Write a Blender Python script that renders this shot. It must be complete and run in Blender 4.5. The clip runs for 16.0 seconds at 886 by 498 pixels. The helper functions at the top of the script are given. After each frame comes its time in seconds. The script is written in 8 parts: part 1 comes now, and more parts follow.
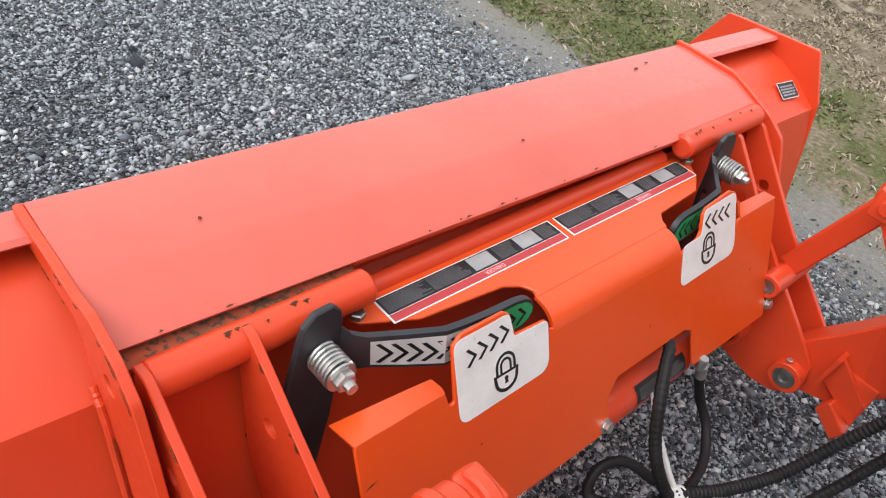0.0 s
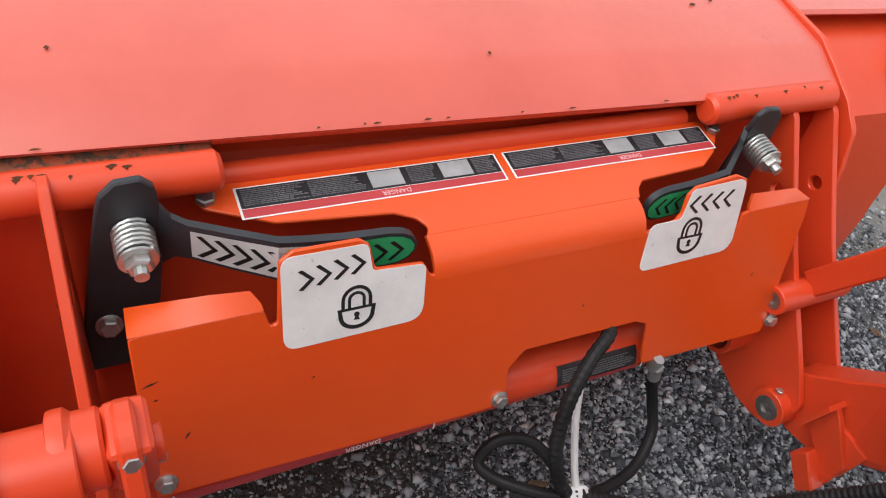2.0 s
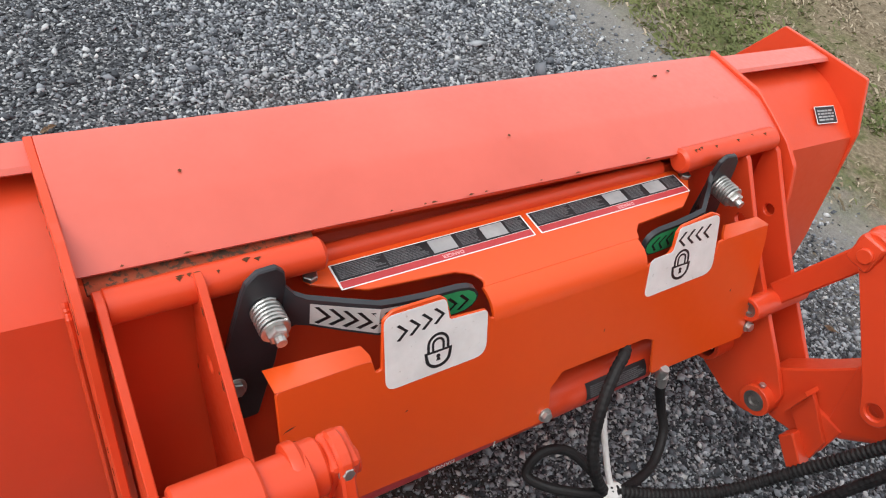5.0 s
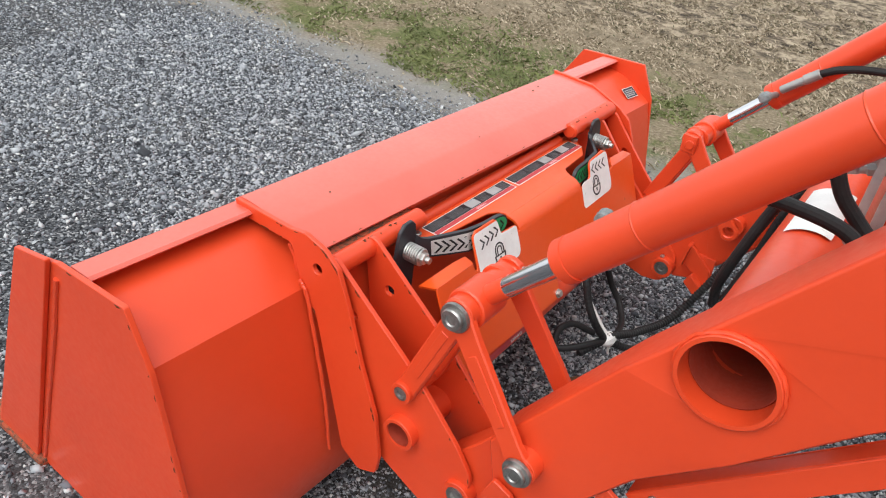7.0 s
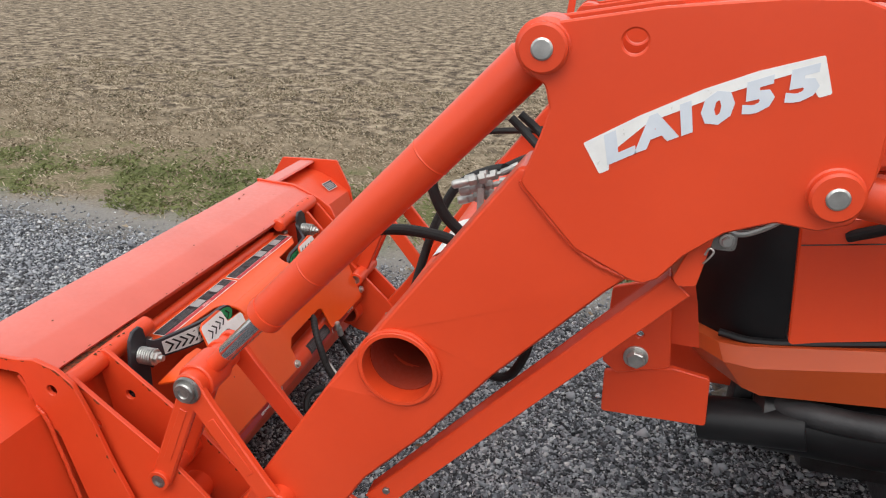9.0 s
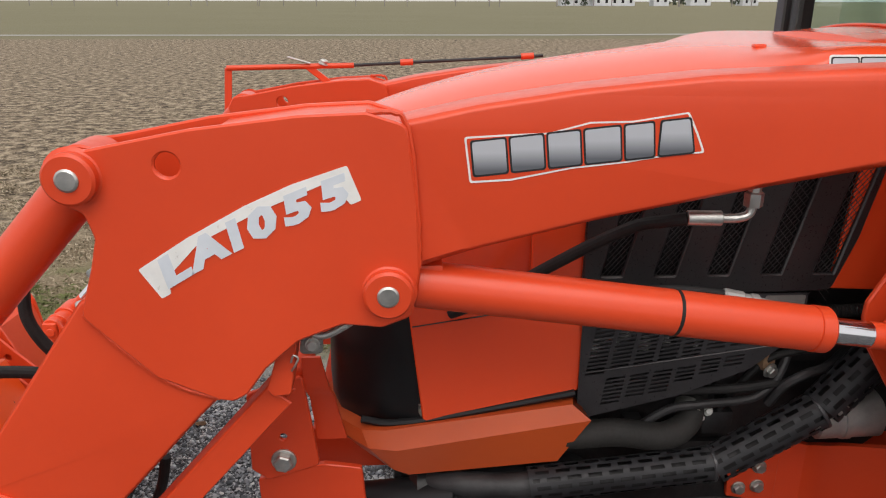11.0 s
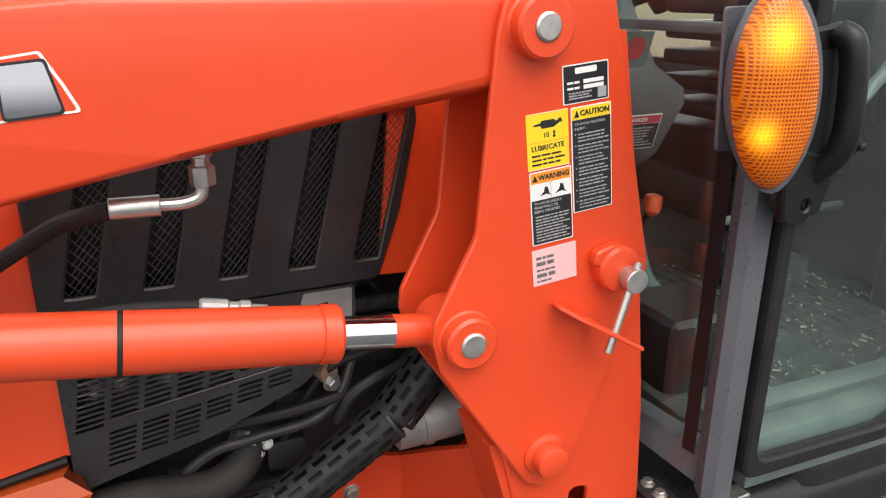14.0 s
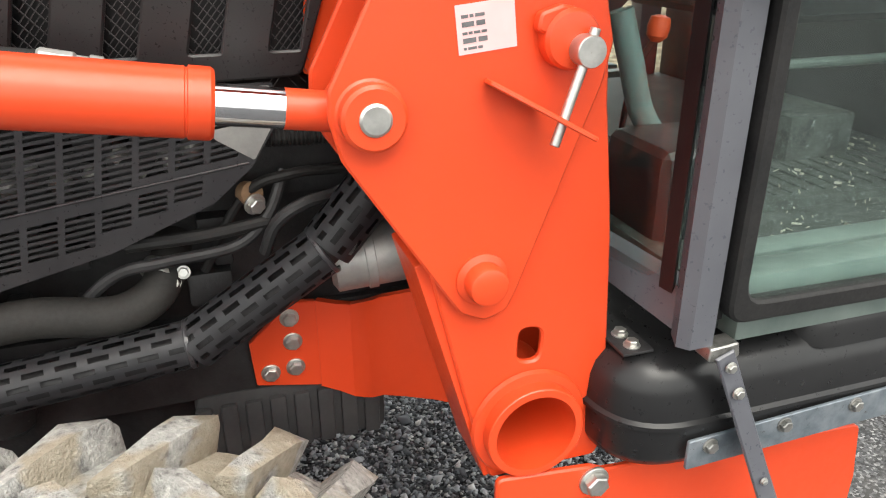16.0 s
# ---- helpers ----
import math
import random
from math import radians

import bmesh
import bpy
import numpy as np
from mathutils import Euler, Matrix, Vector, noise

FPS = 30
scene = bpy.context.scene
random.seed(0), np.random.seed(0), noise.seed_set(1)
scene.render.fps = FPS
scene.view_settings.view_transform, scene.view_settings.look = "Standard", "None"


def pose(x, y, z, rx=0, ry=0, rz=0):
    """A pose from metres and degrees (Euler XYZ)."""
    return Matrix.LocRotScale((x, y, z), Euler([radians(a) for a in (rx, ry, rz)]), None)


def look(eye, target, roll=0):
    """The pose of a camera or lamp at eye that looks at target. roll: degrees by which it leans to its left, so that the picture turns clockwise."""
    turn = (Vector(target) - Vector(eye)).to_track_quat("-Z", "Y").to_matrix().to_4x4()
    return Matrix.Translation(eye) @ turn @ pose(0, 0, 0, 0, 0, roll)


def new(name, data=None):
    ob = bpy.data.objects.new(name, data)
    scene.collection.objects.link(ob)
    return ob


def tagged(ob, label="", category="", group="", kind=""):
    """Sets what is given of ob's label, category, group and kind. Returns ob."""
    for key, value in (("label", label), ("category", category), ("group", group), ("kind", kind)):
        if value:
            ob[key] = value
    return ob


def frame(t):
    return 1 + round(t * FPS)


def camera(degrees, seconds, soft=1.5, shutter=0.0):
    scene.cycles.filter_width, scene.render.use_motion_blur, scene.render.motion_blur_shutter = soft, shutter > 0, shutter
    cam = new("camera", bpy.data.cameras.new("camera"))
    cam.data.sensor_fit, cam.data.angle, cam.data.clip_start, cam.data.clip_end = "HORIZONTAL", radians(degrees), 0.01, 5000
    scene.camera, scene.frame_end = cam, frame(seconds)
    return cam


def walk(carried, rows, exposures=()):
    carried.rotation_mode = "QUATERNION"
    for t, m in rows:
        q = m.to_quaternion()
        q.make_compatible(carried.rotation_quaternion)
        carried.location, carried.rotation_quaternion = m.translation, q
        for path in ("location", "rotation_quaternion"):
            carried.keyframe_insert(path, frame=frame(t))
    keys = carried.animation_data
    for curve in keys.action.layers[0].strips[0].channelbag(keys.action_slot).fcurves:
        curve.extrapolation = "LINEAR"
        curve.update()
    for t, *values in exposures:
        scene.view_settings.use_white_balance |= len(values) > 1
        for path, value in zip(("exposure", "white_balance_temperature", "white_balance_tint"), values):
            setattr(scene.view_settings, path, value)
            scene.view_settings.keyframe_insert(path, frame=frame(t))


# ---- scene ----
cam = camera(62.4, 16.0, 1.1)
PATH = [
    (0, (0.422, -0.834, 1.443), (-0.586, 0.336, 0.171), 12.8),
    (0.5, (0.403, -0.703, 1.45), (-0.598, 0.391, 0.108), 16.2),
    (1, (0.436, -0.605, 1.452), (-0.584, 0.394, 0.052), 19.3),
    (1.5, (0.48, -0.553, 1.453), (-0.565, 0.346, 0.004), 20.7),
    (2, (0.5, -0.492, 1.417), (-0.525, 0.325, -0.093), 20.3),
    (2.5, (0.52, -0.467, 1.384), (-0.468, 0.28, -0.187), 18.5),
    (3, (0.532, -0.447, 1.363), (-0.439, 0.254, -0.24), 16.6),
    (3.5, (0.538, -0.434, 1.363), (-0.459, 0.266, -0.224), 15.5),
    (4, (0.535, -0.473, 1.427), (-0.482, 0.289, -0.118), 16.6),
    (4.5, (0.535, -0.57, 1.521), (-0.499, 0.275, 0.033), 17.4),
    (4.7, (0.529, -0.624, 1.537), (-0.514, 0.268, 0.082), 17.5),
    (6.8, (0.791, -1.491, 1.7), (-0.187, -0.163, 0.569), 7.4),
    (7, (0.798, -1.585, 1.697), (-0.13, -0.198, 0.595), 6.7),
    (7.5, (0.834, -1.783, 1.68), (0.038, -0.258, 0.661), 5.3),
    (8, (0.936, -1.839, 1.716), (0.248, -0.216, 0.771), 3.8),
    (8.5, (1.027, -1.827, 1.737), (0.451, -0.118, 0.873), 2.6),
    (8.7, (1.048, -1.818, 1.745), (0.515, -0.081, 0.91), 2.2),
    (10.8, (1.372, -1.713, 1.837), (1.402, 0.177, 1.182), 0.3),
    (11, (1.405, -1.711, 1.84), (1.493, 0.181, 1.197), 0.1),
    (11.5, (1.467, -1.699, 1.85), (1.744, 0.182, 1.227), -0.1),
    (12, (1.533, -1.683, 1.85), (1.973, 0.171, 1.243), -0.3),
    (12.5, (1.604, -1.633, 1.84), (2.185, 0.182, 1.235), -0.2),
    (13, (1.692, -1.551, 1.813), (2.369, 0.228, 1.196), -0.2),
    (13.5, (1.769, -1.497, 1.769), (2.514, 0.249, 1.139), 0.1),
    (14, (1.874, -1.484, 1.74), (2.621, 0.253, 1.087), 0.2),
    (14.5, (2.014, -1.481, 1.699), (2.695, 0.276, 1.028), 0.6),
    (15, (2.098, -1.467, 1.632), (2.712, 0.304, 0.934), 0.4),
    (15.5, (2.102, -1.44, 1.548), (2.686, 0.319, 0.798), 0.1),
    (16, (2.082, -1.45, 1.495), (2.65, 0.292, 0.692), -0.2),
]
EXPOSURES = [(0, 0.44, 6250, 9), (2.5, 0.21, 6300, 9), (3.5, 0.46, 6400, 9), (4.5, 0.28, 6300, 9), (6.0, 0.47, 6350, 9), (7.5, 0.47, 6350, 9), (8.5, 0.33, 6450, 10), (11.0, 0.05, 6800, 13), (12.5, 0.26, 6900, 13), (13.5, 0.55, 6900, 12), (14.5, 0.96, 6700, 10), (16.0, 1.27, 6850, 7)]
walk(cam, [(t, look(eye, target, roll)) for t, eye, target, roll in PATH], EXPOSURES)

import mathutils.geometry

# ---- world and light ----
world = bpy.data.worlds.new("overcast_sky")
scene.world = world
world.use_nodes = True
wn, wl = world.node_tree.nodes, world.node_tree.links
wn.clear()
sky = wn.new("ShaderNodeTexSky")
sky.sky_type, sky.sun_disc = "NISHITA", False
sky.sun_elevation, sky.sun_rotation = radians(52), radians(200)
sky.air_density, sky.dust_density = 1.0, 4.0
pale = wn.new("ShaderNodeHueSaturation")
pale.inputs["Saturation"].default_value = 0.16
back = wn.new("ShaderNodeBackground")
back.inputs["Strength"].default_value = 0.20
veil = wn.new("ShaderNodeMix")
veil.data_type = "RGBA"
veil.inputs[0].default_value, veil.inputs[7].default_value = 0.72, (4.3, 4.42, 4.55, 1)
wout = wn.new("ShaderNodeOutputWorld")
wl.new(sky.outputs[0], pale.inputs["Color"])
wl.new(pale.outputs[0], veil.inputs[6])
wl.new(veil.outputs[2], back.inputs["Color"])
wl.new(back.outputs[0], wout.inputs["Surface"])
sun = new("sun", bpy.data.lights.new("sun", "SUN"))
sun.data.energy, sun.data.angle, sun.data.color = 1.45, radians(50), (1.0, 0.97, 0.93)
sun.matrix_world = look((0.6, -2.3, 4.2), (0, 0, 0))


# ---- materials ----
def material(name):
    m = bpy.data.materials.new(name)
    m.use_nodes = True
    n, l = m.node_tree.nodes, m.node_tree.links
    return m, n, l, n["Principled BSDF"]


def noise_of(n, l, scale, detail=4.0, rough=0.6, coord=None):
    t = n.new("ShaderNodeTexNoise")
    t.inputs["Scale"].default_value, t.inputs["Detail"].default_value, t.inputs["Roughness"].default_value = scale, detail, rough
    if coord is not None:
        l.new(coord, t.inputs["Vector"])
    return t


def ramp_of(n, l, src, stops):
    r = n.new("ShaderNodeValToRGB")
    e = r.color_ramp.elements
    while len(e) < len(stops):
        e.new(0.5)
    for k, (p, c) in zip(e, stops):
        k.position, k.color = p, (*c, 1) if len(c) == 3 else c
    l.new(src, r.inputs[0])
    return r


def mix_of(n, l, a, b, fac, mode="MIX"):
    x = n.new("ShaderNodeMix")
    x.data_type, x.blend_type = "RGBA", mode
    for sock, v in ((x.inputs[0], fac), (x.inputs[6], a), (x.inputs[7], b)):
        if isinstance(v, (int, float)):
            sock.default_value = v
        elif isinstance(v, tuple):
            sock.default_value = (*v, 1)
        else:
            l.new(v, sock)
    return x.outputs[2]


def bump_of(n, l, bsdf, src, strength, distance):
    b = n.new("ShaderNodeBump")
    b.inputs["Strength"].default_value, b.inputs["Distance"].default_value = strength, distance
    l.new(src, b.inputs["Height"])
    l.new(b.outputs[0], bsdf.inputs["Normal"])


def surface(name, low, high, rough=0.5, metal=0.0, scale=6.0, fine=90.0, relief=0.15, depth=0.001, coat=0.0, spots=None, spec=0.5, spot_at=0.66):
    """A worn surface: two tones in soft patches, fine grain in gloss and relief, and dirt spots."""
    m, n, l, p = material(name)
    co = n.new("ShaderNodeTexCoord").outputs["Object"]
    broad, grain = noise_of(n, l, scale, 5, 0.6, co), noise_of(n, l, fine, 3, 0.6, co)
    col = ramp_of(n, l, broad.outputs[0], ((0.3, low), (0.72, high))).outputs[0]
    if spots:
        speck = noise_of(n, l, scale * 4.5, 8, 0.72, co)
        mask = ramp_of(n, l, speck.outputs[0], ((spot_at, (0, 0, 0)), (spot_at + 0.06, (1, 1, 1)))).outputs[0]
        col = mix_of(n, l, col, spots, mask)
    l.new(col, p.inputs["Base Color"])
    gl = ramp_of(n, l, grain.outputs[0], ((0.2, (rough * 0.82,) * 3), (0.8, (min(1, rough * 1.18),) * 3)))
    l.new(gl.outputs[0], p.inputs["Roughness"])
    p.inputs["Metallic"].default_value, p.inputs["Coat Weight"].default_value = metal, coat
    p.inputs["Specular IOR Level"].default_value = spec
    p.inputs["Coat Roughness"].default_value, p.inputs["Coat IOR"].default_value = 0.25, 1.5
    bump_of(n, l, p, grain.outputs[0], relief, depth)
    return m


ORANGE = surface("loader_orange_paint", (0.64, 0.055, 0.014), (0.71, 0.066, 0.018), 0.42, 0, 3.0, 60, 0.06, 0.0006, 0.3, (0.40, 0.034, 0.010), 0.35, 0.80)
BRIGHT = surface("cover_orange_paint", (0.72, 0.074, 0.006), (0.78, 0.088, 0.008), 0.36, 0, 2.0, 60, 0.04, 0.0005, 0.25, (0.50, 0.06, 0.01), 0.5, 0.82)
HOOD = surface("hood_orange_paint", (0.76, 0.068, 0.018), (0.80, 0.078, 0.020), 0.22, 0, 2.0, 40, 0.02, 0.0004, 0.4)
RUSTY = surface("chipped_orange_edge", (0.13, 0.062, 0.034), (0.50, 0.075, 0.024), 0.75, 0, 18, 160, 0.5, 0.0015, 0, (0.075, 0.045, 0.028), 0.4, 0.50)
TANKBLACK = surface("glossy_black_moulded_plastic", (0.010, 0.010, 0.011), (0.018, 0.018, 0.019), 0.30, 0, 6, 90, 0.03, 0.0005, 0, (0.035, 0.031, 0.027), 0.4, 0.74)
CHIP = surface("rusty_paint_chip", (0.055, 0.026, 0.014), (0.17, 0.055, 0.024), 0.9, 0, 60, 200, 0.4, 0.001, 0, None, 0.1)
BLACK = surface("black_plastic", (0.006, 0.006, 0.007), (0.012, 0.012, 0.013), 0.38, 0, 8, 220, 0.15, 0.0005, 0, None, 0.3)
STEELBLK = surface("black_coated_steel", (0.018, 0.019, 0.022), (0.035, 0.036, 0.042), 0.42, 0, 10, 160, 0.12, 0.0005, 0, (0.10, 0.09, 0.07), 0.5, 0.74)
ENGINE = surface("dark_engine_metal", (0.011, 0.011, 0.012), (0.038, 0.037, 0.039), 0.55, 0.2, 14, 90, 0.5, 0.002, 0, (0.085, 0.078, 0.066), 0.5, 0.68)
SHIELD = surface("grey_black_heat_shield", (0.036, 0.036, 0.041), (0.062, 0.062, 0.068), 0.42, 0.1, 10, 160, 0.15, 0.0006, 0, (0.14, 0.12, 0.10), 0.5, 0.72)
SLOTTED = surface("black_slotted_steel", (0.024, 0.023, 0.026), (0.048, 0.046, 0.050), 0.30, 0.15, 10, 160, 0.1, 0.0005, 0, (0.10, 0.09, 0.075), 0.5, 0.74)
RUBBER = surface("black_rubber", (0.006, 0.006, 0.0065), (0.017, 0.016, 0.016), 0.62, 0, 20, 200, 0.3, 0.0008, 0, None, 0.35)
DUSTYRUB = surface("dusty_hose_rubber", (0.009, 0.0085, 0.008), (0.024, 0.022, 0.020), 0.75, 0, 10, 160, 0.25, 0.0008)
CHROME = surface("chromed_rod", (0.70, 0.70, 0.72), (0.80, 0.80, 0.82), 0.10, 1.0, 8, 200, 0.02, 0.0002)
# Boom orange darkened to stand for the shade inside the tubes.
BORE = surface("shade_darkened_bore", (0.26, 0.026, 0.009), (0.40, 0.038, 0.012), 0.8, 0, 12, 120, 0.3, 0.001)
GREASED = surface("greased_dark_steel", (0.20, 0.20, 0.19), (0.42, 0.41, 0.39), 0.36, 0.8, 50, 200, 0.3, 0.0006, 0, (0.05, 0.045, 0.04), 0.5, 0.60)
GRILLE = surface("black_grille_plastic", (0.016, 0.014, 0.015), (0.028, 0.025, 0.026), 0.30, 0, 8, 220, 0.03, 0.0004, 0.0, None, 0.5)
# Paler orange; the sky's sheen on upward faces is put into its colour.
SKYPALED = surface("sky_paled_orange_paint", (0.59, 0.092, 0.056), (0.70, 0.122, 0.080), 0.46, 0, 3.4, 70, 0.10, 0.0009, 0.9, (0.47, 0.056, 0.026), 0.4, 0.69)
GUARDGREY = surface("grey_black_ribbed_rubber", (0.030, 0.030, 0.032), (0.052, 0.051, 0.052), 0.6, 0, 12, 150, 0.2, 0.0008, 0, (0.09, 0.085, 0.075), 0.4, 0.7)
ZINC = surface("zinc_plated_steel", (0.42, 0.42, 0.40), (0.66, 0.65, 0.62), 0.38, 0.9, 40, 300, 0.25, 0.0004, 0, (0.26, 0.20, 0.12), 0.5, 0.66)
ALU = surface("cast_aluminium", (0.30, 0.30, 0.29), (0.48, 0.48, 0.46), 0.48, 0.7, 16, 150, 0.3, 0.001, 0, (0.16, 0.14, 0.12), 0.5, 0.66)
CABGREY = surface("grey_cab_paint", (0.078, 0.080, 0.094), (0.112, 0.115, 0.130), 0.30, 0, 5, 120, 0.06, 0.0006, 0, (0.25, 0.24, 0.24), 0.5, 0.76)
TRIMDARK = surface("dark_cab_interior", (0.007, 0.008, 0.009), (0.020, 0.023, 0.025), 0.45, 0, 7, 150, 0.2, 0.0008)
FLOORMAT = surface("dusty_grey_floor_mat", (0.016, 0.020, 0.018), (0.075, 0.086, 0.080), 0.6, 0, 22, 120, 0.5, 0.002, 0, (0.26, 0.28, 0.27), 0.4, 0.60)
GUARD = surface("tan_orange_guard_plastic", (0.48, 0.072, 0.017), (0.56, 0.090, 0.022), 0.34, 0, 3, 60, 0.05, 0.0005)
SILLPALE = surface("pale_green_grey_sill", (0.10, 0.13, 0.12), (0.17, 0.205, 0.19), 0.4, 0, 12, 120, 0.1, 0.0006)
MESHGREY = surface("grey_expanded_mesh", (0.040, 0.037, 0.039), (0.075, 0.070, 0.073), 0.4, 0.3, 20, 160, 0.1, 0.0005)
DASH = surface("grey_dash_plastic", (0.10, 0.099, 0.108), (0.145, 0.143, 0.152), 0.5, 0, 6, 200, 0.2, 0.0006)
DECALWHITE = surface("scuffed_white_vinyl", (0.70, 0.70, 0.68), (0.84, 0.84, 0.82), 0.4, 0, 18, 120, 0.05, 0.0003, 0, (0.50, 0.48, 0.44), 0.5, 0.62)
DECALBLACK = surface("black_vinyl", (0.012, 0.012, 0.014), (0.022, 0.022, 0.024), 0.4, 0, 12, 120, 0.05, 0.0003)
DECALRED = surface("faded_red_vinyl", (0.42, 0.035, 0.040), (0.52, 0.055, 0.060), 0.42, 0, 12, 120, 0.05, 0.0003)
DECALDIM = surface("faded_fine_print", (0.085, 0.085, 0.09), (0.15, 0.15, 0.155), 0.45, 0, 60, 120, 0.05, 0.0003)
DECALGREEN = surface("green_vinyl", (0.05, 0.56, 0.22), (0.07, 0.66, 0.28), 0.4, 0, 14, 120, 0.05, 0.0003)
DECALYEL = surface("yellow_vinyl", (0.80, 0.55, 0.02), (0.88, 0.64, 0.03), 0.4, 0, 12, 120, 0.05, 0.0003)
DECALORG = surface("warning_orange_vinyl", (0.80, 0.26, 0.02), (0.86, 0.30, 0.03), 0.4, 0, 12, 120, 0.05, 0.0003)
DECALPINK = surface("pale_pink_sticker", (0.72, 0.42, 0.42), (0.80, 0.50, 0.50), 0.45, 0, 12, 120, 0.05, 0.0003)
DECALGREY = surface("light_grey_print", (0.30, 0.30, 0.30), (0.42, 0.42, 0.42), 0.45, 0, 30, 120, 0.05, 0.0003)
PALEBLUE = surface("pale_blue_white_vinyl", (0.55, 0.60, 0.66), (0.66, 0.70, 0.75), 0.4, 0, 18, 120, 0.05, 0.0003)
WHITETIE = surface("white_nylon_tie", (0.60, 0.60, 0.58), (0.75, 0.75, 0.73), 0.5, 0, 30, 120, 0.1, 0.0005)
REDPLASTIC = surface("red_orange_plastic", (0.62, 0.07, 0.02), (0.72, 0.09, 0.03), 0.4)
WRAP = surface("crumpled_pale_plastic_wrap", (0.13, 0.145, 0.145), (0.26, 0.285, 0.285), 0.30, 0, 60, 260, 0.6, 0.003)
STRAPSTEEL = surface("streaked_blue_grey_steel", (0.10, 0.125, 0.15), (0.27, 0.30, 0.33), 0.45, 0.5, 22, 180, 0.3, 0.0008, 0, (0.07, 0.065, 0.06), 0.5, 0.62)
CRUMB = surface("pale_straw_and_grit", (0.26, 0.24, 0.19), (0.50, 0.48, 0.42), 0.8, 0, 60, 200, 0.2, 0.0005)
GREENGREY = surface("grey_green_column", (0.09, 0.14, 0.14), (0.13, 0.19, 0.19), 0.5)


def caked_rubber():
    """Tyre rubber scoured to a stony grey on its flats and caked with tan dust elsewhere."""
    m, n, l, p = material("dust_caked_tyre_rubber")
    co = n.new("ShaderNodeTexCoord").outputs["Object"]
    broad, mid, fine = noise_of(n, l, 11, 3, 0.5, co), noise_of(n, l, 60, 5, 0.7, co), noise_of(n, l, 240, 3, 0.6, co)
    tan = ramp_of(n, l, mid.outputs[0], ((0.3, (0.25, 0.215, 0.165)), (0.7, (0.37, 0.335, 0.27)))).outputs[0]
    stony = ramp_of(n, l, mid.outputs[0], ((0.36, (0.14, 0.14, 0.14)), (0.46, (0.29, 0.29, 0.28)), (0.60, (0.38, 0.38, 0.365)), (0.66, (0.50, 0.49, 0.47)))).outputs[0]
    col = mix_of(n, l, tan, stony, ramp_of(n, l, broad.outputs[0], ((0.44, (0,) * 3), (0.52, (0.95,) * 3))).outputs[0])
    l.new(col, p.inputs["Base Color"])
    p.inputs["Roughness"].default_value, p.inputs["Specular IOR Level"].default_value = 0.92, 0.25
    both = n.new("ShaderNodeMath")
    both.operation = "ADD"
    l.new(mid.outputs[0], both.inputs[0])
    l.new(fine.outputs[0], both.inputs[1])
    bump_of(n, l, p, both.outputs[0], 0.7, 0.005)
    return m


MUDTYRE = caked_rubber()


def silver_fade():
    """Silver lettering that fades from pale to dark grey downwards, as printed."""
    m, n, l, p = material("silver_fade_print")
    co = n.new("ShaderNodeTexCoord").outputs["Generated"]
    sep = n.new("ShaderNodeSeparateXYZ")
    l.new(co, sep.inputs[0])
    l.new(ramp_of(n, l, sep.outputs["Z"], ((0.12, (0.13, 0.14, 0.16)), (0.62, (0.52, 0.54, 0.58)))).outputs[0], p.inputs["Base Color"])
    p.inputs["Roughness"].default_value, p.inputs["Metallic"].default_value = 0.35, 0.2
    return m


SILVER = silver_fade()


def glass_of(name, tint, rough=0.0, dust=0.0):
    m, n, l, p = material(name)
    p.inputs["Base Color"].default_value = (*tint, 1)
    p.inputs["Roughness"].default_value, p.inputs["IOR"].default_value = rough, 1.05
    p.inputs["Transmission Weight"].default_value = 1.0
    gl = n.new("ShaderNodeBsdfGlossy")
    gl.inputs["Roughness"].default_value = 0.02
    fr = n.new("ShaderNodeLayerWeight")
    fr.inputs["Blend"].default_value = 0.5
    power, scaled = n.new("ShaderNodeMath"), n.new("ShaderNodeMath")
    power.operation, scaled.operation = "POWER", "MULTIPLY_ADD"
    power.inputs[1].default_value, scaled.inputs[1].default_value, scaled.inputs[2].default_value = 4.0, 0.8, 0.045
    l.new(fr.outputs["Facing"], power.inputs[0])
    l.new(power.outputs[0], scaled.inputs[0])
    mx = n.new("ShaderNodeMixShader")
    l.new(scaled.outputs[0], mx.inputs[0])
    l.new(p.outputs[0], mx.inputs[1])
    l.new(gl.outputs[0], mx.inputs[2])
    last = mx.outputs[0]
    # Dust film; its paleness also stands for haze reflected in the pane.
    if dust:
        film, veil_mix = n.new("ShaderNodeBsdfDiffuse"), n.new("ShaderNodeMixShader")
        film.inputs["Color"].default_value = (0.46, 0.50, 0.48, 1)
        smear = noise_of(n, l, 5.0, 6, 0.75, n.new("ShaderNodeTexCoord").outputs["Object"])
        l.new(ramp_of(n, l, smear.outputs[0], ((0.3, (dust * 0.5,) * 3), (0.75, (dust * 1.8,) * 3))).outputs[0], veil_mix.inputs[0])
        l.new(last, veil_mix.inputs[1])
        l.new(film.outputs[0], veil_mix.inputs[2])
        last = veil_mix.outputs[0]
    l.new(last, n["Material Output"].inputs["Surface"])
    return m


GLASS = glass_of("green_tinted_cab_glass", (0.80, 0.90, 0.87))
DOORGLASS = glass_of("dusty_hazed_door_glass", (0.76, 0.89, 0.86), 0.0, 0.013)


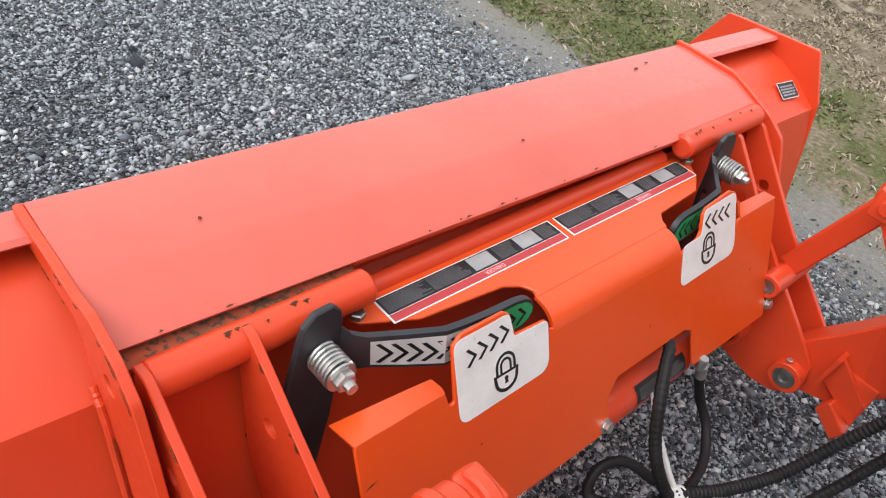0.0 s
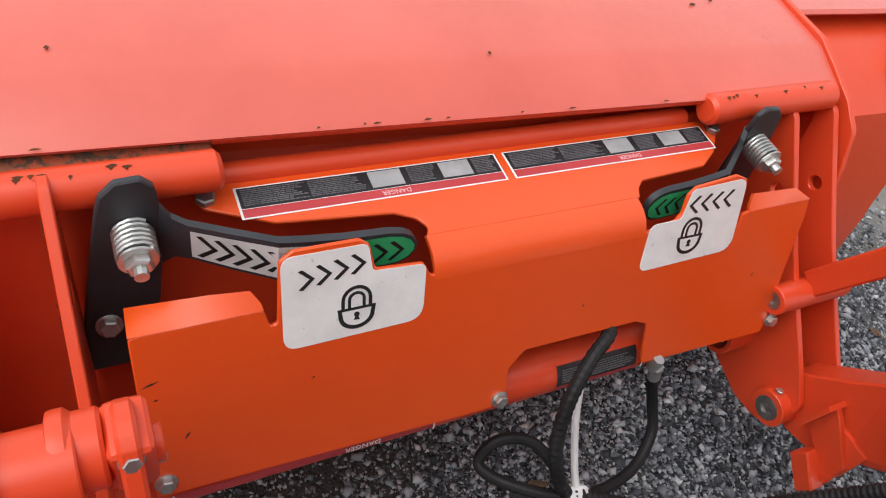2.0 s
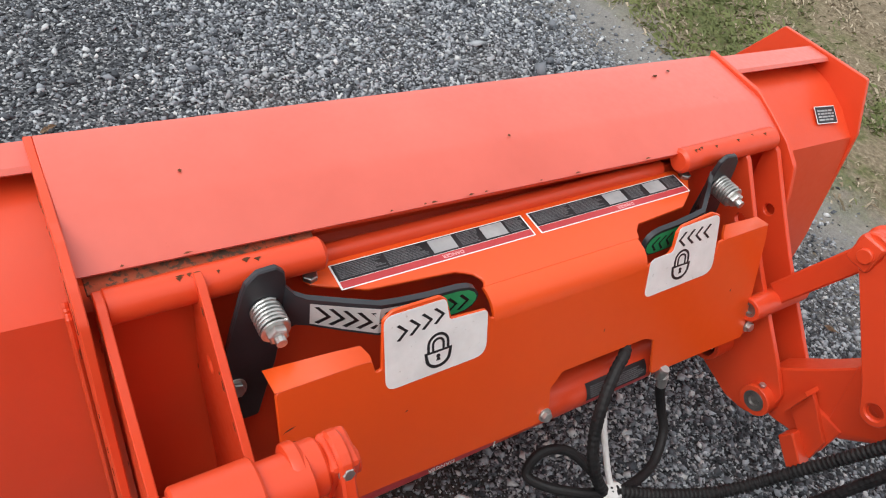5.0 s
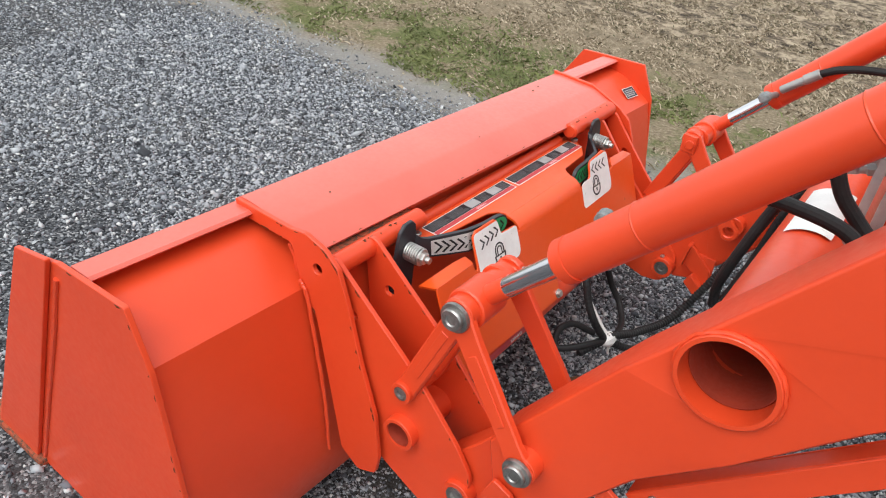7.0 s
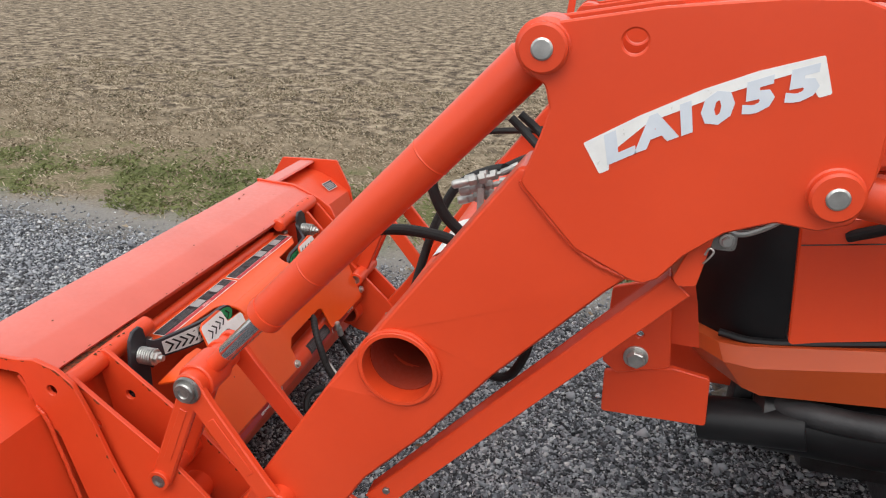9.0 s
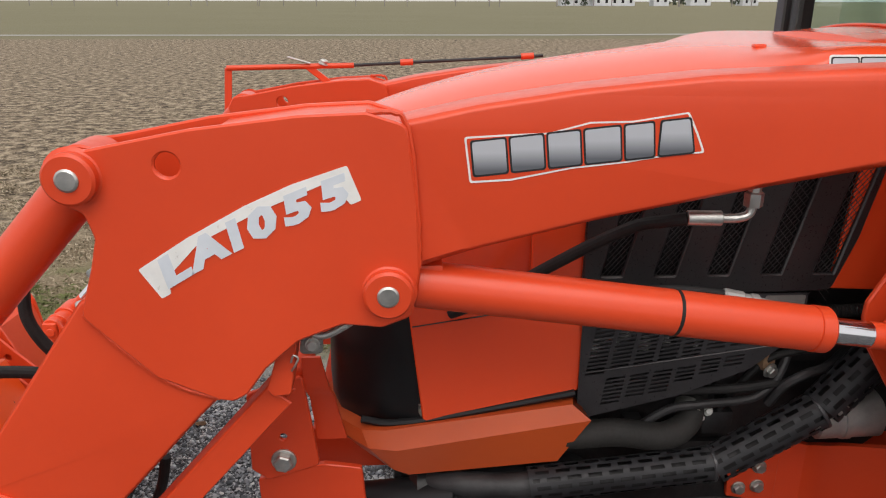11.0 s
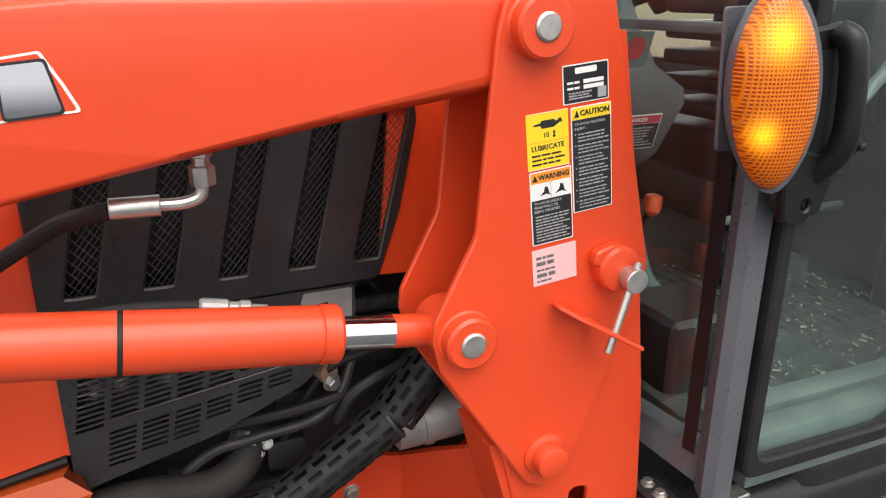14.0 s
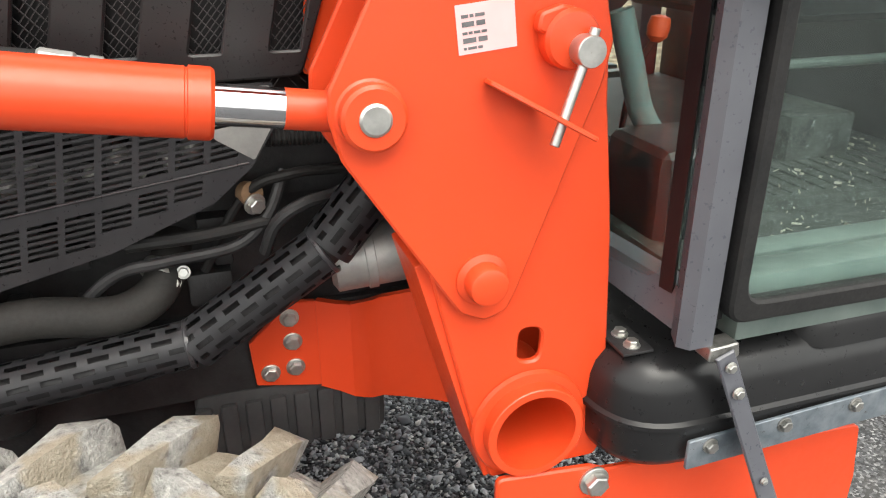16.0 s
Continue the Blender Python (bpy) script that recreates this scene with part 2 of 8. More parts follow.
def amber_lens():
    m, n, l, p = material("amber_lens")
    co = n.new("ShaderNodeTexCoord").outputs["Object"]
    w1, w2 = n.new("ShaderNodeTexWave"), n.new("ShaderNodeTexWave")
    w1.bands_direction, w2.bands_direction = "X", "Z"
    for w in (w1, w2):
        w.inputs["Scale"].default_value, w.inputs["Distortion"].default_value = 70, 0.0
        l.new(co, w.inputs["Vector"])
    mul = n.new("ShaderNodeMath")
    mul.operation = "MAXIMUM"
    l.new(w1.outputs["Fac"], mul.inputs[0])
    l.new(w2.outputs["Fac"], mul.inputs[1])
    l.new(ramp_of(n, l, mul.outputs[0], ((0.45, (0.34, 0.046, 0.001)), (0.9, (0.70, 0.170, 0.003)))).outputs[0], p.inputs["Base Color"])
    glow = None
    for spot, reach in (((2.522, -0.890, 1.700), 0.050), ((2.514, -0.890, 1.594), 0.036)):
        far = n.new("ShaderNodeVectorMath")
        far.operation = "DISTANCE"
        far.inputs[1].default_value = spot
        l.new(co, far.inputs[0])
        near = n.new("ShaderNodeMapRange")
        near.inputs["From Min"].default_value, near.inputs["From Max"].default_value, near.inputs["To Min"].default_value, near.inputs["To Max"].default_value = 0.0, reach, 1.0, 0.0
        l.new(far.outputs["Value"], near.inputs["Value"])
        power = n.new("ShaderNodeMath")
        power.operation, power.inputs[1].default_value = "POWER", 2.2
        l.new(near.outputs[0], power.inputs[0])
        if glow is None:
            glow = power.outputs[0]
        else:
            both = n.new("ShaderNodeMath")
            both.operation = "MAXIMUM"
            l.new(glow, both.inputs[0])
            l.new(power.outputs[0], both.inputs[1])
            glow = both.outputs[0]
    p.inputs["Emission Color"].default_value = (1.0, 0.36, 0.012, 1)
    lit = n.new("ShaderNodeMath")
    lit.operation, lit.inputs[1].default_value = "MULTIPLY", 2.0
    l.new(glow, lit.inputs[0])
    l.new(lit.outputs[0], p.inputs["Emission Strength"])
    p.inputs["Roughness"].default_value = 0.12
    p.inputs["Subsurface Weight"].default_value = 0.2
    p.inputs["Subsurface Radius"].default_value = (0.02, 0.006, 0.001)
    bump_of(n, l, p, mul.outputs[0], 0.35, 0.002)
    return m


AMBER = amber_lens()
_m, _n, _l, _p = material("glowing_amber_bulb")
_p.inputs["Base Color"].default_value = (0.9, 0.4, 0.02, 1)
_p.inputs["Emission Color"].default_value, _p.inputs["Emission Strength"].default_value = (1.0, 0.48, 0.04, 1), 1.6
BULB = _m


def stones_material(name):
    m, n, l, p = material(name)
    geo = n.new("ShaderNodeNewGeometry")
    co = n.new("ShaderNodeTexCoord").outputs["Object"]
    base = ramp_of(n, l, geo.outputs["Random Per Island"], ((0.0, (0.020, 0.022, 0.026)), (0.28, (0.105, 0.113, 0.128)), (0.62, (0.285, 0.302, 0.325)), (0.90, (0.44, 0.455, 0.47)), (1.0, (0.62, 0.62, 0.61)))).outputs[0]
    broad = noise_of(n, l, 1.6, 4, 0.6, co)
    col = mix_of(n, l, base, (0.16, 0.12, 0.08), ramp_of(n, l, broad.outputs[0], ((0.55, (0, 0, 0)), (0.8, (0.35, 0.35, 0.35)))).outputs[0])
    l.new(col, p.inputs["Base Color"])
    p.inputs["Roughness"].default_value = 0.85
    g = noise_of(n, l, 260, 3, 0.6, co)
    bump_of(n, l, p, g.outputs[0], 0.4, 0.002)
    return m


STONES = stones_material("grey_crushed_stone")


def ground_material():
    """One sheet: gravel yard, grassy verge, bare stubble field, then far green fields. The zones lie as they do in the place."""
    m, n, l, p = material("yard_verge_and_fields")
    co = n.new("ShaderNodeTexCoord").outputs["Object"]
    sep = n.new("ShaderNodeSeparateXYZ")
    l.new(co, sep.inputs[0])

    def math_of(op, a, b):
        x = n.new("ShaderNodeMath")
        x.operation = op
        for sock, v in zip(x.inputs, (a, b)):
            if isinstance(v, (int, float)):
                sock.default_value = v
            else:
                l.new(v, sock)
        return x.outputs[0]

    vor = n.new("ShaderNodeTexVoronoi")
    vor.inputs["Scale"].default_value = 120
    l.new(co, vor.inputs["Vector"])
    tone = n.new("ShaderNodeSeparateColor")
    l.new(vor.outputs["Color"], tone.inputs[0])
    grav = ramp_of(n, l, tone.outputs[0], ((0.0, (0.014, 0.015, 0.017)), (0.4, (0.046, 0.048, 0.053)), (0.8, (0.13, 0.134, 0.142)), (1.0, (0.38, 0.38, 0.38)))).outputs[0]
    patch = noise_of(n, l, 0.9, 5, 0.65, co)
    fine = noise_of(n, l, 40, 6, 0.7, co)
    mid = noise_of(n, l, 6, 6, 0.7, co)
    dusty = mix_of(n, l, (0.09, 0.088, 0.085), (0.21, 0.20, 0.19), fine.outputs[0])
    grav = mix_of(n, l, grav, dusty, ramp_of(n, l, patch.outputs[0], ((0.5, (0.0,) * 3), (0.72, (0.75,) * 3))).outputs[0])
    # Round one spot the gravel turns to dark fines with a ragged edge.
    dark_spot = n.new("ShaderNodeVectorMath")
    dark_spot.operation, dark_spot.inputs[1].default_value = "DISTANCE", (0.12, -0.30, 0.0)
    l.new(co, dark_spot.inputs[0])
    ragged = math_of("ADD", dark_spot.outputs["Value"], math_of("MULTIPLY", math_of("SUBTRACT", mid.outputs[0], 0.5), 0.5))
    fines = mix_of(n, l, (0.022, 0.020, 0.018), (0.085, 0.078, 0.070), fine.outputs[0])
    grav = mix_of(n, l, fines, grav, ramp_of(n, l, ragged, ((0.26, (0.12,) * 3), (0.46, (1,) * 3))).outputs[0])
    straw = ramp_of(n, l, fine.outputs[0], ((0.25, (0.075, 0.058, 0.038)), (0.5, (0.22, 0.175, 0.115)), (0.75, (0.42, 0.35, 0.25)))).outputs[0]
    green = ramp_of(n, l, fine.outputs[0], ((0.3, (0.06, 0.075, 0.025)), (0.7, (0.17, 0.18, 0.07)))).outputs[0]
    tuft = noise_of(n, l, 2.6, 6, 0.7, co)
    verge = mix_of(n, l, straw, green, ramp_of(n, l, tuft.outputs[0], ((0.46, (0,) * 3), (0.56, (0.9,) * 3))).outputs[0])
    edge = noise_of(n, l, 1.4, 6, 0.7, co)
    wob = math_of("MULTIPLY", math_of("SUBTRACT", edge.outputs[0], 0.5), 1.1)
    y = math_of("ADD", sep.outputs["Y"], wob)
    y = math_of("ADD", y, math_of("MULTIPLY", sep.outputs["X"], 0.04))

    def step(src, at, width):
        return ramp_of(n, l, math_of("MULTIPLY", math_of("ADD", src, -at + width / 2), 1 / width), ((0.0, (0,) * 3), (1.0, (1,) * 3))).outputs[0]

    dirt = mix_of(n, l, (0.17, 0.16, 0.145), (0.34, 0.325, 0.30), fine.outputs[0])
    col = mix_of(n, l, grav, dirt, step(y, 1.60, 0.5))
    col = mix_of(n, l, col, verge, step(y, 2.0, 0.35))
    col = mix_of(n, l, col, straw, step(y, 3.25, 0.5))
    far = noise_of(n, l, 0.06, 4, 0.6, co)
    clods = noise_of(n, l, 5.5, 9, 0.78, co)
    stub = ramp_of(n, l, clods.outputs[0], ((0.40, (0.042, 0.033, 0.024)), (0.49, (0.17, 0.132, 0.092)), (0.58, (0.40, 0.33, 0.235)))).outputs[0]
    col = mix_of(n, l, col, stub, step(y, 4.1, 1.6))
    lush = mix_of(n, l, (0.150, 0.140, 0.085), (0.190, 0.178, 0.112), far.outputs[0])
    col = mix_of(n, l, col, lush, step(sep.outputs["Y"], 37.0, 2.0))
    l.new(col, p.inputs["Base Color"])
    p.inputs["Roughness"].default_value = 0.95
    p.inputs["Specular IOR Level"].default_value = 0.15
    hgt = math_of("ADD", math_of("MULTIPLY", vor.outputs["Distance"], -0.5), fine.outputs[0])
    bump_of(n, l, p, hgt, 0.8, 0.015)
    return m


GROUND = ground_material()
_m, _n, _l, _p = material("dry_and_green_grass")
_g = _n.new("ShaderNodeNewGeometry")
_l.new(ramp_of(_n, _l, _g.outputs["Random Per Island"], ((0.0, (0.10, 0.10, 0.05)), (0.10, (0.13, 0.105, 0.065)), (0.35, (0.24, 0.19, 0.125)), (1.0, (0.50, 0.42, 0.31)))).outputs[0], _p.inputs["Base Color"])
_p.inputs["Roughness"].default_value = 0.9
GRASS = _m
GREENBLADE = surface("green_grass", (0.085, 0.105, 0.032), (0.20, 0.22, 0.080), 0.8, 0, 3, 60)
ROADMAT = surface("pale_gravel_road", (0.25, 0.24, 0.22), (0.32, 0.31, 0.29), 0.9, 0, 0.3, 20)
BARK = surface("far_bare_bark", (0.20, 0.18, 0.17), (0.28, 0.26, 0.25), 0.9)
BUSH = surface("far_evergreen", (0.03, 0.045, 0.03), (0.06, 0.075, 0.045), 0.9)
HOUSEWHITE = surface("far_white_siding", (0.50, 0.52, 0.55), (0.62, 0.64, 0.66), 0.7, 0, 0.5, 8)
ROOFGREY = surface("far_grey_roof", (0.12, 0.14, 0.16), (0.18, 0.20, 0.23), 0.6, 0, 0.5, 8)
LEAF = surface("dead_leaf", (0.16, 0.09, 0.05), (0.30, 0.19, 0.11), 0.8, 0, 20, 90)


# ---- mesh helpers ----
def finish(bm, name, mat, smooth=35):
    me = bpy.data.meshes.new(name)
    bmesh.ops.recalc_face_normals(bm, faces=bm.faces)
    ang = radians(smooth)
    for f in bm.faces:
        f.smooth = True
    for e in bm.edges:
        e.smooth = len(e.link_faces) == 2 and e.calc_face_angle(0) < ang
    bm.to_mesh(me)
    bm.free()
    me.materials.append(mat)
    return me


def part(name, bm, mat, parent=None, label="", smooth=28):
    ob = new(name, finish(bm, name, mat, smooth))
    ob.parent = parent
    if label:
        tagged(ob, label)
    return ob


def thing(name, label, category, at=(0, 0, 0), group="", kind=""):
    return tagged(new(name), label, category, group, kind)


def fillet(pts, r, n=4):
    """Rounds the corners of a closed outline; r may be a list."""
    out, k = [], len(pts)
    for i in range(k):
        rr = r[i] if isinstance(r, (list, tuple)) else r
        p, a, b = Vector(pts[i]), Vector(pts[i - 1]), Vector(pts[(i + 1) % k])
        if rr <= 0:
            out.append(tuple(p))
            continue
        da, db = (a - p), (b - p)
        la, lb = da.length, db.length
        da, db = da / la, db / lb
        cosv = max(-0.999, min(0.999, da.dot(db)))
        half = math.acos(cosv) / 2
        d = min(rr / math.tan(half), la * 0.48, lb * 0.48)
        s, e = p + da * d, p + db * d
        for j in range(n + 1):
            u = j / n
            out.append(tuple((1 - u) ** 2 * s + 2 * u * (1 - u) * p + u * u * e))
    return out


def circle(cx, cy, r, n=24, sx=1.0, sy=1.0):
    return [(cx + sx * r * math.cos(2 * math.pi * i / n), cy + sy * r * math.sin(2 * math.pi * i / n)) for i in range(n)]


def area2(pts):
    return sum(a[0] * b[1] - b[0] * a[1] for a, b in zip(pts, pts[1:] + pts[:1])) / 2


def inset(pts, d):
    """Offset of a counter-clockwise loop towards its inside (d > 0)."""
    out, k = [], len(pts)
    for i in range(k):
        p, a, b = Vector(pts[i]), Vector(pts[i - 1]), Vector(pts[(i + 1) % k])
        e1, e2 = (p - a), (b - p)
        if e1.length < 1e-7 or e2.length < 1e-7:
            out.append(tuple(p))
            continue
        n1 = Vector((-e1.y, e1.x)).normalized()
        n2 = Vector((-e2.y, e2.x)).normalized()
        v = n1 + n2
        v = v / max(0.35, v.length_squared / 2) if v.length > 1e-6 else n1
        out.append(tuple(p + v * d))
    return out


def frame_of(origin, u, v):
    u, v = Vector(u).normalized(), Vector(v)
    w = u.cross(v).normalized()
    v = w.cross(u)
    m = Matrix((u, v, w)).transposed().to_4x4()
    m.translation = origin
    return m


def flat(bm, loops, t, m, chamfer=0.0015):
    """A plate with holes: the first loop is its outline. Its front face lies at local z = 0, its back at -t."""
    tessellate_polygon = mathutils.geometry.tessellate_polygon
    rings = []
    for i, lp in enumerate(loops):
        lp = list(lp)
        if (area2(lp) > 0) != (i == 0):
            lp.reverse()
        rings.append(lp)
    c = min(chamfer, t * 0.45)
    ins = [inset(lp, c) for lp in rings] if c > 0 else rings
    tris = tessellate_polygon([[Vector((x, y, 0)) for x, y in lp] for lp in ins])
    levels = [(ins, 0.0), (rings, -c), (rings, -t + c), (ins, -t)] if c > 0 else [(rings, 0.0), (rings, -t)]
    vs = [[bm.verts.new(m @ Vector((x, y, z))) for lp in lps for x, y in lp] for lps, z in levels]
    for a, b, d in tris:
        for lev, order in ((vs[0], (a, b, d)), (vs[-1], (a, d, b))):
            try:
                bm.faces.new([lev[k] for k in order])
            except ValueError:
                pass
    base = 0
    for lp in rings:
        k = len(lp)
        for up, lo in zip(vs, vs[1:]):
            for i in range(k):
                j = (i + 1) % k
                try:
                    bm.faces.new((up[base + i], lo[base + i], lo[base + j], up[base + j]))
                except ValueError:
                    pass
        base += k
    return bm


def side_plate(loops, y, t, chamfer=0.0015):
    """A plate in the x-z plane whose face towards -y lies at y."""
    return flat(bmesh.new(), loops, t, frame_of((0, y, 0), (1, 0, 0), (0, 0, 1)), chamfer)


def lathe(bm, prof, p0, axis, n=24, cap=True):
    """Profile of (radius, height) pairs turned round the axis from p0."""
    w = Vector(axis).normalized()
    u = w.orthogonal().normalized()
    v = w.cross(u)
    rings = []
    for r, h in prof:
        rings.append([bm.verts.new(Vector(p0) + w * h + (u * math.cos(2 * math.pi * i / n) + v * math.sin(2 * math.pi * i / n)) * max(r, 1e-4)) for i in range(n)])
    for a, b in zip(rings, rings[1:]):
        for i in range(n):
            bm.faces.new((a[i], a[(i + 1) % n], b[(i + 1) % n], b[i]))
    if cap:
        bm.faces.new(rings[0][::-1])
        bm.faces.new(rings[-1])
    return bm


def rod(p0, p1, r, n=20, c=0.0, bm=None):
    bm = bm or bmesh.new()
    d = Vector(p1) - Vector(p0)
    L = d.length
    prof = [(r - c, 0), (r, c), (r, L - c), (r - c, L)] if c > 0 else [(r, 0), (r, L)]
    return lathe(bm, prof, p0, d, n)


def pipe(p0, p1, r0, r1, n=28):
    """A hollow tube."""
    d = Vector(p1) - Vector(p0)
    L = d.length
    bm = lathe(bmesh.new(), [(r1, 0.0), (r0 - 0.0015, 0.0), (r0, 0.0015), (r0, L - 0.0015), (r0 - 0.0015, L), (r1, L), (r1, 0.0)], p0, d, n, cap=False)
    bmesh.ops.remove_doubles(bm, verts=bm.verts, dist=1e-5)
    return bm


def curve_points(pts, k=8):
    """Catmull-Rom through the points."""
    P = [Vector(p) for p in pts]
    P = [2 * P[0] - P[1]] + P + [2 * P[-1] - P[-2]]
    out = []
    for i in range(1, len(P) - 2):
        a, b, c, d = P[i - 1 : i + 3]
        for j in range(k):
            t = j / k
            out.append(0.5 * ((2 * b) + (c - a) * t + (2 * a - 5 * b + 4 * c - d) * t * t + (3 * b - 3 * c + d - a) * t ** 3))
    out.append(P[-2])
    return out


def sweep(pts, r, n=12, k=8, bm=None, wave=None, smooth=True):
    """A round hose along points; wave = (pitch, height) for corrugations."""
    bm = bm or bmesh.new()
    path = curve_points(pts, k) if smooth else [Vector(p) for p in pts]
    if wave:
        fine, step, carry = [path[0]], wave[0] / 4, 0.0
        for a, b in zip(path, path[1:]):
            L = (b - a).length
            d = step - carry
            while d <= L:
                fine.append(a.lerp(b, d / L))
                d += step
            carry = L - (d - step)
        path = fine
    u, rings = None, []
    for i, p in enumerate(path):
        t = (path[min(i + 1, len(path) - 1)] - path[max(i - 1, 0)]).normalized()
        u = t.orthogonal().normalized() if u is None else (u - t * u.dot(t)).normalized()
        v = t.cross(u)
        rr = r + (wave[1] * (0 if i % 4 in (0, 1) else 1) if wave else 0)
        rings.append([bm.verts.new(p + (u * math.cos(2 * math.pi * a / n) + v * math.sin(2 * math.pi * a / n)) * rr) for a in range(n)])
    for a, b in zip(rings, rings[1:]):
        for i in range(n):
            bm.faces.new((a[i], a[(i + 1) % n], b[(i + 1) % n], b[i]))
    bm.faces.new(rings[0][::-1])
    bm.faces.new(rings[-1])
    return bm


def block(lo, hi, bevel=0.004, seg=2, bm=None):
    bm = bm or bmesh.new()
    c = [(a + b) / 2 for a, b in zip(lo, hi)]
    s = [abs(b - a) for a, b in zip(lo, hi)]
    got = bmesh.ops.create_cube(bm, size=1, matrix=Matrix.Translation(c) @ Matrix.Diagonal((*s, 1)))
    if bevel > 0:
        es = {e for v in got["verts"] for e in v.link_edges}
        bmesh.ops.bevel(bm, geom=list(es), offset=min(bevel, min(s) * 0.45), segments=seg, affect="EDGES", profile=0.6)
    return bm


def bar(p0, p1, w, t, up=(0, 0, 1), bm=None, c=0.002):
    """A flat bar from p0 to p1, w wide across, t thick."""
    a, b = Vector(p0), Vector(p1)
    d = (b - a)
    L = d.length
    d.normalize()
    side = d.cross(Vector(up)).normalized()
    m = frame_of(a + side.cross(d) * 0, d, side.cross(d))
    return flat(bm or bmesh.new(), [[(0, -w / 2), (L, -w / 2), (L, w / 2), (0, w / 2)]], t, m @ Matrix.Translation((0, 0, t / 2)), c)


def flatbar(p0, p1, w, t, normal, c=0.002):
    """A flat bar from p0 to p1 whose broad side, w wide, faces along normal."""
    a, b = Vector(p0), Vector(p1)
    d = (b - a).normalized()
    q = Vector(normal).cross(d).normalized()
    m = frame_of(a, d, q)
    return flat(bmesh.new(), [[(0, -w / 2), ((b - a).length, -w / 2), ((b - a).length, w / 2), (0, w / 2)]], t, m @ Matrix.Translation((0, 0, t / 2)), c)


def loft(sections, bm=None, closed=False, caps=True):
    """Skin over equal-length rows of points."""
    bm = bm or bmesh.new()
    rows = [[bm.verts.new(p) for p in s] for s in sections]
    for a, b in zip(rows, rows[1:]):
        k = len(a)
        for i in range(k if closed else k - 1):
            bm.faces.new((a[i], a[(i + 1) % k], b[(i + 1) % k], b[i]))
    if caps:
        for r in (rows[0][::-1], rows[-1]):
            bm.faces.new(r)
    return bm


def thick_sheet(prof, y0, y1, t, c=0.001):
    """A bent sheet: an open x-z polyline given a thickness downwards, running from y0 to y1."""
    P = [Vector(p) for p in prof]
    off = []
    for i, p in enumerate(P):
        d = (P[min(i + 1, len(P) - 1)] - P[max(i - 1, 0)]).normalized()
        off.append(p + Vector((d.y, -d.x)) * t)
    loop = [tuple(p) for p in P] + [tuple(p) for p in off[::-1]]
    bm = bmesh.new()
    return flat(bm, [loop], y1 - y0, frame_of((0, y0, 0), (1, 0, 0), (0, 0, 1)) , c)


def hexbolt(name, at, axis, size, parent, mat=None, washer=True, length=0.0):
    """Hex head with washer; axis points out of the surface."""
    bm = bmesh.new()
    a, w = Vector(at), Vector(axis).normalized()
    h = 0
    if washer:
        lathe(bm, [(size * 0.75, 0), (size * 0.75, size * 0.12), (size * 0.7, size * 0.15)], a, w, 18)
        h = size * 0.15
    lathe(bm, [(size * 0.55, h), (size * 0.57, h + size * 0.05), (size * 0.57, h + size * 0.38), (size * 0.48, h + size * 0.45)], a, w, 6)
    if length:
        lathe(bm, [(size * 0.3, h), (size * 0.3, h + length)], a, w, 10)
    return part(name, bm, mat or ZINC, parent, "", 25)


def lettering(body, size, m, mat, parent, name="lettering", align="CENTER", depth=0.0006, squash=1.0, shear=0.0, bold=0.0):
    """Printed words as thin raised shapes, in the built-in font."""
    cu = bpy.data.curves.new(name, "FONT")
    cu.body, cu.size, cu.align_x, cu.align_y, cu.extrude, cu.shear, cu.offset = body, size, align, "CENTER", depth / 2, shear, bold
    cu.resolution_u = 2
    tmp = new("tmp_text", cu)
    dg = bpy.context.evaluated_depsgraph_get()
    me = bpy.data.meshes.new_from_object(tmp.evaluated_get(dg))
    bpy.data.objects.remove(tmp)
    me.name = name
    me.transform(m @ Matrix.Diagonal((squash, 1, 1, 1)))
    me.materials.clear()
    me.materials.append(mat)
    ob = new(name, me)
    ob.parent = parent
    return ob


def patch(name, pts, m, mat, parent, label="", lift=0.0, t=0.0008, r=0.003):
    """A sticker laid on the plane of m."""
    return part(name, flat(bmesh.new(), [fillet(pts, r, 3) if r else pts], t, m @ Matrix.Translation((0, 0, lift + t)), 0.0), mat, parent, label)


def edge_chips(loop, y, n, parent, seed, top=None):
    """Paint knocked off along the edge of an upright plate's outer face; loop is (x, z), the face lies at y."""
    rr = random.Random(seed)
    k = len(loop)
    turn = 1 if area2(loop) > 0 else -1
    run = [i for i in range(k) if top is None or min(loop[i][1], loop[(i + 1) % k][1]) > top]
    lens = [math.dist(loop[i], loop[(i + 1) % k]) for i in run]
    for _ in range(n):
        i = rr.choices(run, lens)[0]
        a, b = Vector(loop[i]), Vector(loop[(i + 1) % k])
        d = (b - a).normalized()
        c = a.lerp(b, rr.random())
        inner = Vector((-d.y, d.x)) * turn
        m = frame_of((c.x + inner.x * 0.0022, y, c.y + inner.y * 0.0022), (d.x, 0, d.y), (inner.x, 0, inner.y))
        L, h = rr.uniform(0.004, 0.018), rr.uniform(0.0015, 0.0045)
        bm = bmesh.new()
        flat(bm, [[(-L / 2, 0), (0, -0.0004), (L / 2, 0), (L * 0.3, h * 0.7), (L * 0.05, h), (-L * 0.25, h * 0.5)]], 0.0006, m @ Matrix.Translation((0, 0, -0.0008)), 0)
        part("paint_chip", bm, CHIP, parent)


def rect(x0, y0, x1, y1):
    return [(x0, y0), (x1, y0), (x1, y1), (x0, y1)]


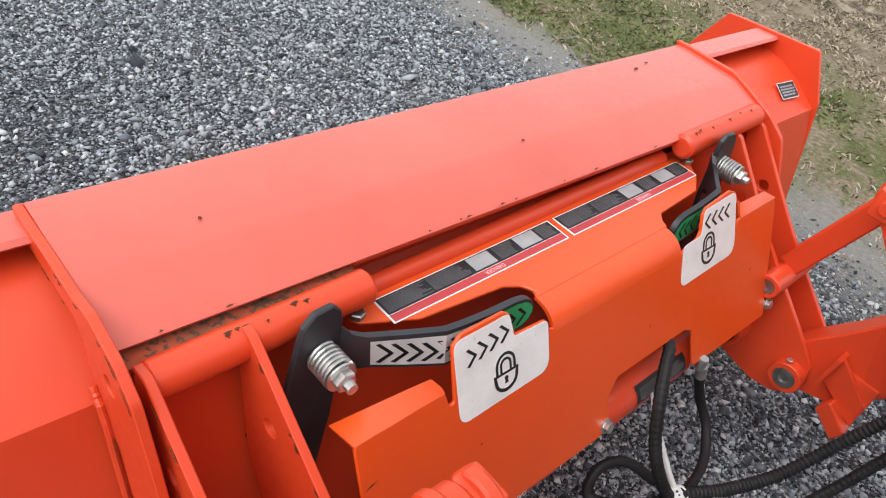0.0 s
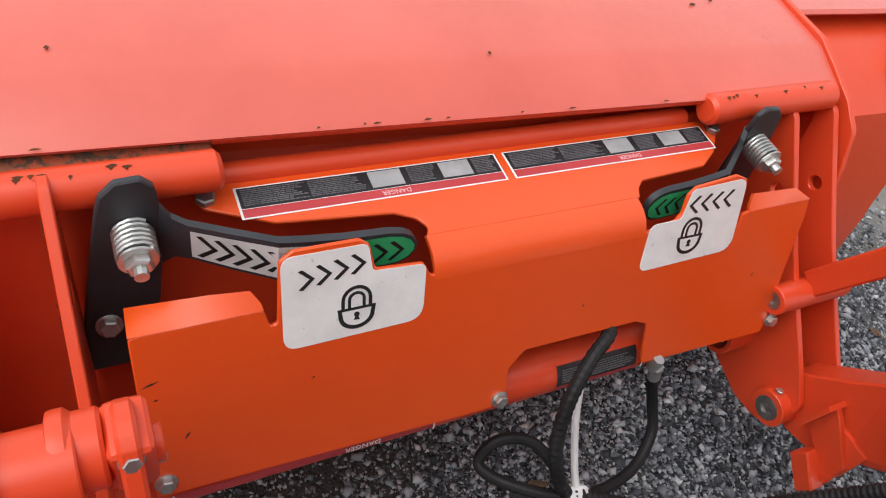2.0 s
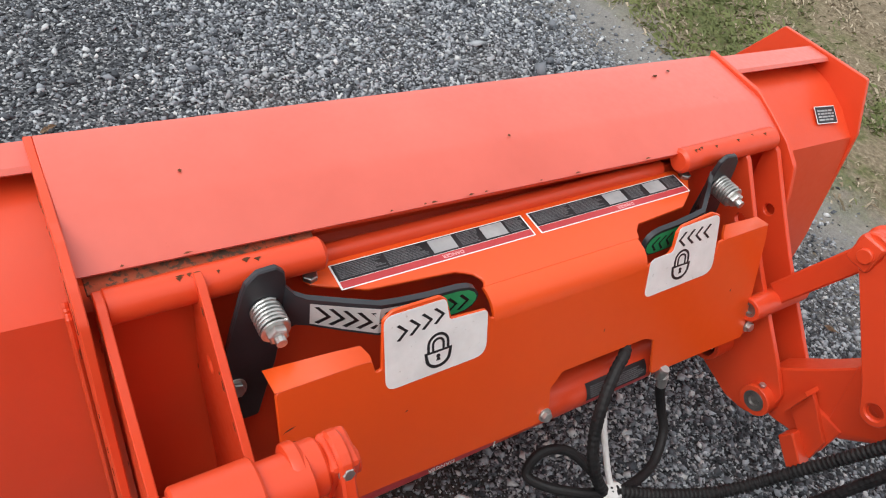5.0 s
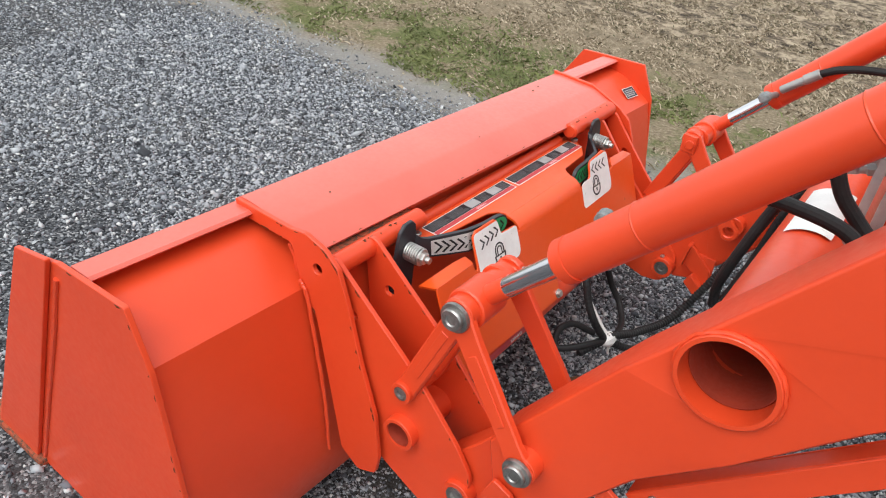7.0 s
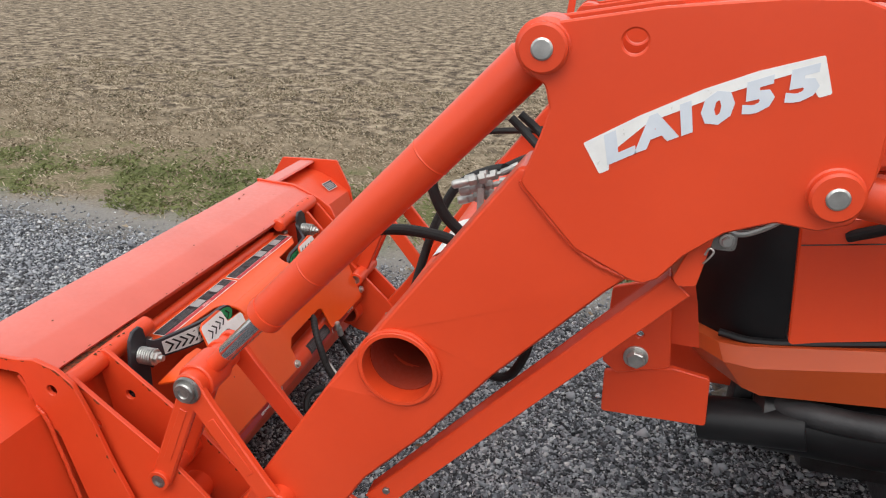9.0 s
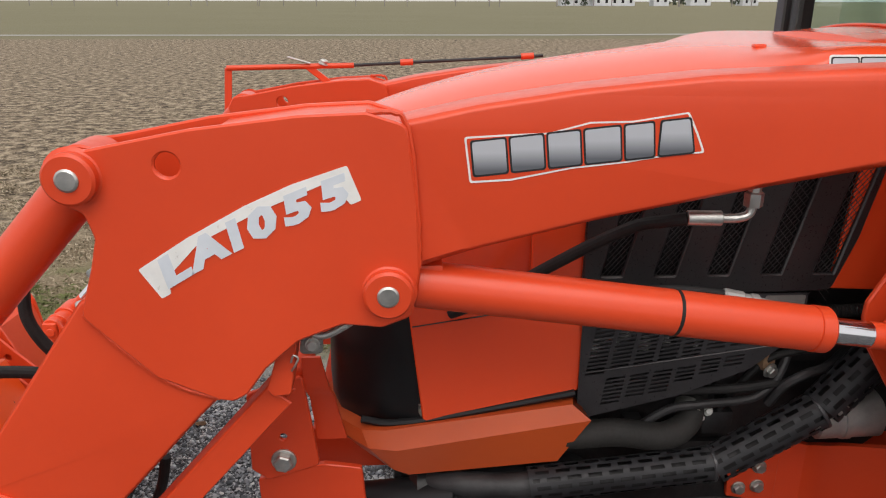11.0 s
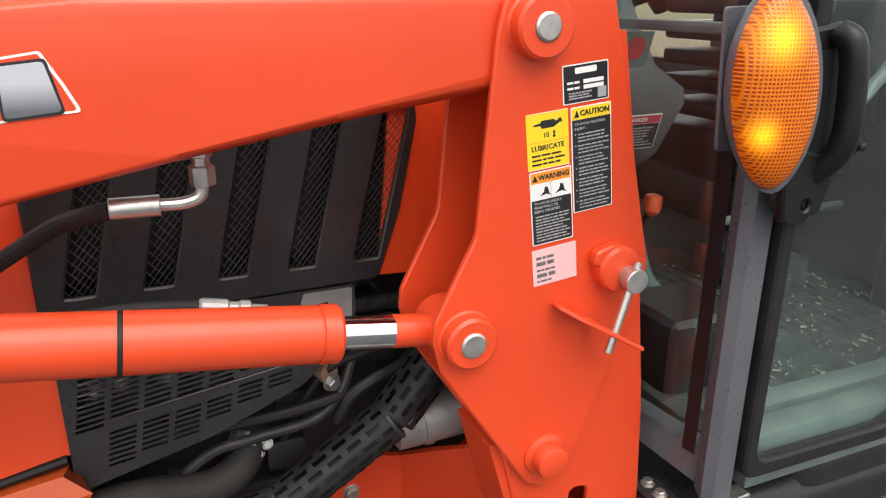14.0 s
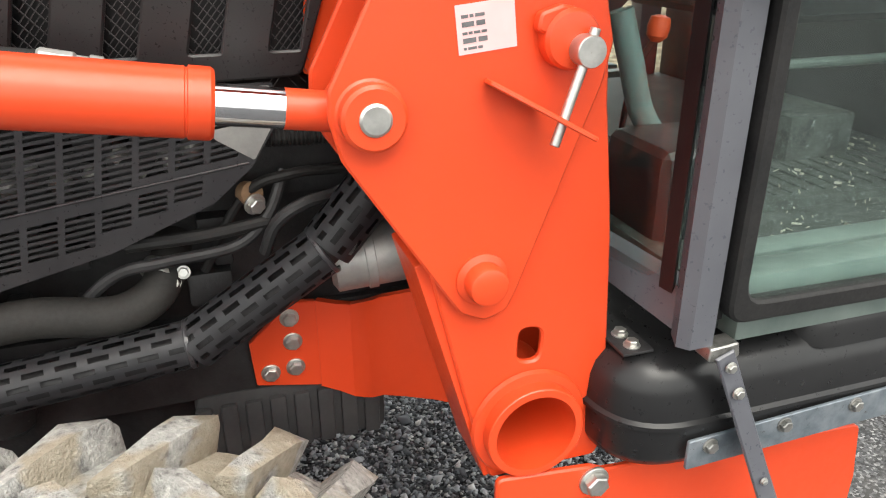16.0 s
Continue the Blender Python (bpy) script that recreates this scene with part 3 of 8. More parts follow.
def text_bars(name, x0, y0, x1, y1, rows, m, mat, parent, lift, seed=0, gap=0.45):
    """Print too small to read: rows of short bars."""
    rnd = random.Random(seed)
    bm = bmesh.new()
    h = (y1 - y0) / rows
    for i in range(rows):
        yb = y1 - (i + 1) * h + h * gap / 2
        x = x0
        end = x1 - (x1 - x0) * rnd.uniform(0, 0.25)
        while x < end:
            w = rnd.uniform(0.8, 2.6) * h
            w = min(w, x1 - x)
            flat(bm, [rect(x, yb, x + w, yb + h * (1 - gap))], 0.0004, m @ Matrix.Translation((0, 0, lift + 0.0004)), 0)
            x += w + h * 0.35
    return part(name, bm, mat, parent)


# ---- ground and distance ----
def grid_sheet():
    bm = bmesh.new()
    xs = [-1500, -400, -120, -40, -14, -7, -5, -4, -3, -2, -1, 0, 1, 2, 3, 4, 5, 7, 14, 40, 120, 400, 1500]
    ys = [-300, -60, -14, -6, -4, -3, -2, -1, 0, 1, 2, 3, 4, 5, 7, 10, 14, 20, 30, 45, 80, 160, 400, 900, 2500]
    rows = [[bm.verts.new((x, y, 0.0)) for x in xs] for y in ys]
    for a, b in zip(rows, rows[1:]):
        for i in range(len(xs) - 1):
            bm.faces.new((a[i], a[i + 1], b[i + 1], b[i]))
    return bm


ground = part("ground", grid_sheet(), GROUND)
tagged(ground, "grey gravel yard running into grassy verge and stubble fields", "ground", kind="structure")


def scatter(name, count, region, size, mat, keep, seed, squash=0.7, sink=0.25):
    """Loose stones: eight-sided lumps, each turned and scaled by chance."""
    rng = np.random.default_rng(seed)
    x = rng.uniform(region[0], region[2], count)
    y = rng.uniform(region[1], region[3], count)
    ok = keep(x, y, rng)
    # the loose layer thins out towards its rim
    rim = np.minimum.reduce([x - region[0], region[2] - x, y - region[1], region[3] - y])
    ok &= rng.uniform(0, 1, count) < np.clip((rim + 0.08 * np.sin(7 * x + 3 * y)) / 0.42, 0, 1)
    x, y = x[ok], y[ok]
    k = len(x)
    base = np.array([(1, 0, 0), (-1, 0, 0), (0, 1, 0), (0, -1, 0), (0, 0, 1), (0, 0, -1)], float)
    faces = np.array([(0, 2, 4), (2, 1, 4), (1, 3, 4), (3, 0, 4), (2, 0, 5), (1, 2, 5), (3, 1, 5), (0, 3, 5)])
    s = size * np.exp(rng.normal(0, 0.38, k))
    ang, tx, ty = rng.uniform(0, 6.28, k), rng.normal(0, 0.5, k), rng.normal(0, 0.5, k)
    v = base[None] * (s[:, None] * rng.uniform(0.6, 1.25, (k, 3)))[:, None, :]
    v = v + rng.normal(0, 0.22, (k, 6, 3)) * s[:, None, None]
    v[:, :, 2] *= squash
    c, sn = np.cos(ang)[:, None], np.sin(ang)[:, None]
    vx, vy = v[:, :, 0] * c - v[:, :, 1] * sn, v[:, :, 0] * sn + v[:, :, 1] * c
    vz = v[:, :, 2] + vx * tx[:, None] * 0.5 + vy * ty[:, None] * 0.5
    co = np.stack([vx + x[:, None], vy + y[:, None], vz + (s * sink)[:, None]], -1).reshape(-1, 3)
    f = (faces[None] + (np.arange(k) * 6)[:, None, None]).reshape(-1, 3)
    me = bpy.data.meshes.new(name)
    me.vertices.add(len(co)), me.loops.add(f.size), me.polygons.add(len(f))
    me.vertices.foreach_set("co", co.astype(np.float32).ravel())
    me.loops.foreach_set("vertex_index", f.astype(np.int32).ravel())
    me.polygons.foreach_set("loop_start", np.arange(0, f.size, 3, dtype=np.int32))
    me.polygons.foreach_set("loop_total", np.full(len(f), 3, np.int32))
    me.update(calc_edges=True)
    me.validate()
    me.materials.append(mat)
    return new(name, me)


def in_yard(x, y, rng):
    """On the yard; the stones lie thinner where dark fines show between them."""
    bare = np.hypot(x - 0.12, y + 0.30) + 0.06 * np.sin(9 * x + 7 * y) + rng.normal(0, 0.06, len(x)) < 0.38
    return (y + 0.04 * x + 0.10 * np.sin(2.3 * x) + rng.normal(0, 0.17, len(x)) < 1.62) & (~bare | (rng.uniform(0, 1, len(x)) < 0.38))


tagged(scatter("gravel", 135000, (-4.0, -0.4, 1.8, 2.2), 0.0060, STONES, in_yard, 3), "loose grey crushed stone on the yard", "gravel", kind="stuff")
tagged(scatter("gravel", 46000, (-6.2, -1.4, -0.4, 2.2), 0.0075, STONES, in_yard, 4), "loose grey crushed stone on the yard", "gravel", kind="stuff")
tagged(scatter("gravel", 72000, (0.4, -1.15, 3.55, 2.0), 0.0068, STONES, in_yard, 5), "loose grey crushed stone below the tractor", "gravel", kind="stuff")
tagged(scatter("gravel", 84000, (-0.6, -1.45, 1.7, 0.1), 0.0040, STONES, in_yard, 12), "loose grey crushed stone on the yard", "gravel", kind="stuff")
tagged(scatter("gravel", 60000, (-0.3, -0.9, 1.0, 0.9), 0.0030, STONES, in_yard, 13), "fine grey stone chips and grit", "gravel", kind="stuff")
tagged(scatter("gravel", 700, (-4, -1.0, 3.2, 2.0), 0.0095, STONES, in_yard, 6), "larger grey stones among the gravel", "gravel", kind="stuff")


def blades(name, count, region, mat, seed, height, keep):
    """Short tangled grass: thin three-sided leaves lying every way."""
    rng = np.random.default_rng(seed)
    x, y = rng.uniform(region[0], region[2], count), rng.uniform(region[1], region[3], count)
    ok = keep(x, y, rng)
    x, y = x[ok], y[ok]
    k = len(x)
    h, ang, lean = height * rng.uniform(0.4, 1.3, k), rng.uniform(0, 6.28, k), rng.uniform(0.6, 2.2, k)
    dx, dy = np.cos(ang), np.sin(ang)
    w = 0.0035 * rng.uniform(0.6, 1.6, k)
    z = np.zeros(k)
    p0 = np.stack([x - dy * w, y + dx * w, z], -1)
    p1 = np.stack([x + dy * w, y - dx * w, z], -1)
    p2 = np.stack([x + dx * h * lean * 0.5 + dy * w * 0.7, y + dy * h * lean * 0.5 - dx * w * 0.7, h * 0.75], -1)
    p3 = np.stack([x + dx * h * lean, y + dy * h * lean, h * rng.uniform(0.3, 1.0, k)], -1)
    co = np.stack([p0, p1, p2, p3], 1).reshape(-1, 3)
    f = (np.array([(0, 1, 2), (0, 2, 3)])[None] + (np.arange(k) * 4)[:, None, None]).reshape(-1, 3)
    me = bpy.data.meshes.new(name)
    me.from_pydata(co.tolist(), [], f.tolist())
    me.materials.append(mat)
    return new(name, me)


def clump(x, y):
    return np.sin(x * 2.1 + 1.3 * np.sin(y * 1.7)) + np.sin(y * 2.9 + 0.8 * np.sin(x * 3.1)) + 0.6 * np.sin(x * 6.3 + y * 4.1)


tagged(blades("verge_grass", 110000, (-6.5, 1.4, 2.4, 7.0), GRASS, 8, 0.022, lambda x, y, r: (y + 0.04 * x > 1.95 + r.normal(0, 0.2, len(x))) & ((y > 3.2) | (r.uniform(0, 1, len(x)) < 0.45)) & (clump(x * 2.7, y * 3.1) + 0.7 * clump(y * 6.1, x * 5.3) + r.normal(0, 0.7, len(x)) > -0.2)), "short dry straw-coloured grass on the verge", "grass", kind="stuff")
tagged(blades("green_grass", 90000, (-6.5, 1.5, 2.4, 5.0), GREENBLADE, 9, 0.026, lambda x, y, r: (clump(x, y) + 0.8 * clump(x * 3.7, y * 3.3) + r.normal(0, 0.5, len(x)) > 0.65) & (y + 0.04 * x > 1.95) & (y < 3.25 + r.normal(0, 0.25, len(x)))), "patches of short green grass on the verge", "grass", kind="stuff")
tagged(blades("field_stubble", 30000, (-11, 3.0, 6.5, 15.0), GRASS, 10, 0.022, lambda x, y, r: r.uniform(0, 1, len(x)) < np.clip((15 - y) / 11, 0, 1) * np.clip((x + 11) / 4, 0, 1) * np.clip((6.5 - x) / 3, 0, 1)), "dry stubble on the bare field", "stubble", kind="stuff")

rr = random.Random(17)
for i in range(26):
    x, y = (rr.uniform(0.15, 0.55), rr.uniform(-0.35, 0.35)) if i < 12 else (rr.uniform(-1.6, 2.6), rr.uniform(-0.9, 1.6))
    leaf = bmesh.new()
    mm = pose(x, y, 0.018, rr.uniform(-14, 14), rr.uniform(-14, 14), rr.uniform(0, 360))
    L = rr.uniform(0.014, 0.032)
    side = [(L * k, L * q) for k, q in ((-1.0, 0.0), (-0.6, 0.35), (-0.1, 0.55), (0.3, 0.38), (0.45, 0.5), (0.8, 0.2), (1.15, 0.0), (0.8, -0.25), (0.4, -0.42), (0.2, -0.35), (-0.2, -0.5), (-0.7, -0.3))]
    mid = leaf.verts.new(mm @ Vector((0, 0, 0.004)))
    rim = [leaf.verts.new(mm @ Vector((a, b, rr.uniform(-0.003, 0.006)))) for a, b in side]
    for a, b in zip(rim, rim[1:] + rim[:1]):
        leaf.faces.new((mid, a, b))
    bmesh.ops.solidify(leaf, geom=leaf.faces[:], thickness=0.0008)
    ob = part("dead_leaf", leaf, LEAF)
    tagged(ob, "curled brown dead leaf lying on the gravel", "leaf", group="dead leaves on the gravel")

road = part("road", flat(bmesh.new(), [[(-400, 40.0), (-30, 41.2), (10, 41.5), (30, 44.0), (60, 52), (110, 75), (180, 130), (184, 130), (113, 73), (62, 50), (30, 42.4), (10, 40.2), (-30, 40), (-400, 38.6)]], 0.02, Matrix.Translation((0, 0, 0.03)), 0.0), ROADMAT)
tagged(road, "pale farm road across the far fields", "road", kind="structure")


def bare_tree(x, y, h, seed):
    """A far leafless tree: trunk and forked limbs ending in thin twigs."""
    rnd = random.Random(seed)
    t = thing("bare_tree", "small leafless tree beside the far road", "tree", group="trees along the far road")
    trunk, crown = bmesh.new(), bmesh.new()
    rod((x, y, -0.2), (x, y, h * 0.4), h * 0.02, 6, bm=trunk)

    def grow(p, d, L, r, depth):
        q = p + d * L
        rod(p, q, r, 4, bm=crown)
        if depth:
            for _ in range(3):
                e = (d + Vector((rnd.uniform(-0.95, 0.95), rnd.uniform(-0.95, 0.95), rnd.uniform(-0.25, 0.5)))).normalized()
                grow(p.lerp(q, rnd.uniform(0.6, 1)), e, L * rnd.uniform(0.6, 0.85), r * 0.68, depth - 1)

    for _ in range(6):
        grow(Vector((x, y, h * rnd.uniform(0.16, 0.4))), Vector((rnd.uniform(-0.8, 0.8), rnd.uniform(-0.8, 0.8), 1)).normalized(), h * 0.24, h * 0.010, 3)
    part("trunk", trunk, BARK, t)
    part("crown", crown, BARK, t)
    return t


rnd = random.Random(5)
for i in range(34):
    bare_tree(-190 + i * 10.3 + rnd.uniform(-5, 5), 262 + rnd.uniform(-12, 14), rnd.uniform(6, 9), i)


def farm_house(x, y, w, d, h, roof, wall=HOUSEWHITE, top=ROOFGREY, windows=3):
    t = thing("farm_house", "white farm building with a grey gabled roof", "house", group="far farm buildings")
    part("wall", block((x - w / 2, y - d / 2, 0), (x + w / 2, y + d / 2, h), 0), wall, t)
    part("roof", loft([[(x - w / 2 - 0.4, y - d / 2 - 0.4, h), (x - w / 2 - 0.4, y, h + roof), (x - w / 2 - 0.4, y + d / 2 + 0.4, h)], [(x + w / 2 + 0.4, y - d / 2 - 0.4, h), (x + w / 2 + 0.4, y, h + roof), (x + w / 2 + 0.4, y + d / 2 + 0.4, h)]], closed=True), top, t)
    for i in range(windows):
        wx = x - w / 2 + (i + 0.5) * w / windows
        part("window", block((wx - 0.5, y - d / 2 - 0.06, h * 0.35), (wx + 0.5, y - d / 2 + 0.05, h * 0.75), 0), BLACK, t)
    return t


farm_house(82, 300, 16, 9, 3.2, 3.4, windows=5)
farm_house(75, 305, 6, 8, 6.0, 2.2, windows=2)
farm_house(101, 300, 6, 6, 4.2, 2.4, windows=2)
farm_house(66, 304, 8, 7, 2.8, 2.0, windows=2)
farm_house(128, 330, 9, 7, 3.6, 2.4, windows=2)
farm_house(150, 330, 7, 7, 3.0, 2.0, windows=2)
for i, (x, y, r) in enumerate(((106, 298, 2.2), (70, 296, 1.6), (62, 292, 1.8), (140, 320, 2.4), (118, 322, 1.8))):
    b = thing("evergreen", "dark evergreen beside the far houses", "tree", group="far evergreens")
    rr = random.Random(i)
    bm = bmesh.new()
    for k in range(60):
        h = rr.uniform(0, 1)
        a, q = rr.uniform(0, 6.28), r * (1 - h) * rr.uniform(0.4, 1)
        p = Vector((x + q * math.cos(a), y + q * math.sin(a), 0.3 + h * r * 2.6))
        lathe(bm, [(0.01, 0), (0.35 * r * 0.5, 0.15 * r), (0.02, 0.5 * r)], p, (rr.uniform(-0.4, 0.4), rr.uniform(-0.4, 0.4), 1), 5)
    part("crown", bm, BUSH, b)
    part("trunk", rod((x, y, -0.1), (x, y, r * 1.5), 0.15, 6), BARK, b)

# ---- bucket ----
bucket = thing("loader_bucket", "orange steel loader bucket lying flat on the gravel", "bucket")
SHELL = [(-0.350, 0.800), (-0.31, 0.798), (-0.26, 0.787), (-0.20, 0.758), (-0.137, 0.712), (-0.122, 0.655), (-0.075, 0.43), (-0.055, 0.26), (-0.065, 0.14), (-0.11, 0.06), (-0.19, 0.02), (-0.94, 0.012)]
part("back_shell", thick_sheet(SHELL, -1.068, 1.068, 0.008), ORANGE, bucket)
part("top_flange", thick_sheet([(-0.366, 0.826), (-0.358, 0.837), (-0.302, 0.839), (-0.295, 0.833)], -1.066, 1.066, 0.010), SKYPALED, bucket)
part("flange_lip", block((-0.366, -1.066, 0.79), (-0.354, 1.066, 0.828), 0.002), ORANGE, bucket)
SIDEP = fillet([(-0.52, 0.795), (-0.385, 0.835), (-0.165, 0.850), (-0.112, 0.725), (-0.062, 0.42), (-0.045, 0.20), (-0.12, 0.035), (-0.20, 0.004), (-0.93, 0.004), (-0.93, 0.04)], [0.004, 0.01, 0.008, 0.02, 0.06, 0.06, 0.06, 0.02, 0.003, 0.01])
SIDEF = fillet([(-0.448, 0.838), (-0.385, 0.842), (-0.190, 0.850), (-0.130, 0.725), (-0.080, 0.42), (-0.060, 0.20), (-0.12, 0.035), (-0.20, 0.004), (-0.93, 0.004), (-0.93, 0.04)], [0.006, 0.01, 0.008, 0.02, 0.06, 0.06, 0.06, 0.02, 0.003, 0.01])
for y, outline in ((-1.080, SIDEP), (1.068, SIDEF)):
    part("side_plate", side_plate([outline], y, 0.012), ORANGE, bucket)
for y, xa, xb in ((-1.092, -0.525, -0.398), (1.0805, -0.462, -0.415)):
    part("side_wear_plate", side_plate([fillet([(xa, 0.812), (xb, 0.842), (-0.745, 0.028), (-0.945, 0.028)], 0.006)], y, 0.0115), ORANGE, bucket)
part("cutting_edge", block((-1.02, -1.10, 0.004), (-0.72, 1.10, 0.026), 0.003), RUSTY, bucket, "scraped bare steel cutting edge")
GUS = fillet([(-0.352, 0.850), (-0.175, 0.850), (-0.130, 0.858), (-0.072, 0.842), (-0.035, 0.812), (-0.006, 0.740), (0.038, 0.600), (0.088, 0.470), (0.106, 0.350), (0.098, 0.290), (0.045, 0.265), (-0.010, 0.300), (-0.098, 0.660), (-0.142, 0.712), (-0.172, 0.815), (-0.345, 0.815)], [0.003, 0.05, 0.03, 0.03, 0.03, 0.06, 0.08, 0.08, 0.05, 0.02, 0.02, 0.02, 0.03, 0.02, 0.02, 0.003])
GUSF = fillet([(-0.356, 0.860), (-0.200, 0.855), (-0.144, 0.833), (-0.088, 0.807), (-0.044, 0.774), (-0.014, 0.705), (0.030, 0.580), (0.080, 0.460), (0.098, 0.350), (0.092, 0.290), (0.045, 0.265), (-0.010, 0.300), (-0.098, 0.660), (-0.142, 0.712), (-0.172, 0.815), (-0.345, 0.815)], [0.003, 0.05, 0.03, 0.03, 0.03, 0.06, 0.08, 0.08, 0.05, 0.02, 0.02, 0.02, 0.03, 0.02, 0.02, 0.003])
for y, outline, hz in ((-0.692, GUS, 0.785), (0.680, GUSF, 0.752)):
    part("gusset_plate", side_plate([outline, circle(-0.094, hz, 0.013, 16)], y, 0.012), ORANGE, bucket)
# The top's sky sheen is in its paler paint.
part("top_panel", thick_sheet([(-0.360, 0.842), (-0.348, 0.851), (-0.330, 0.853), (-0.205, 0.846), (-0.190, 0.844), (-0.120, 0.815), (-0.113, 0.811)], -0.680, 0.680, 0.009), SKYPALED, bucket, "top panel in orange paled for the sky's sheen")
part("lip_edge", thick_sheet([(-0.150, 0.822), (-0.1145, 0.8065)], -0.366, 0.380, 0.010), ORANGE, bucket)
part("inner_back_plate", thick_sheet([(-0.190, 0.800), (-0.172, 0.77), (-0.150, 0.60), (-0.10, 0.40), (-0.06, 0.25)], -0.680, 0.680, 0.010), ORANGE, bucket)
for y0, y1 in ((-0.672, -0.366), (0.380, 0.672)):
    part("hook_strip", thick_sheet([(-0.155, 0.802), (-0.098, 0.793)], y0, y1, 0.006), RUSTY, bucket, "chipped and rusty strip under the top lip")

warn = patch("warning_label", rect(-0.035, -0.022, 0.035, 0.022), frame_of((-0.187, 0.985, 0.757), (0.1, 1, 0), (-0.80, 0.1, 0.6)), DECALWHITE, bucket, "small black warning label on the shell", 0.001, 0.0006, 0.002)
LABF = frame_of((-0.187, 0.985, 0.757), (0.1, 1, 0), (-0.80, 0.1, 0.6))
patch("print_field", rect(-0.033, -0.020, 0.033, 0.020), LABF, DECALBLACK, warn, "", 0.0018, 0.0004, 0.001)
text_bars("small_print", -0.028, -0.016, 0.028, 0.014, 4, LABF, DECALGREY, warn, 0.0024, 7)
rr = random.Random(23)
for i in range(12):
    y = rr.uniform(-0.66, 0.66)
    L, d = rr.uniform(0.004, 0.018), rr.uniform(0.0010, 0.0024)
    edge = frame_of((-0.1145, y, 0.8125), (0, 1, 0), (-0.92, 0, 0.39))
    patch("paint_chip", [(0, -0.001), (L * 0.5, -0.001), (L, 0.0), (L * 0.7, d * 0.6), (L * 0.45, d), (L * 0.2, d * 0.5)], edge, CHIP, bucket, "", 0.0046, 0.0006, 0)
for x, y, L in ((-0.235, -0.52, 0.006), (-0.30, 0.45, 0.016), (-0.31, 0.50, 0.010), (-0.20, 0.02, 0.006)):
    patch("paint_chip", [(0, 0), (L * 0.6, -0.003), (L, 0.001), (L * 0.5, 0.004)], frame_of((x, y, 0.8545 - max(0, x + 0.33) * 0.05), (0, 1, 0), (-1, 0, 0)), CHIP, bucket, "", 0.0005, 0.0006, 0)
edge_chips(GUS, -0.6925, 26, bucket, 3, 0.45)
edge_chips(SIDEP, -1.0805, 10, bucket, 5, 0.3)
# the whole bucket hangs a little lower and further back towards its far end
for ob in bucket.children_recursive:
    for v in ob.data.vertices:
        v.co.z -= 0.015 * (v.co.y + 0.7) * v.co.z / 0.83
        v.co.x += 0.024 * v.co.y

# ---- quick-attach carrier with its cover ----
carrier = thing("quick_attach_carrier", "orange quick-attach carrier locked onto the bucket", "attachment")
for y0, y1 in ((-0.660, -0.362), (0.376, 0.660)):
    part("top_tube", rod((-0.096, y0, 0.783), (-0.096, y1, 0.783), 0.0245, 28, 0.006), ORANGE, carrier)
    rr = random.Random(int(1000 + y0 * 100))
    for i in range(8):
        y, a, L = rr.uniform(y0 + 0.03, y1 - 0.02), rr.uniform(1.20, 1.55), rr.uniform(0.002, 0.006)
        out = Vector((math.cos(a), 0, math.sin(a)))
        chip = frame_of(Vector((-0.096, y, 0.783)) + out * 0.0246, (0, 1, 0), (-out.z, 0, out.x))
        patch("paint_chip", [(-L, 0.003), (-L * 0.5, 0.0), (-L * 0.1, -0.001 - 0.4 * L), (L * 0.2, 0.0005), (L, 0.0025), (L * 0.2, 0.004)], chip, CHIP, carrier, "", 0.0002, 0.0005, 0)
part("back_sheet", thick_sheet([(-0.125, 0.745), (-0.118, 0.70), (-0.070, 0.50), (0.02, 0.39)], -0.66, 0.66, 0.008), ORANGE, carrier)
part("cross_rail", rod((-0.125, -0.36, 0.742), (-0.125, 0.376, 0.742), 0.016, 20, 0.003), ORANGE, carrier)
part("lower_tube", pipe((0.108, -0.652, 0.456), (0.108, 0.64, 0.456), 0.040, 0.034, 32), ORANGE, carrier)
SP = fillet([(-0.108, 0.805), (-0.078, 0.812), (0.016, 0.738), (0.166, 0.622), (0.276, 0.510), (0.322, 0.445), (0.315, 0.350), (0.26, 0.275), (0.19, 0.275), (0.08, 0.325), (0.01, 0.42), (-0.08, 0.60)], [0.004, 0.02, 0.05, 0.06, 0.05, 0.05, 0.05, 0.05, 0.03, 0.05, 0.05, 0.05])
# the plates away from the boom foot's side sit a little lower, as the worn carrier hangs
SPR = fillet([(-0.098, 0.772), (-0.070, 0.776), (0.020, 0.676), (0.090, 0.602), (0.170, 0.525), (0.252, 0.448), (0.292, 0.405), (0.295, 0.350), (0.26, 0.295), (0.20, 0.285), (0.10, 0.310), (0.03, 0.40), (-0.06, 0.58)], [0.004, 0.02, 0.05, 0.06, 0.05, 0.05, 0.03, 0.03, 0.04, 0.03, 0.05, 0.05, 0.05])
for y in (-0.548, -0.668, 0.560, 0.656):
    part("side_plate", side_plate([SP if y < 0 else SPR, circle(-0.027 if y < 0 else -0.008, 0.695 if y < 0 else 0.655, 0.013, 16), circle(0.138 if y < 0 else 0.108, 0.464 if y < 0 else 0.392, 0.0315, 24), circle(0.299 if y < 0 else 0.262, 0.384 if y < 0 else 0.362, 0.024, 20)], y, 0.012), ORANGE, carrier)
edge_chips(SP, -0.6685, 14, carrier, 8, 0.40)
edge_chips(SP, -0.5485, 16, carrier, 9, 0.45)
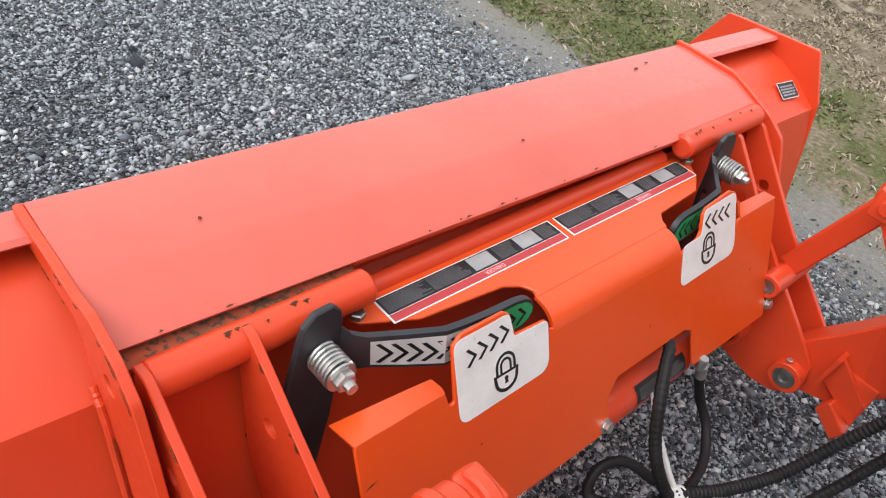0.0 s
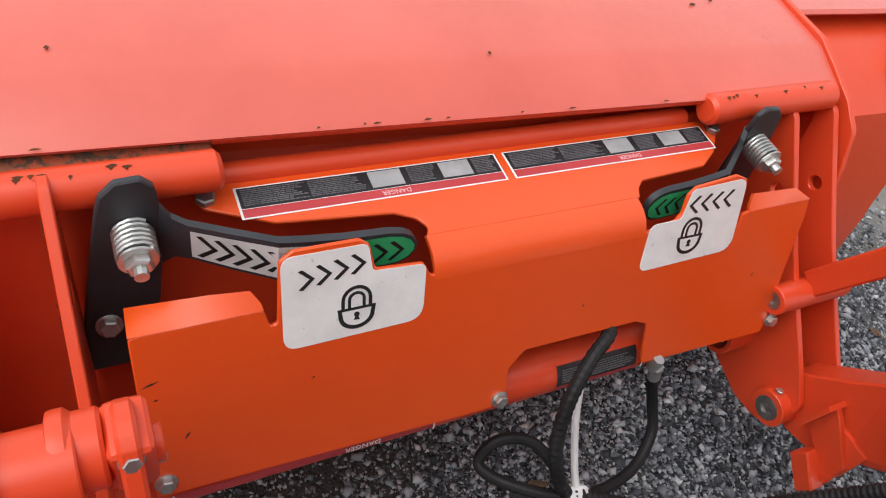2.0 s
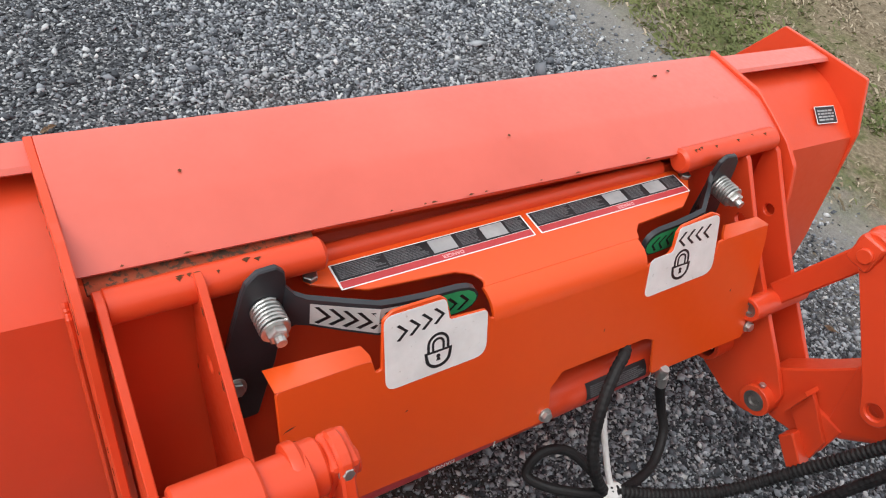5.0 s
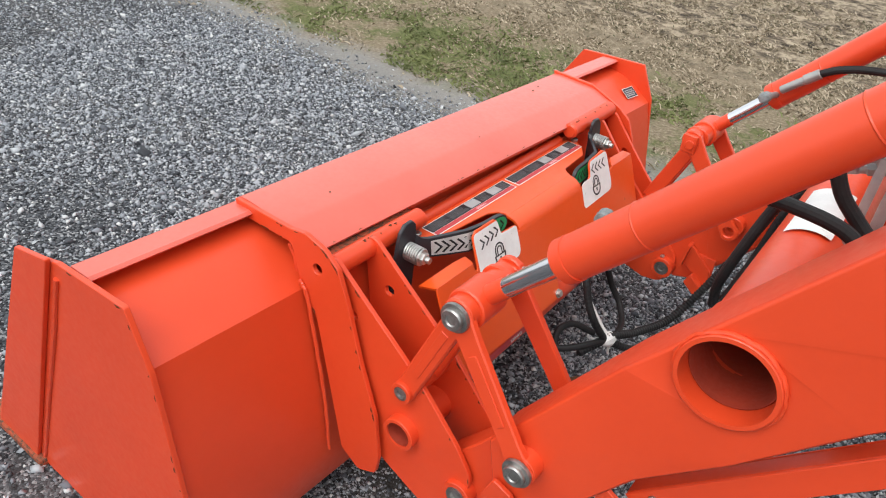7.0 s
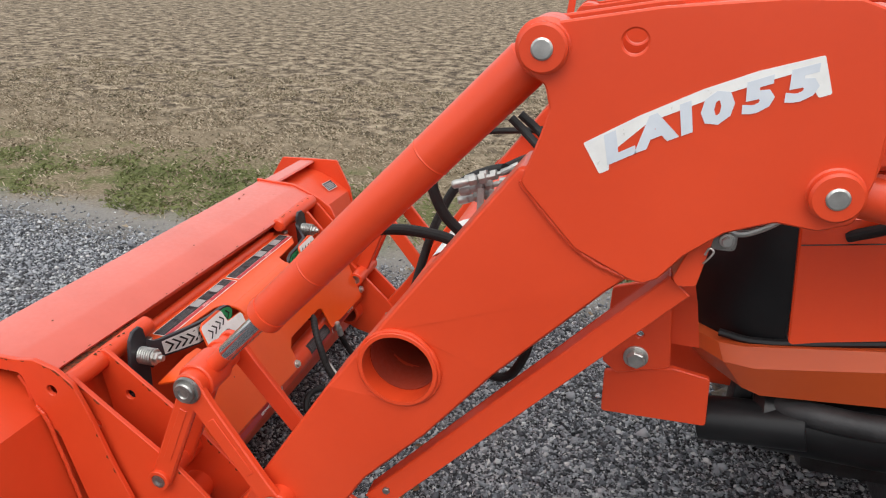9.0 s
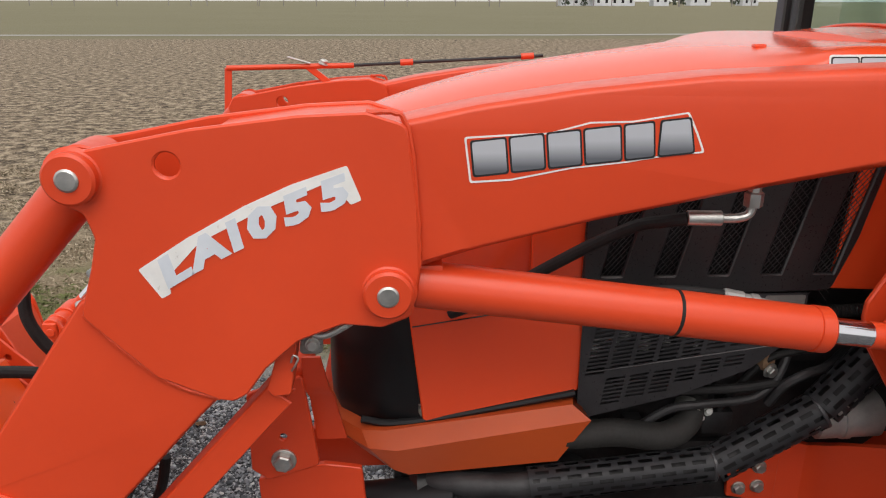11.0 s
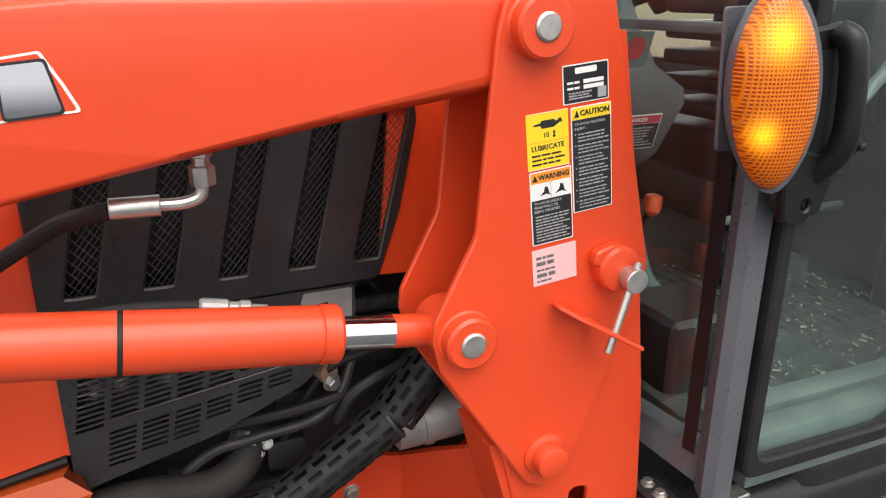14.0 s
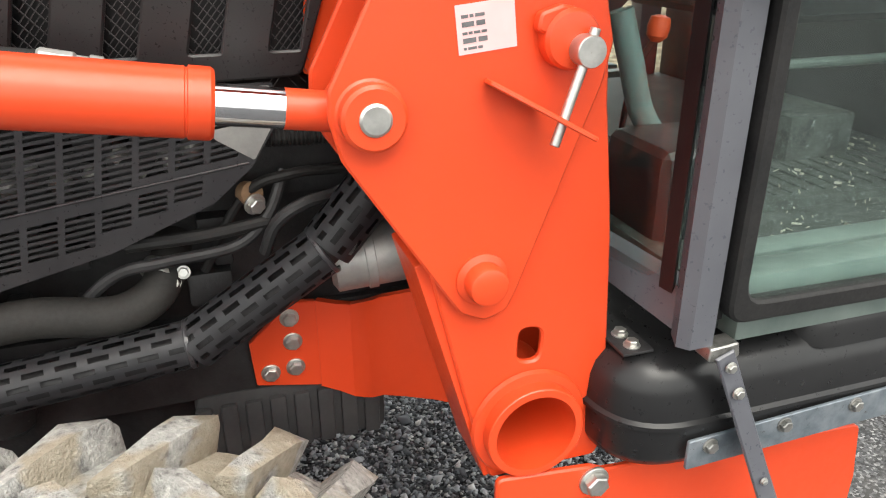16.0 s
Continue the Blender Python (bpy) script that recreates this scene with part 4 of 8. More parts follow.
for y0, y1, T, S, B in ((-0.70, -0.50, (0.134, 0.586), (0.138, 0.464), (0.299, 0.384)), (0.50, 0.70, (0.140, 0.545), (0.108, 0.392), (0.262, 0.362))):
    part("tilt_pin_tube", pipe((T[0], y0 + 0.01, T[1]), (T[0], y1 - 0.02, T[1]), 0.026, 0.017), ORANGE, carrier)
    part("tilt_pin", lathe(bmesh.new(), [(0.008, 0.006), (0.010, 0.0), (0.0165, 0.0), (0.0165, y1 - y0 - 0.04)], (T[0], y0 + 0.012, T[1]), (0, 1, 0), 20), GREASED, carrier, "greased steel pin")
    part("step_tube", pipe((S[0], y0 + 0.008, S[1]), (S[0], y1 - 0.02, S[1]), 0.041, 0.0315), ORANGE, carrier)
    # Added sleeve; its darker orange stands for shade inside the tube.
    part("tube_liner", pipe((S[0], y0 + 0.012, S[1]), (S[0], y1 - 0.024, S[1]), 0.0312, 0.0302), BORE, carrier, "sleeve inside the step tube, its orange darkened for shade")
    part("boom_pin_boss", pipe((B[0], y0 + (0.02 if y0 < 0 else 0.036), B[1]), (B[0], y1 - 0.03, B[1]), 0.036, 0.024), ORANGE, carrier)
    part("boom_pin", lathe(bmesh.new(), [(0.010, 0.006), (0.012, 0.0), (0.0235, 0.0), (0.0235, y1 - y0 - 0.05)], (B[0], y0 + (0.017 if y0 < 0 else 0.034), B[1]), (0, 1, 0), 20), GREASED, carrier, "worn steel pivot pin")

hexbolt("grease_bolt", (0.252, 0.548, 0.398), (-0.25, 0, 1), 0.014, carrier, None, False)

# Cover: its face leans back from the fold towards the ground; local x runs along y, local y up the face.
FACE = frame_of((0.055, 0, 0.735), (0, 1, 0), (-0.42, 0, 1.0))
UP = math.hypot(0.42, 1.0)


def fz(pts):
    return [(y, (z - 0.735) * UP) for y, z in pts]


face_out = fz([(-0.493, 0.500), (-0.047, 0.487), (-0.012, 0.490), (-0.012, 0.548), (0.012, 0.572), (0.212, 0.570), (0.236, 0.560), (0.243, 0.486), (0.515, 0.478), (0.527, 0.690), (0.524, 0.718), (0.395, 0.718), (0.378, 0.716), (0.3745, 0.690), (0.368, 0.770), (0.345, 0.779), (0.268, 0.772), (0.255, 0.762), (0.251, 0.735), (0.242, 0.726), (0.212, 0.722), (0.192, 0.717), (-0.130, 0.718), (-0.146, 0.720), (-0.156, 0.738), (-0.218, 0.742), (-0.226, 0.774), (-0.238, 0.782), (-0.315, 0.782), (-0.331, 0.772), (-0.336, 0.698), (-0.345, 0.697), (-0.350, 0.718), (-0.372, 0.718), (-0.492, 0.718)])
cover = part("cover_plate", flat(bmesh.new(), [fillet(face_out, 0.008, 3)], 0.006, FACE, 0.0015), BRIGHT, carrier, "smooth bright orange cover plate")
TOPF = frame_of((0, 0, 0.742), (0, 1, 0), (-1, 0, 0))
top_out = [(-0.140, -0.018), (-0.130, -0.005), (-0.140, 0.012), (-0.165, 0.026), (-0.310, 0.040), (-0.385, 0.076), (-0.394, 0.090), (-0.392, 0.112), (-0.37, 0.120), (0.40, 0.112), (0.420, 0.085), (0.385, 0.045), (0.345, 0.020), (0.220, 0.012), (0.204, -0.002), (0.196, -0.018), (0.190, -0.018)]
part("cover_top", flat(bmesh.new(), [fillet(top_out, 0.010, 3)], 0.006, TOPF, 0.0015), BRIGHT, carrier)
# The rolled fold between the top and the face: face tangent, arc, flat top.
def fold_rows(y):
    p0, p1, p2 = Vector((0.0651, 0.7120)), Vector((0.0520, 0.7424)), Vector((0.0180, 0.7424))
    arc = [(1 - u) ** 2 * p0 + 2 * u * (1 - u) * p1 + u * u * p2 for u in [i / 9 for i in range(10)]]
    out = [(p.x, y, p.y) for p in arc]
    inn = [(p.x - 0.004, y, p.y - 0.0055) for p in arc[::-1]]
    return out + inn


part("cover_fold", loft([fold_rows(y) for y in (-0.140, 0.190)], closed=True), BRIGHT, carrier)
# shoulders on either side fold back and down
for pts in (((0.0625, -0.4920, 0.7180), (0.010, -0.490, 0.698), (0.040, -0.405, 0.736), (0.044, -0.362, 0.735), (0.056, -0.352, 0.724), (0.0625, -0.3505, 0.7180)), ((0.0625, 0.5240, 0.7180), (0.030, 0.521, 0.708), (0.046, 0.495, 0.732), (0.044, 0.402, 0.736), (0.056, 0.392, 0.724), (0.0625, 0.3905, 0.7180))):
    bm = bmesh.new()
    v = [bm.verts.new(p) for p in pts]
    for tri in ((0, 1, 2), (0, 2, 3), (0, 3, 4), (0, 4, 5)):
        bm.faces.new([v[k] for k in tri])
    bmesh.ops.recalc_face_normals(bm, faces=bm.faces)
    bmesh.ops.solidify(bm, geom=bm.faces[:], thickness=0.005)
    part("cover_shoulder", bm, BRIGHT, carrier, "", 70)
for m in ((-0.488, 0.655, 0.020, 14), (-0.452, 0.575, 0.013, 50), (-0.478, 0.636, 0.006, 4), (0.10, 0.62, 0.007, 70), (-0.30, 0.615, 0.006, 20), (0.44, 0.60, 0.008, 60)):
    mm = FACE @ Matrix.Translation((m[0], (m[1] - 0.735) * UP, 0.0)) @ pose(0, 0, 0, 0, 0, m[3])
    patch("scratch", [(0, -0.0009), (m[2] * 0.6, -0.0013), (m[2], 0.0), (m[2] * 0.5, 0.0012)], mm, DECALBLACK, cover, "", 0.0002, 0.0003, 0)
for y, z in ((-0.479, 0.520), (-0.022, 0.500), (0.527, 0.500)):
    hexbolt("cover_bolt", FACE @ Vector((y, (z - 0.735) * UP, 0.0)), FACE.to_3x3() @ Vector((0, 0, 1)), 0.018, carrier)
for y in (-0.382, 0.410):
    hexbolt("cover_bolt", (-0.088, y, 0.742), (0, 0, 1), 0.021, carrier, GREASED, False)


def chevrons(m, x, y, n, step, h, parent, mat, lift, flip=1, shear=0.0, w=0.0045):
    for i in range(n):
        cx, cy = x + flip * i * step, y + i * step * shear
        p = [(0, h / 2), (h * 0.55, 0), (0, -h / 2), (w * 1.1, -h / 2 - w * 0.35), (h * 0.55 + w * 1.3, 0), (w * 1.1, h / 2 + w * 0.35)]
        patch("chevron", [(cx + flip * a, cy + b) for a, b in p], m, mat, parent, "", lift, 0.0005, 0)


def padlock(m, cx, cy, s, parent, lift):
    bm = bmesh.new()
    mm = m @ Matrix.Translation((cx, cy, lift + 0.0005))
    out = [(-1, 0.1)] + [(math.cos(a) * 0.95, -0.35 + math.sin(a) * 0.85) for a in [math.pi + i * math.pi / 12 for i in range(13)]] + [(1, 0.1)]
    inn = [(-0.78, -0.05)] + [(math.cos(a) * 0.72, -0.38 + math.sin(a) * 0.6) for a in [math.pi + i * math.pi / 12 for i in range(13)]] + [(0.78, -0.05)]
    flat(bm, [[(a * s, b * s) for a, b in out], [(a * s, b * s) for a, b in inn]], 0.0005, mm, 0)
    arc = [math.pi * i / 12 for i in range(13)]
    for r0, r1 in ((0.80, 0.62), (0.46, 0.30)):
        sh = [(r0, 0.1), *[(r0 * math.cos(a), 0.55 + r0 * math.sin(a)) for a in arc], (-r0, 0.1), (-r1, 0.1), *[(r1 * math.cos(a), 0.55 + r1 * math.sin(a)) for a in arc[::-1]], (r1, 0.1)]
        flat(bm, [[(a * s, b * s) for a, b in sh]], 0.0005, mm, 0)
    key = [(-0.16, -0.66), (0.16, -0.66), (0.07, -0.42), *[(0.15 * math.cos(a), -0.34 + 0.15 * math.sin(a)) for a in [-0.9 + i * 4.94 / 8 for i in range(9)]], (-0.07, -0.42)]
    flat(bm, [[(a * s, b * s) for a, b in key]], 0.0005, mm, 0)
    return part("padlock_print", bm, DECALBLACK, parent)


lockL = patch("lock_sticker", fillet(fz([(-0.330, 0.776), (-0.228, 0.776), (-0.222, 0.741), (-0.153, 0.737), (-0.154, 0.663), (-0.331, 0.661)]), [0.016, 0.010, 0.008, 0.010, 0.024, 0.018], 6), FACE, DECALWHITE, carrier, "scuffed white sticker with a padlock and arrows", 0.0002, 0.0008, 0)
chevrons(FACE, -0.311, 0.012, 4, 0.0205, 0.024, lockL, DECALBLACK, 0.0012, 1, 0.14)
padlock(FACE, -0.242, -0.041, 0.0240, lockL, 0.0012)
lockR = patch("lock_sticker", fillet(fz([(0.196, 0.727), (0.251, 0.728), (0.261, 0.769), (0.366, 0.773), (0.371, 0.660), (0.191, 0.657)]), [0.014, 0.008, 0.010, 0.018, 0.026, 0.014], 6), FACE, DECALWHITE, carrier, "scuffed white sticker with a padlock and arrows", 0.0002, 0.0008, 0)
chevrons(FACE, 0.345, 0.012, 4, 0.0215, 0.026, lockR, DECALBLACK, 0.0012, -1, 0.0)
padlock(FACE, 0.277, -0.041, 0.0240, lockR, 0.0012)


def danger_label(u0, u1, parent, name="danger_label"):
    """Long warning label on the cover's top: white rim, black print field with pale pictures, red band."""
    m = TOPF
    lab = patch(name, rect(u0, 0.050, u1, 0.100), m, DECALWHITE, parent, "long worn danger label, black and red with white rim", 0.0002, 0.0006, 0.001)
    patch("print_field", rect(u0 + 0.003, 0.066, u1 - 0.003, 0.098), m, DECALBLACK, lab, "", 0.0008, 0.0004, 0)
    patch("red_band", rect(u0 + 0.003, 0.052, u1 - 0.003, 0.065), m, DECALRED, lab, "", 0.0008, 0.0004, 0)
    w = u1 - u0
    for k in (0.47, 0.75):
        patch("picture_panel", rect(u0 + w * k, 0.069, u0 + w * k + 0.045, 0.096), m, DECALGREY, lab, "", 0.0013, 0.0004, 0)
    for a, b, s in ((0.02, 0.24, 1), (0.25, 0.45, 2), (0.62, 0.73, 3), (0.89, 0.98, 4)):
        text_bars("small_print", u0 + w * a, 0.069, u0 + w * b, 0.096, 9, m, DECALDIM, lab, 0.0013, s)
    lettering("DANGER", 0.010, m @ Matrix.Translation((u0 + w * 0.55, 0.0585, 0.0014)) @ pose(0, 0, 0, 0, 0, 180), DECALPINK, lab)
    return lab


danger_label(-0.348, 0.012, carrier)
danger_label(0.024, 0.392, carrier)

# Label on the lower tube and along its foot.
for y0, y1, a0, a1 in ((0.095, 0.250, 12, 62), (-0.475, -0.115, 0, 24), (0.262, 0.45, 0, 24)):
    rows = []
    for y in (y0, y1):
        rows.append([(0.108 + 0.0415 * math.cos(radians(a)), y, 0.456 + 0.0415 * math.sin(radians(a))) for a in np.linspace(a0, a1, 8)])
    lab = part("tube_label", loft(rows, caps=False), DECALBLACK if a1 > 40 else DECALRED, carrier, "worn warning label wrapped on the tube")
    if a1 > 40:
        part("label_edge", loft([[(0.108 + 0.0420 * math.cos(radians(a)), y, 0.456 + 0.0420 * math.sin(radians(a))) for a in (2, 8, 11)] for y in (y0, y1)], caps=False), DECALRED, lab)
        mm = frame_of((0.108 + 0.042 * math.cos(radians(37)), 0, 0.456 + 0.042 * math.sin(radians(37))), (0, 1, 0), (-math.sin(radians(37)), 0, math.cos(radians(37))))
        text_bars("small_print", y0 + 0.008, -0.012, y1 - 0.008, 0.012, 6, mm, DECALDIM, lab, 0.0008, 9)
    else:
        a = radians((a0 + a1) / 2)
        mm = frame_of((0.108 + 0.0422 * math.cos(a), 0, 0.456 + 0.0422 * math.sin(a)), (0, 1, 0), (-math.sin(a), 0, math.cos(a)))
        lettering("DANGER", 0.013, mm @ Matrix.Translation(((y0 + y1) / 2 + 0.07, 0, 0.0012)) @ pose(0, 0, 0, 0, 0, 180), DECALWHITE, lab)
        for e in (y0, y1 - 0.003):
            patch("label_rim", rect(e, -0.011, e + 0.003, 0.011), mm, DECALWHITE, lab, "", 0.0006, 0.0004, 0)


# ---- lock levers ----
def lever(sign):
    """A flat black lever whose head lies back against the carrier and whose arm is jogged forward through the cover."""
    t = thing("lock_lever", "black steel lock lever with arrow stickers and a spring", "lever", group="lock levers")
    s = sign

    def set_back(y):
        """How far the plate is bent back at a distance y from the middle."""
        return float(np.interp(y, (0.326, 0.413, 0.440), (0.0, 0.050, 0.071)))

    def at(y, z, d=0.0):
        """A point on the plate's front, d proud of it; the far lever is shorter in the arm and hangs lower."""
        yy, zz = (y, z) if s < 0 else (y if y > 0.44 else 0.44 - (0.44 - y) * 0.81, z - 0.016)
        return (0.028 - 0.16 * (z - 0.742) - set_back(y) + d, s * yy, zz)

    ROWS = [(0.440, 0.790, 0.705), (0.427, 0.777, 0.722), (0.413, 0.775, 0.727), (0.370, 0.778, 0.725), (0.326, 0.782, 0.725), (0.298, 0.777, 0.723), (0.250, 0.771, 0.719), (0.195, 0.768, 0.716), (0.176, 0.764, 0.717), (0.164, 0.757, 0.723), (0.157, 0.747, 0.733), (0.156, 0.742, 0.738)]
    bm = loft([[at(y, a), at(y, b), at(y, b, -0.010), at(y, a, -0.010)] for y, a, b in ROWS], closed=True)
    head = [(0.439, 0.700), (0.438, 0.776), (0.437, 0.798), (0.440, 0.818), (0.452, 0.831), (0.478, 0.829), (0.494, 0.812), (0.500, 0.790), (0.512, 0.73), (0.535, 0.60), (0.540, 0.50), (0.470, 0.50), (0.446, 0.63)]
    flat(bm, [fillet([(s * y, z - 0.742 - (0.0 if s < 0 else 0.016)) for y, z in head], 0.006, 3)], 0.010, frame_of((-0.046, 0, 0.742), (0, 1, 0), (-0.04, 0, 1.0)), 0.002)
    part("lever_plate", bm, STEELBLK, t)

    def strip(rows, mat, label):
        bm = bmesh.new()
        vv = [(bm.verts.new(at(y, a, 0.0012)), bm.verts.new(at(y, b, 0.0012))) for y, a, b in rows]
        for p, q in zip(vv, vv[1:]):
            bm.faces.new((p[0], q[0], q[1], p[1]) if s < 0 else (p[0], p[1], q[1], q[0]))
        bmesh.ops.solidify(bm, geom=bm.faces[:], thickness=0.0006)
        return part("arrow_sticker", bm, mat, t, label)

    st = strip([(0.411, 0.769, 0.732), (0.370, 0.772, 0.730), (0.327, 0.776, 0.730), (0.298, 0.772, 0.727), (0.256, 0.768, 0.7235)], DECALWHITE, "white sticker with black arrows")
    gs = strip([(0.253, 0.768, 0.723), (0.223, 0.765, 0.721), (0.195, 0.764, 0.719), (0.177, 0.760, 0.721), (0.166, 0.753, 0.727), (0.160, 0.744, 0.736)], DECALGREEN, "green sticker with black arrows")
    for y in (0.406, 0.389, 0.372, 0.355, 0.338, 0.321, 0.304, 0.287, 0.270, 0.236, 0.215, 0.194):
        h, wd = 0.028, 0.0048
        zc = 0.7505 if y > 0.35 else 0.7530 if y > 0.32 else 0.749 if y > 0.28 else 0.745 if y > 0.22 else 0.741
        p = [(0, h / 2), (h * 0.52, 0), (0, -h / 2), (wd * 1.1, -h / 2 - wd * 0.35), (h * 0.52 + wd * 1.3, 0), (wd * 1.1, h / 2 + wd * 0.35)]
        bm = bmesh.new()
        v = [bm.verts.new(at(y - a, zc + b, 0.0020)) for a, b in p]
        bm.faces.new((v[0], v[1], v[4], v[5])), bm.faces.new((v[1], v[2], v[3], v[4]))
        bmesh.ops.solidify(bm, geom=bm.faces[:], thickness=0.0005)
        part("chevron", bm, DECALBLACK, gs if y < 0.25 else st)
    dz = 0.0 if s < 0 else -0.014
    ax = Vector((1.0, 0, 0.02)).normalized()
    base = Vector((-0.049, s * 0.467, 0.758 + dz))
    coil = []
    q = ax.orthogonal().normalized()
    w = ax.cross(q)
    for i in range(6 * 14 + 1):
        a = 2 * math.pi * i / 14
        coil.append(base + ax * (0.004 + i / 84 * 0.038) + (q * math.cos(a) + w * math.sin(a)) * 0.0195)
    part("spring", sweep(coil, 0.0031, 8, 1, smooth=False), ZINC, t, "bright coil spring")
    part("washer", lathe(bmesh.new(), [(0.021, 0), (0.021, 0.003)], base + ax * 0.043, ax, 24), ZINC, t)
    hexbolt("spring_nut", base + ax * 0.046, ax, 0.026, t, None, False, 0.022)
    hexbolt("pivot_bolt", (-0.036, s * 0.508, 0.600 + dz), (1, 0, 0.45), 0.021, t)
    return t


lever(-1)
lever(1)


# ---- loader booms ----
def mirrored(bm, s):
    """The far-side twin of a part; the far arm hangs a little lower."""
    if s > 0:
        for v in bm.verts:
            v.co.y *= -1
            if FAR_ARM:
                v.co.x, v.co.z = 0.245 + (v.co.x - 0.245) * 0.945, 0.368 + (v.co.z - 0.368) * 0.94
    return bm


FAR_ARM = True


def mpart(name, bm, mat, parent, s, label="", smooth=28):
    return part(name, mirrored(bm, s), mat, parent, label, smooth)


def slab(loop, y0, y1, c=0.004, holes=()):
    """A solid body in the x-z plane from y0 (towards -y) to y1."""
    return flat(bmesh.new(), [loop, *holes], y1 - y0, frame_of((0, y0, 0), (1, 0, 0), (0, 0, 1)), c)


FOOT = fillet([(0.240, 0.345), (0.225, 0.420), (0.306, 0.525), (0.46, 0.755), (0.50, 0.60), (0.42, 0.42), (0.36, 0.345), (0.30, 0.325)], [0.03, 0.03, 0.06, 0.02, 0.02, 0.05, 0.04, 0.03])
LOWER = fillet([(0.352, 0.600), (0.560, 0.928), (0.912, 1.418), (1.05, 1.40), (1.106, 1.250), (1.067, 1.212), (0.890, 1.016), (0.762, 0.852), (0.634, 0.712), (0.560, 0.590), (0.43, 0.432), (0.395, 0.41)], [0.02, 0.1, 0.02, 0.02, 0.02, 0.02, 0.1, 0.1, 0.1, 0.1, 0.02, 0.01])
ELBOW = fillet([(0.955, 1.644), (1.10, 1.672), (1.25, 1.690), (1.345, 1.694), (1.402, 1.676), (1.416, 1.560), (1.418, 1.455), (1.405, 1.385), (1.360, 1.368), (1.300, 1.374), (1.233, 1.348), (1.180, 1.302), (1.148, 1.258), (1.126, 1.246), (1.104, 1.249), (1.012, 1.291), (0.914, 1.394), (0.940, 1.470), (0.952, 1.515), (0.942, 1.552), (0.905, 1.570), (0.890, 1.605), (0.910, 1.640)], 0.018, 3)
UPPER = fillet([(1.380, 1.675), (1.50, 1.700), (1.65, 1.722), (1.845, 1.741), (2.084, 1.750), (2.330, 1.757), (2.385, 1.735), (2.395, 1.690), (2.360, 1.655), (2.289, 1.631), (2.11, 1.606), (1.92, 1.574), (1.69, 1.530), (1.497, 1.484), (1.405, 1.455)], [0.01, 0.6, 0.6, 0.8, 0.8, 0.03, 0.03, 0.03, 0.03, 0.4, 0.8, 0.8, 0.8, 0.8, 0.01], 8)
boom = thing("loader_boom", "orange loader boom with two welded bent arms", "loader boom")


def weld(pts, y, r=0.004):
    """A rough raised bead along an outline at y."""
    rr = random.Random(11)
    path = curve_points([(x, y, z) for x, z in pts], 10)
    return sweep([p + Vector((rr.uniform(-0.001, 0.001), 0, rr.uniform(-0.001, 0.001))) for p in path], r, 8, 1, smooth=False)


def boss(s, x, z, y0, y1, R, r, parent, name="pin_boss", pin=True, weldring=True):
    """A welded round boss with a steel pin in it; y0 is the outer end."""
    mpart(name, lathe(bmesh.new(), [(r, 0.0), (R - 0.004, 0.0), (R, 0.004), (R, y1 - y0 - 0.004), (R + 0.006, y1 - y0)], (x, y0, z), (0, 1, 0), 28), ORANGE, parent, s)
    if pin:
        mpart("pin", lathe(bmesh.new(), [(r - 0.003, 0), (r, 0.002), (r, 0.02)], (x, y0 - 0.004, z), (0, 1, 0), 24), ZINC, parent, s, "worn bright steel pin")


def plane_sides(ob):
    """Lets the wide faces carry the shading normals, so that only the edge rounds."""
    ob.modifiers.new("edge_normals", "WEIGHTED_NORMAL").keep_sharp = True


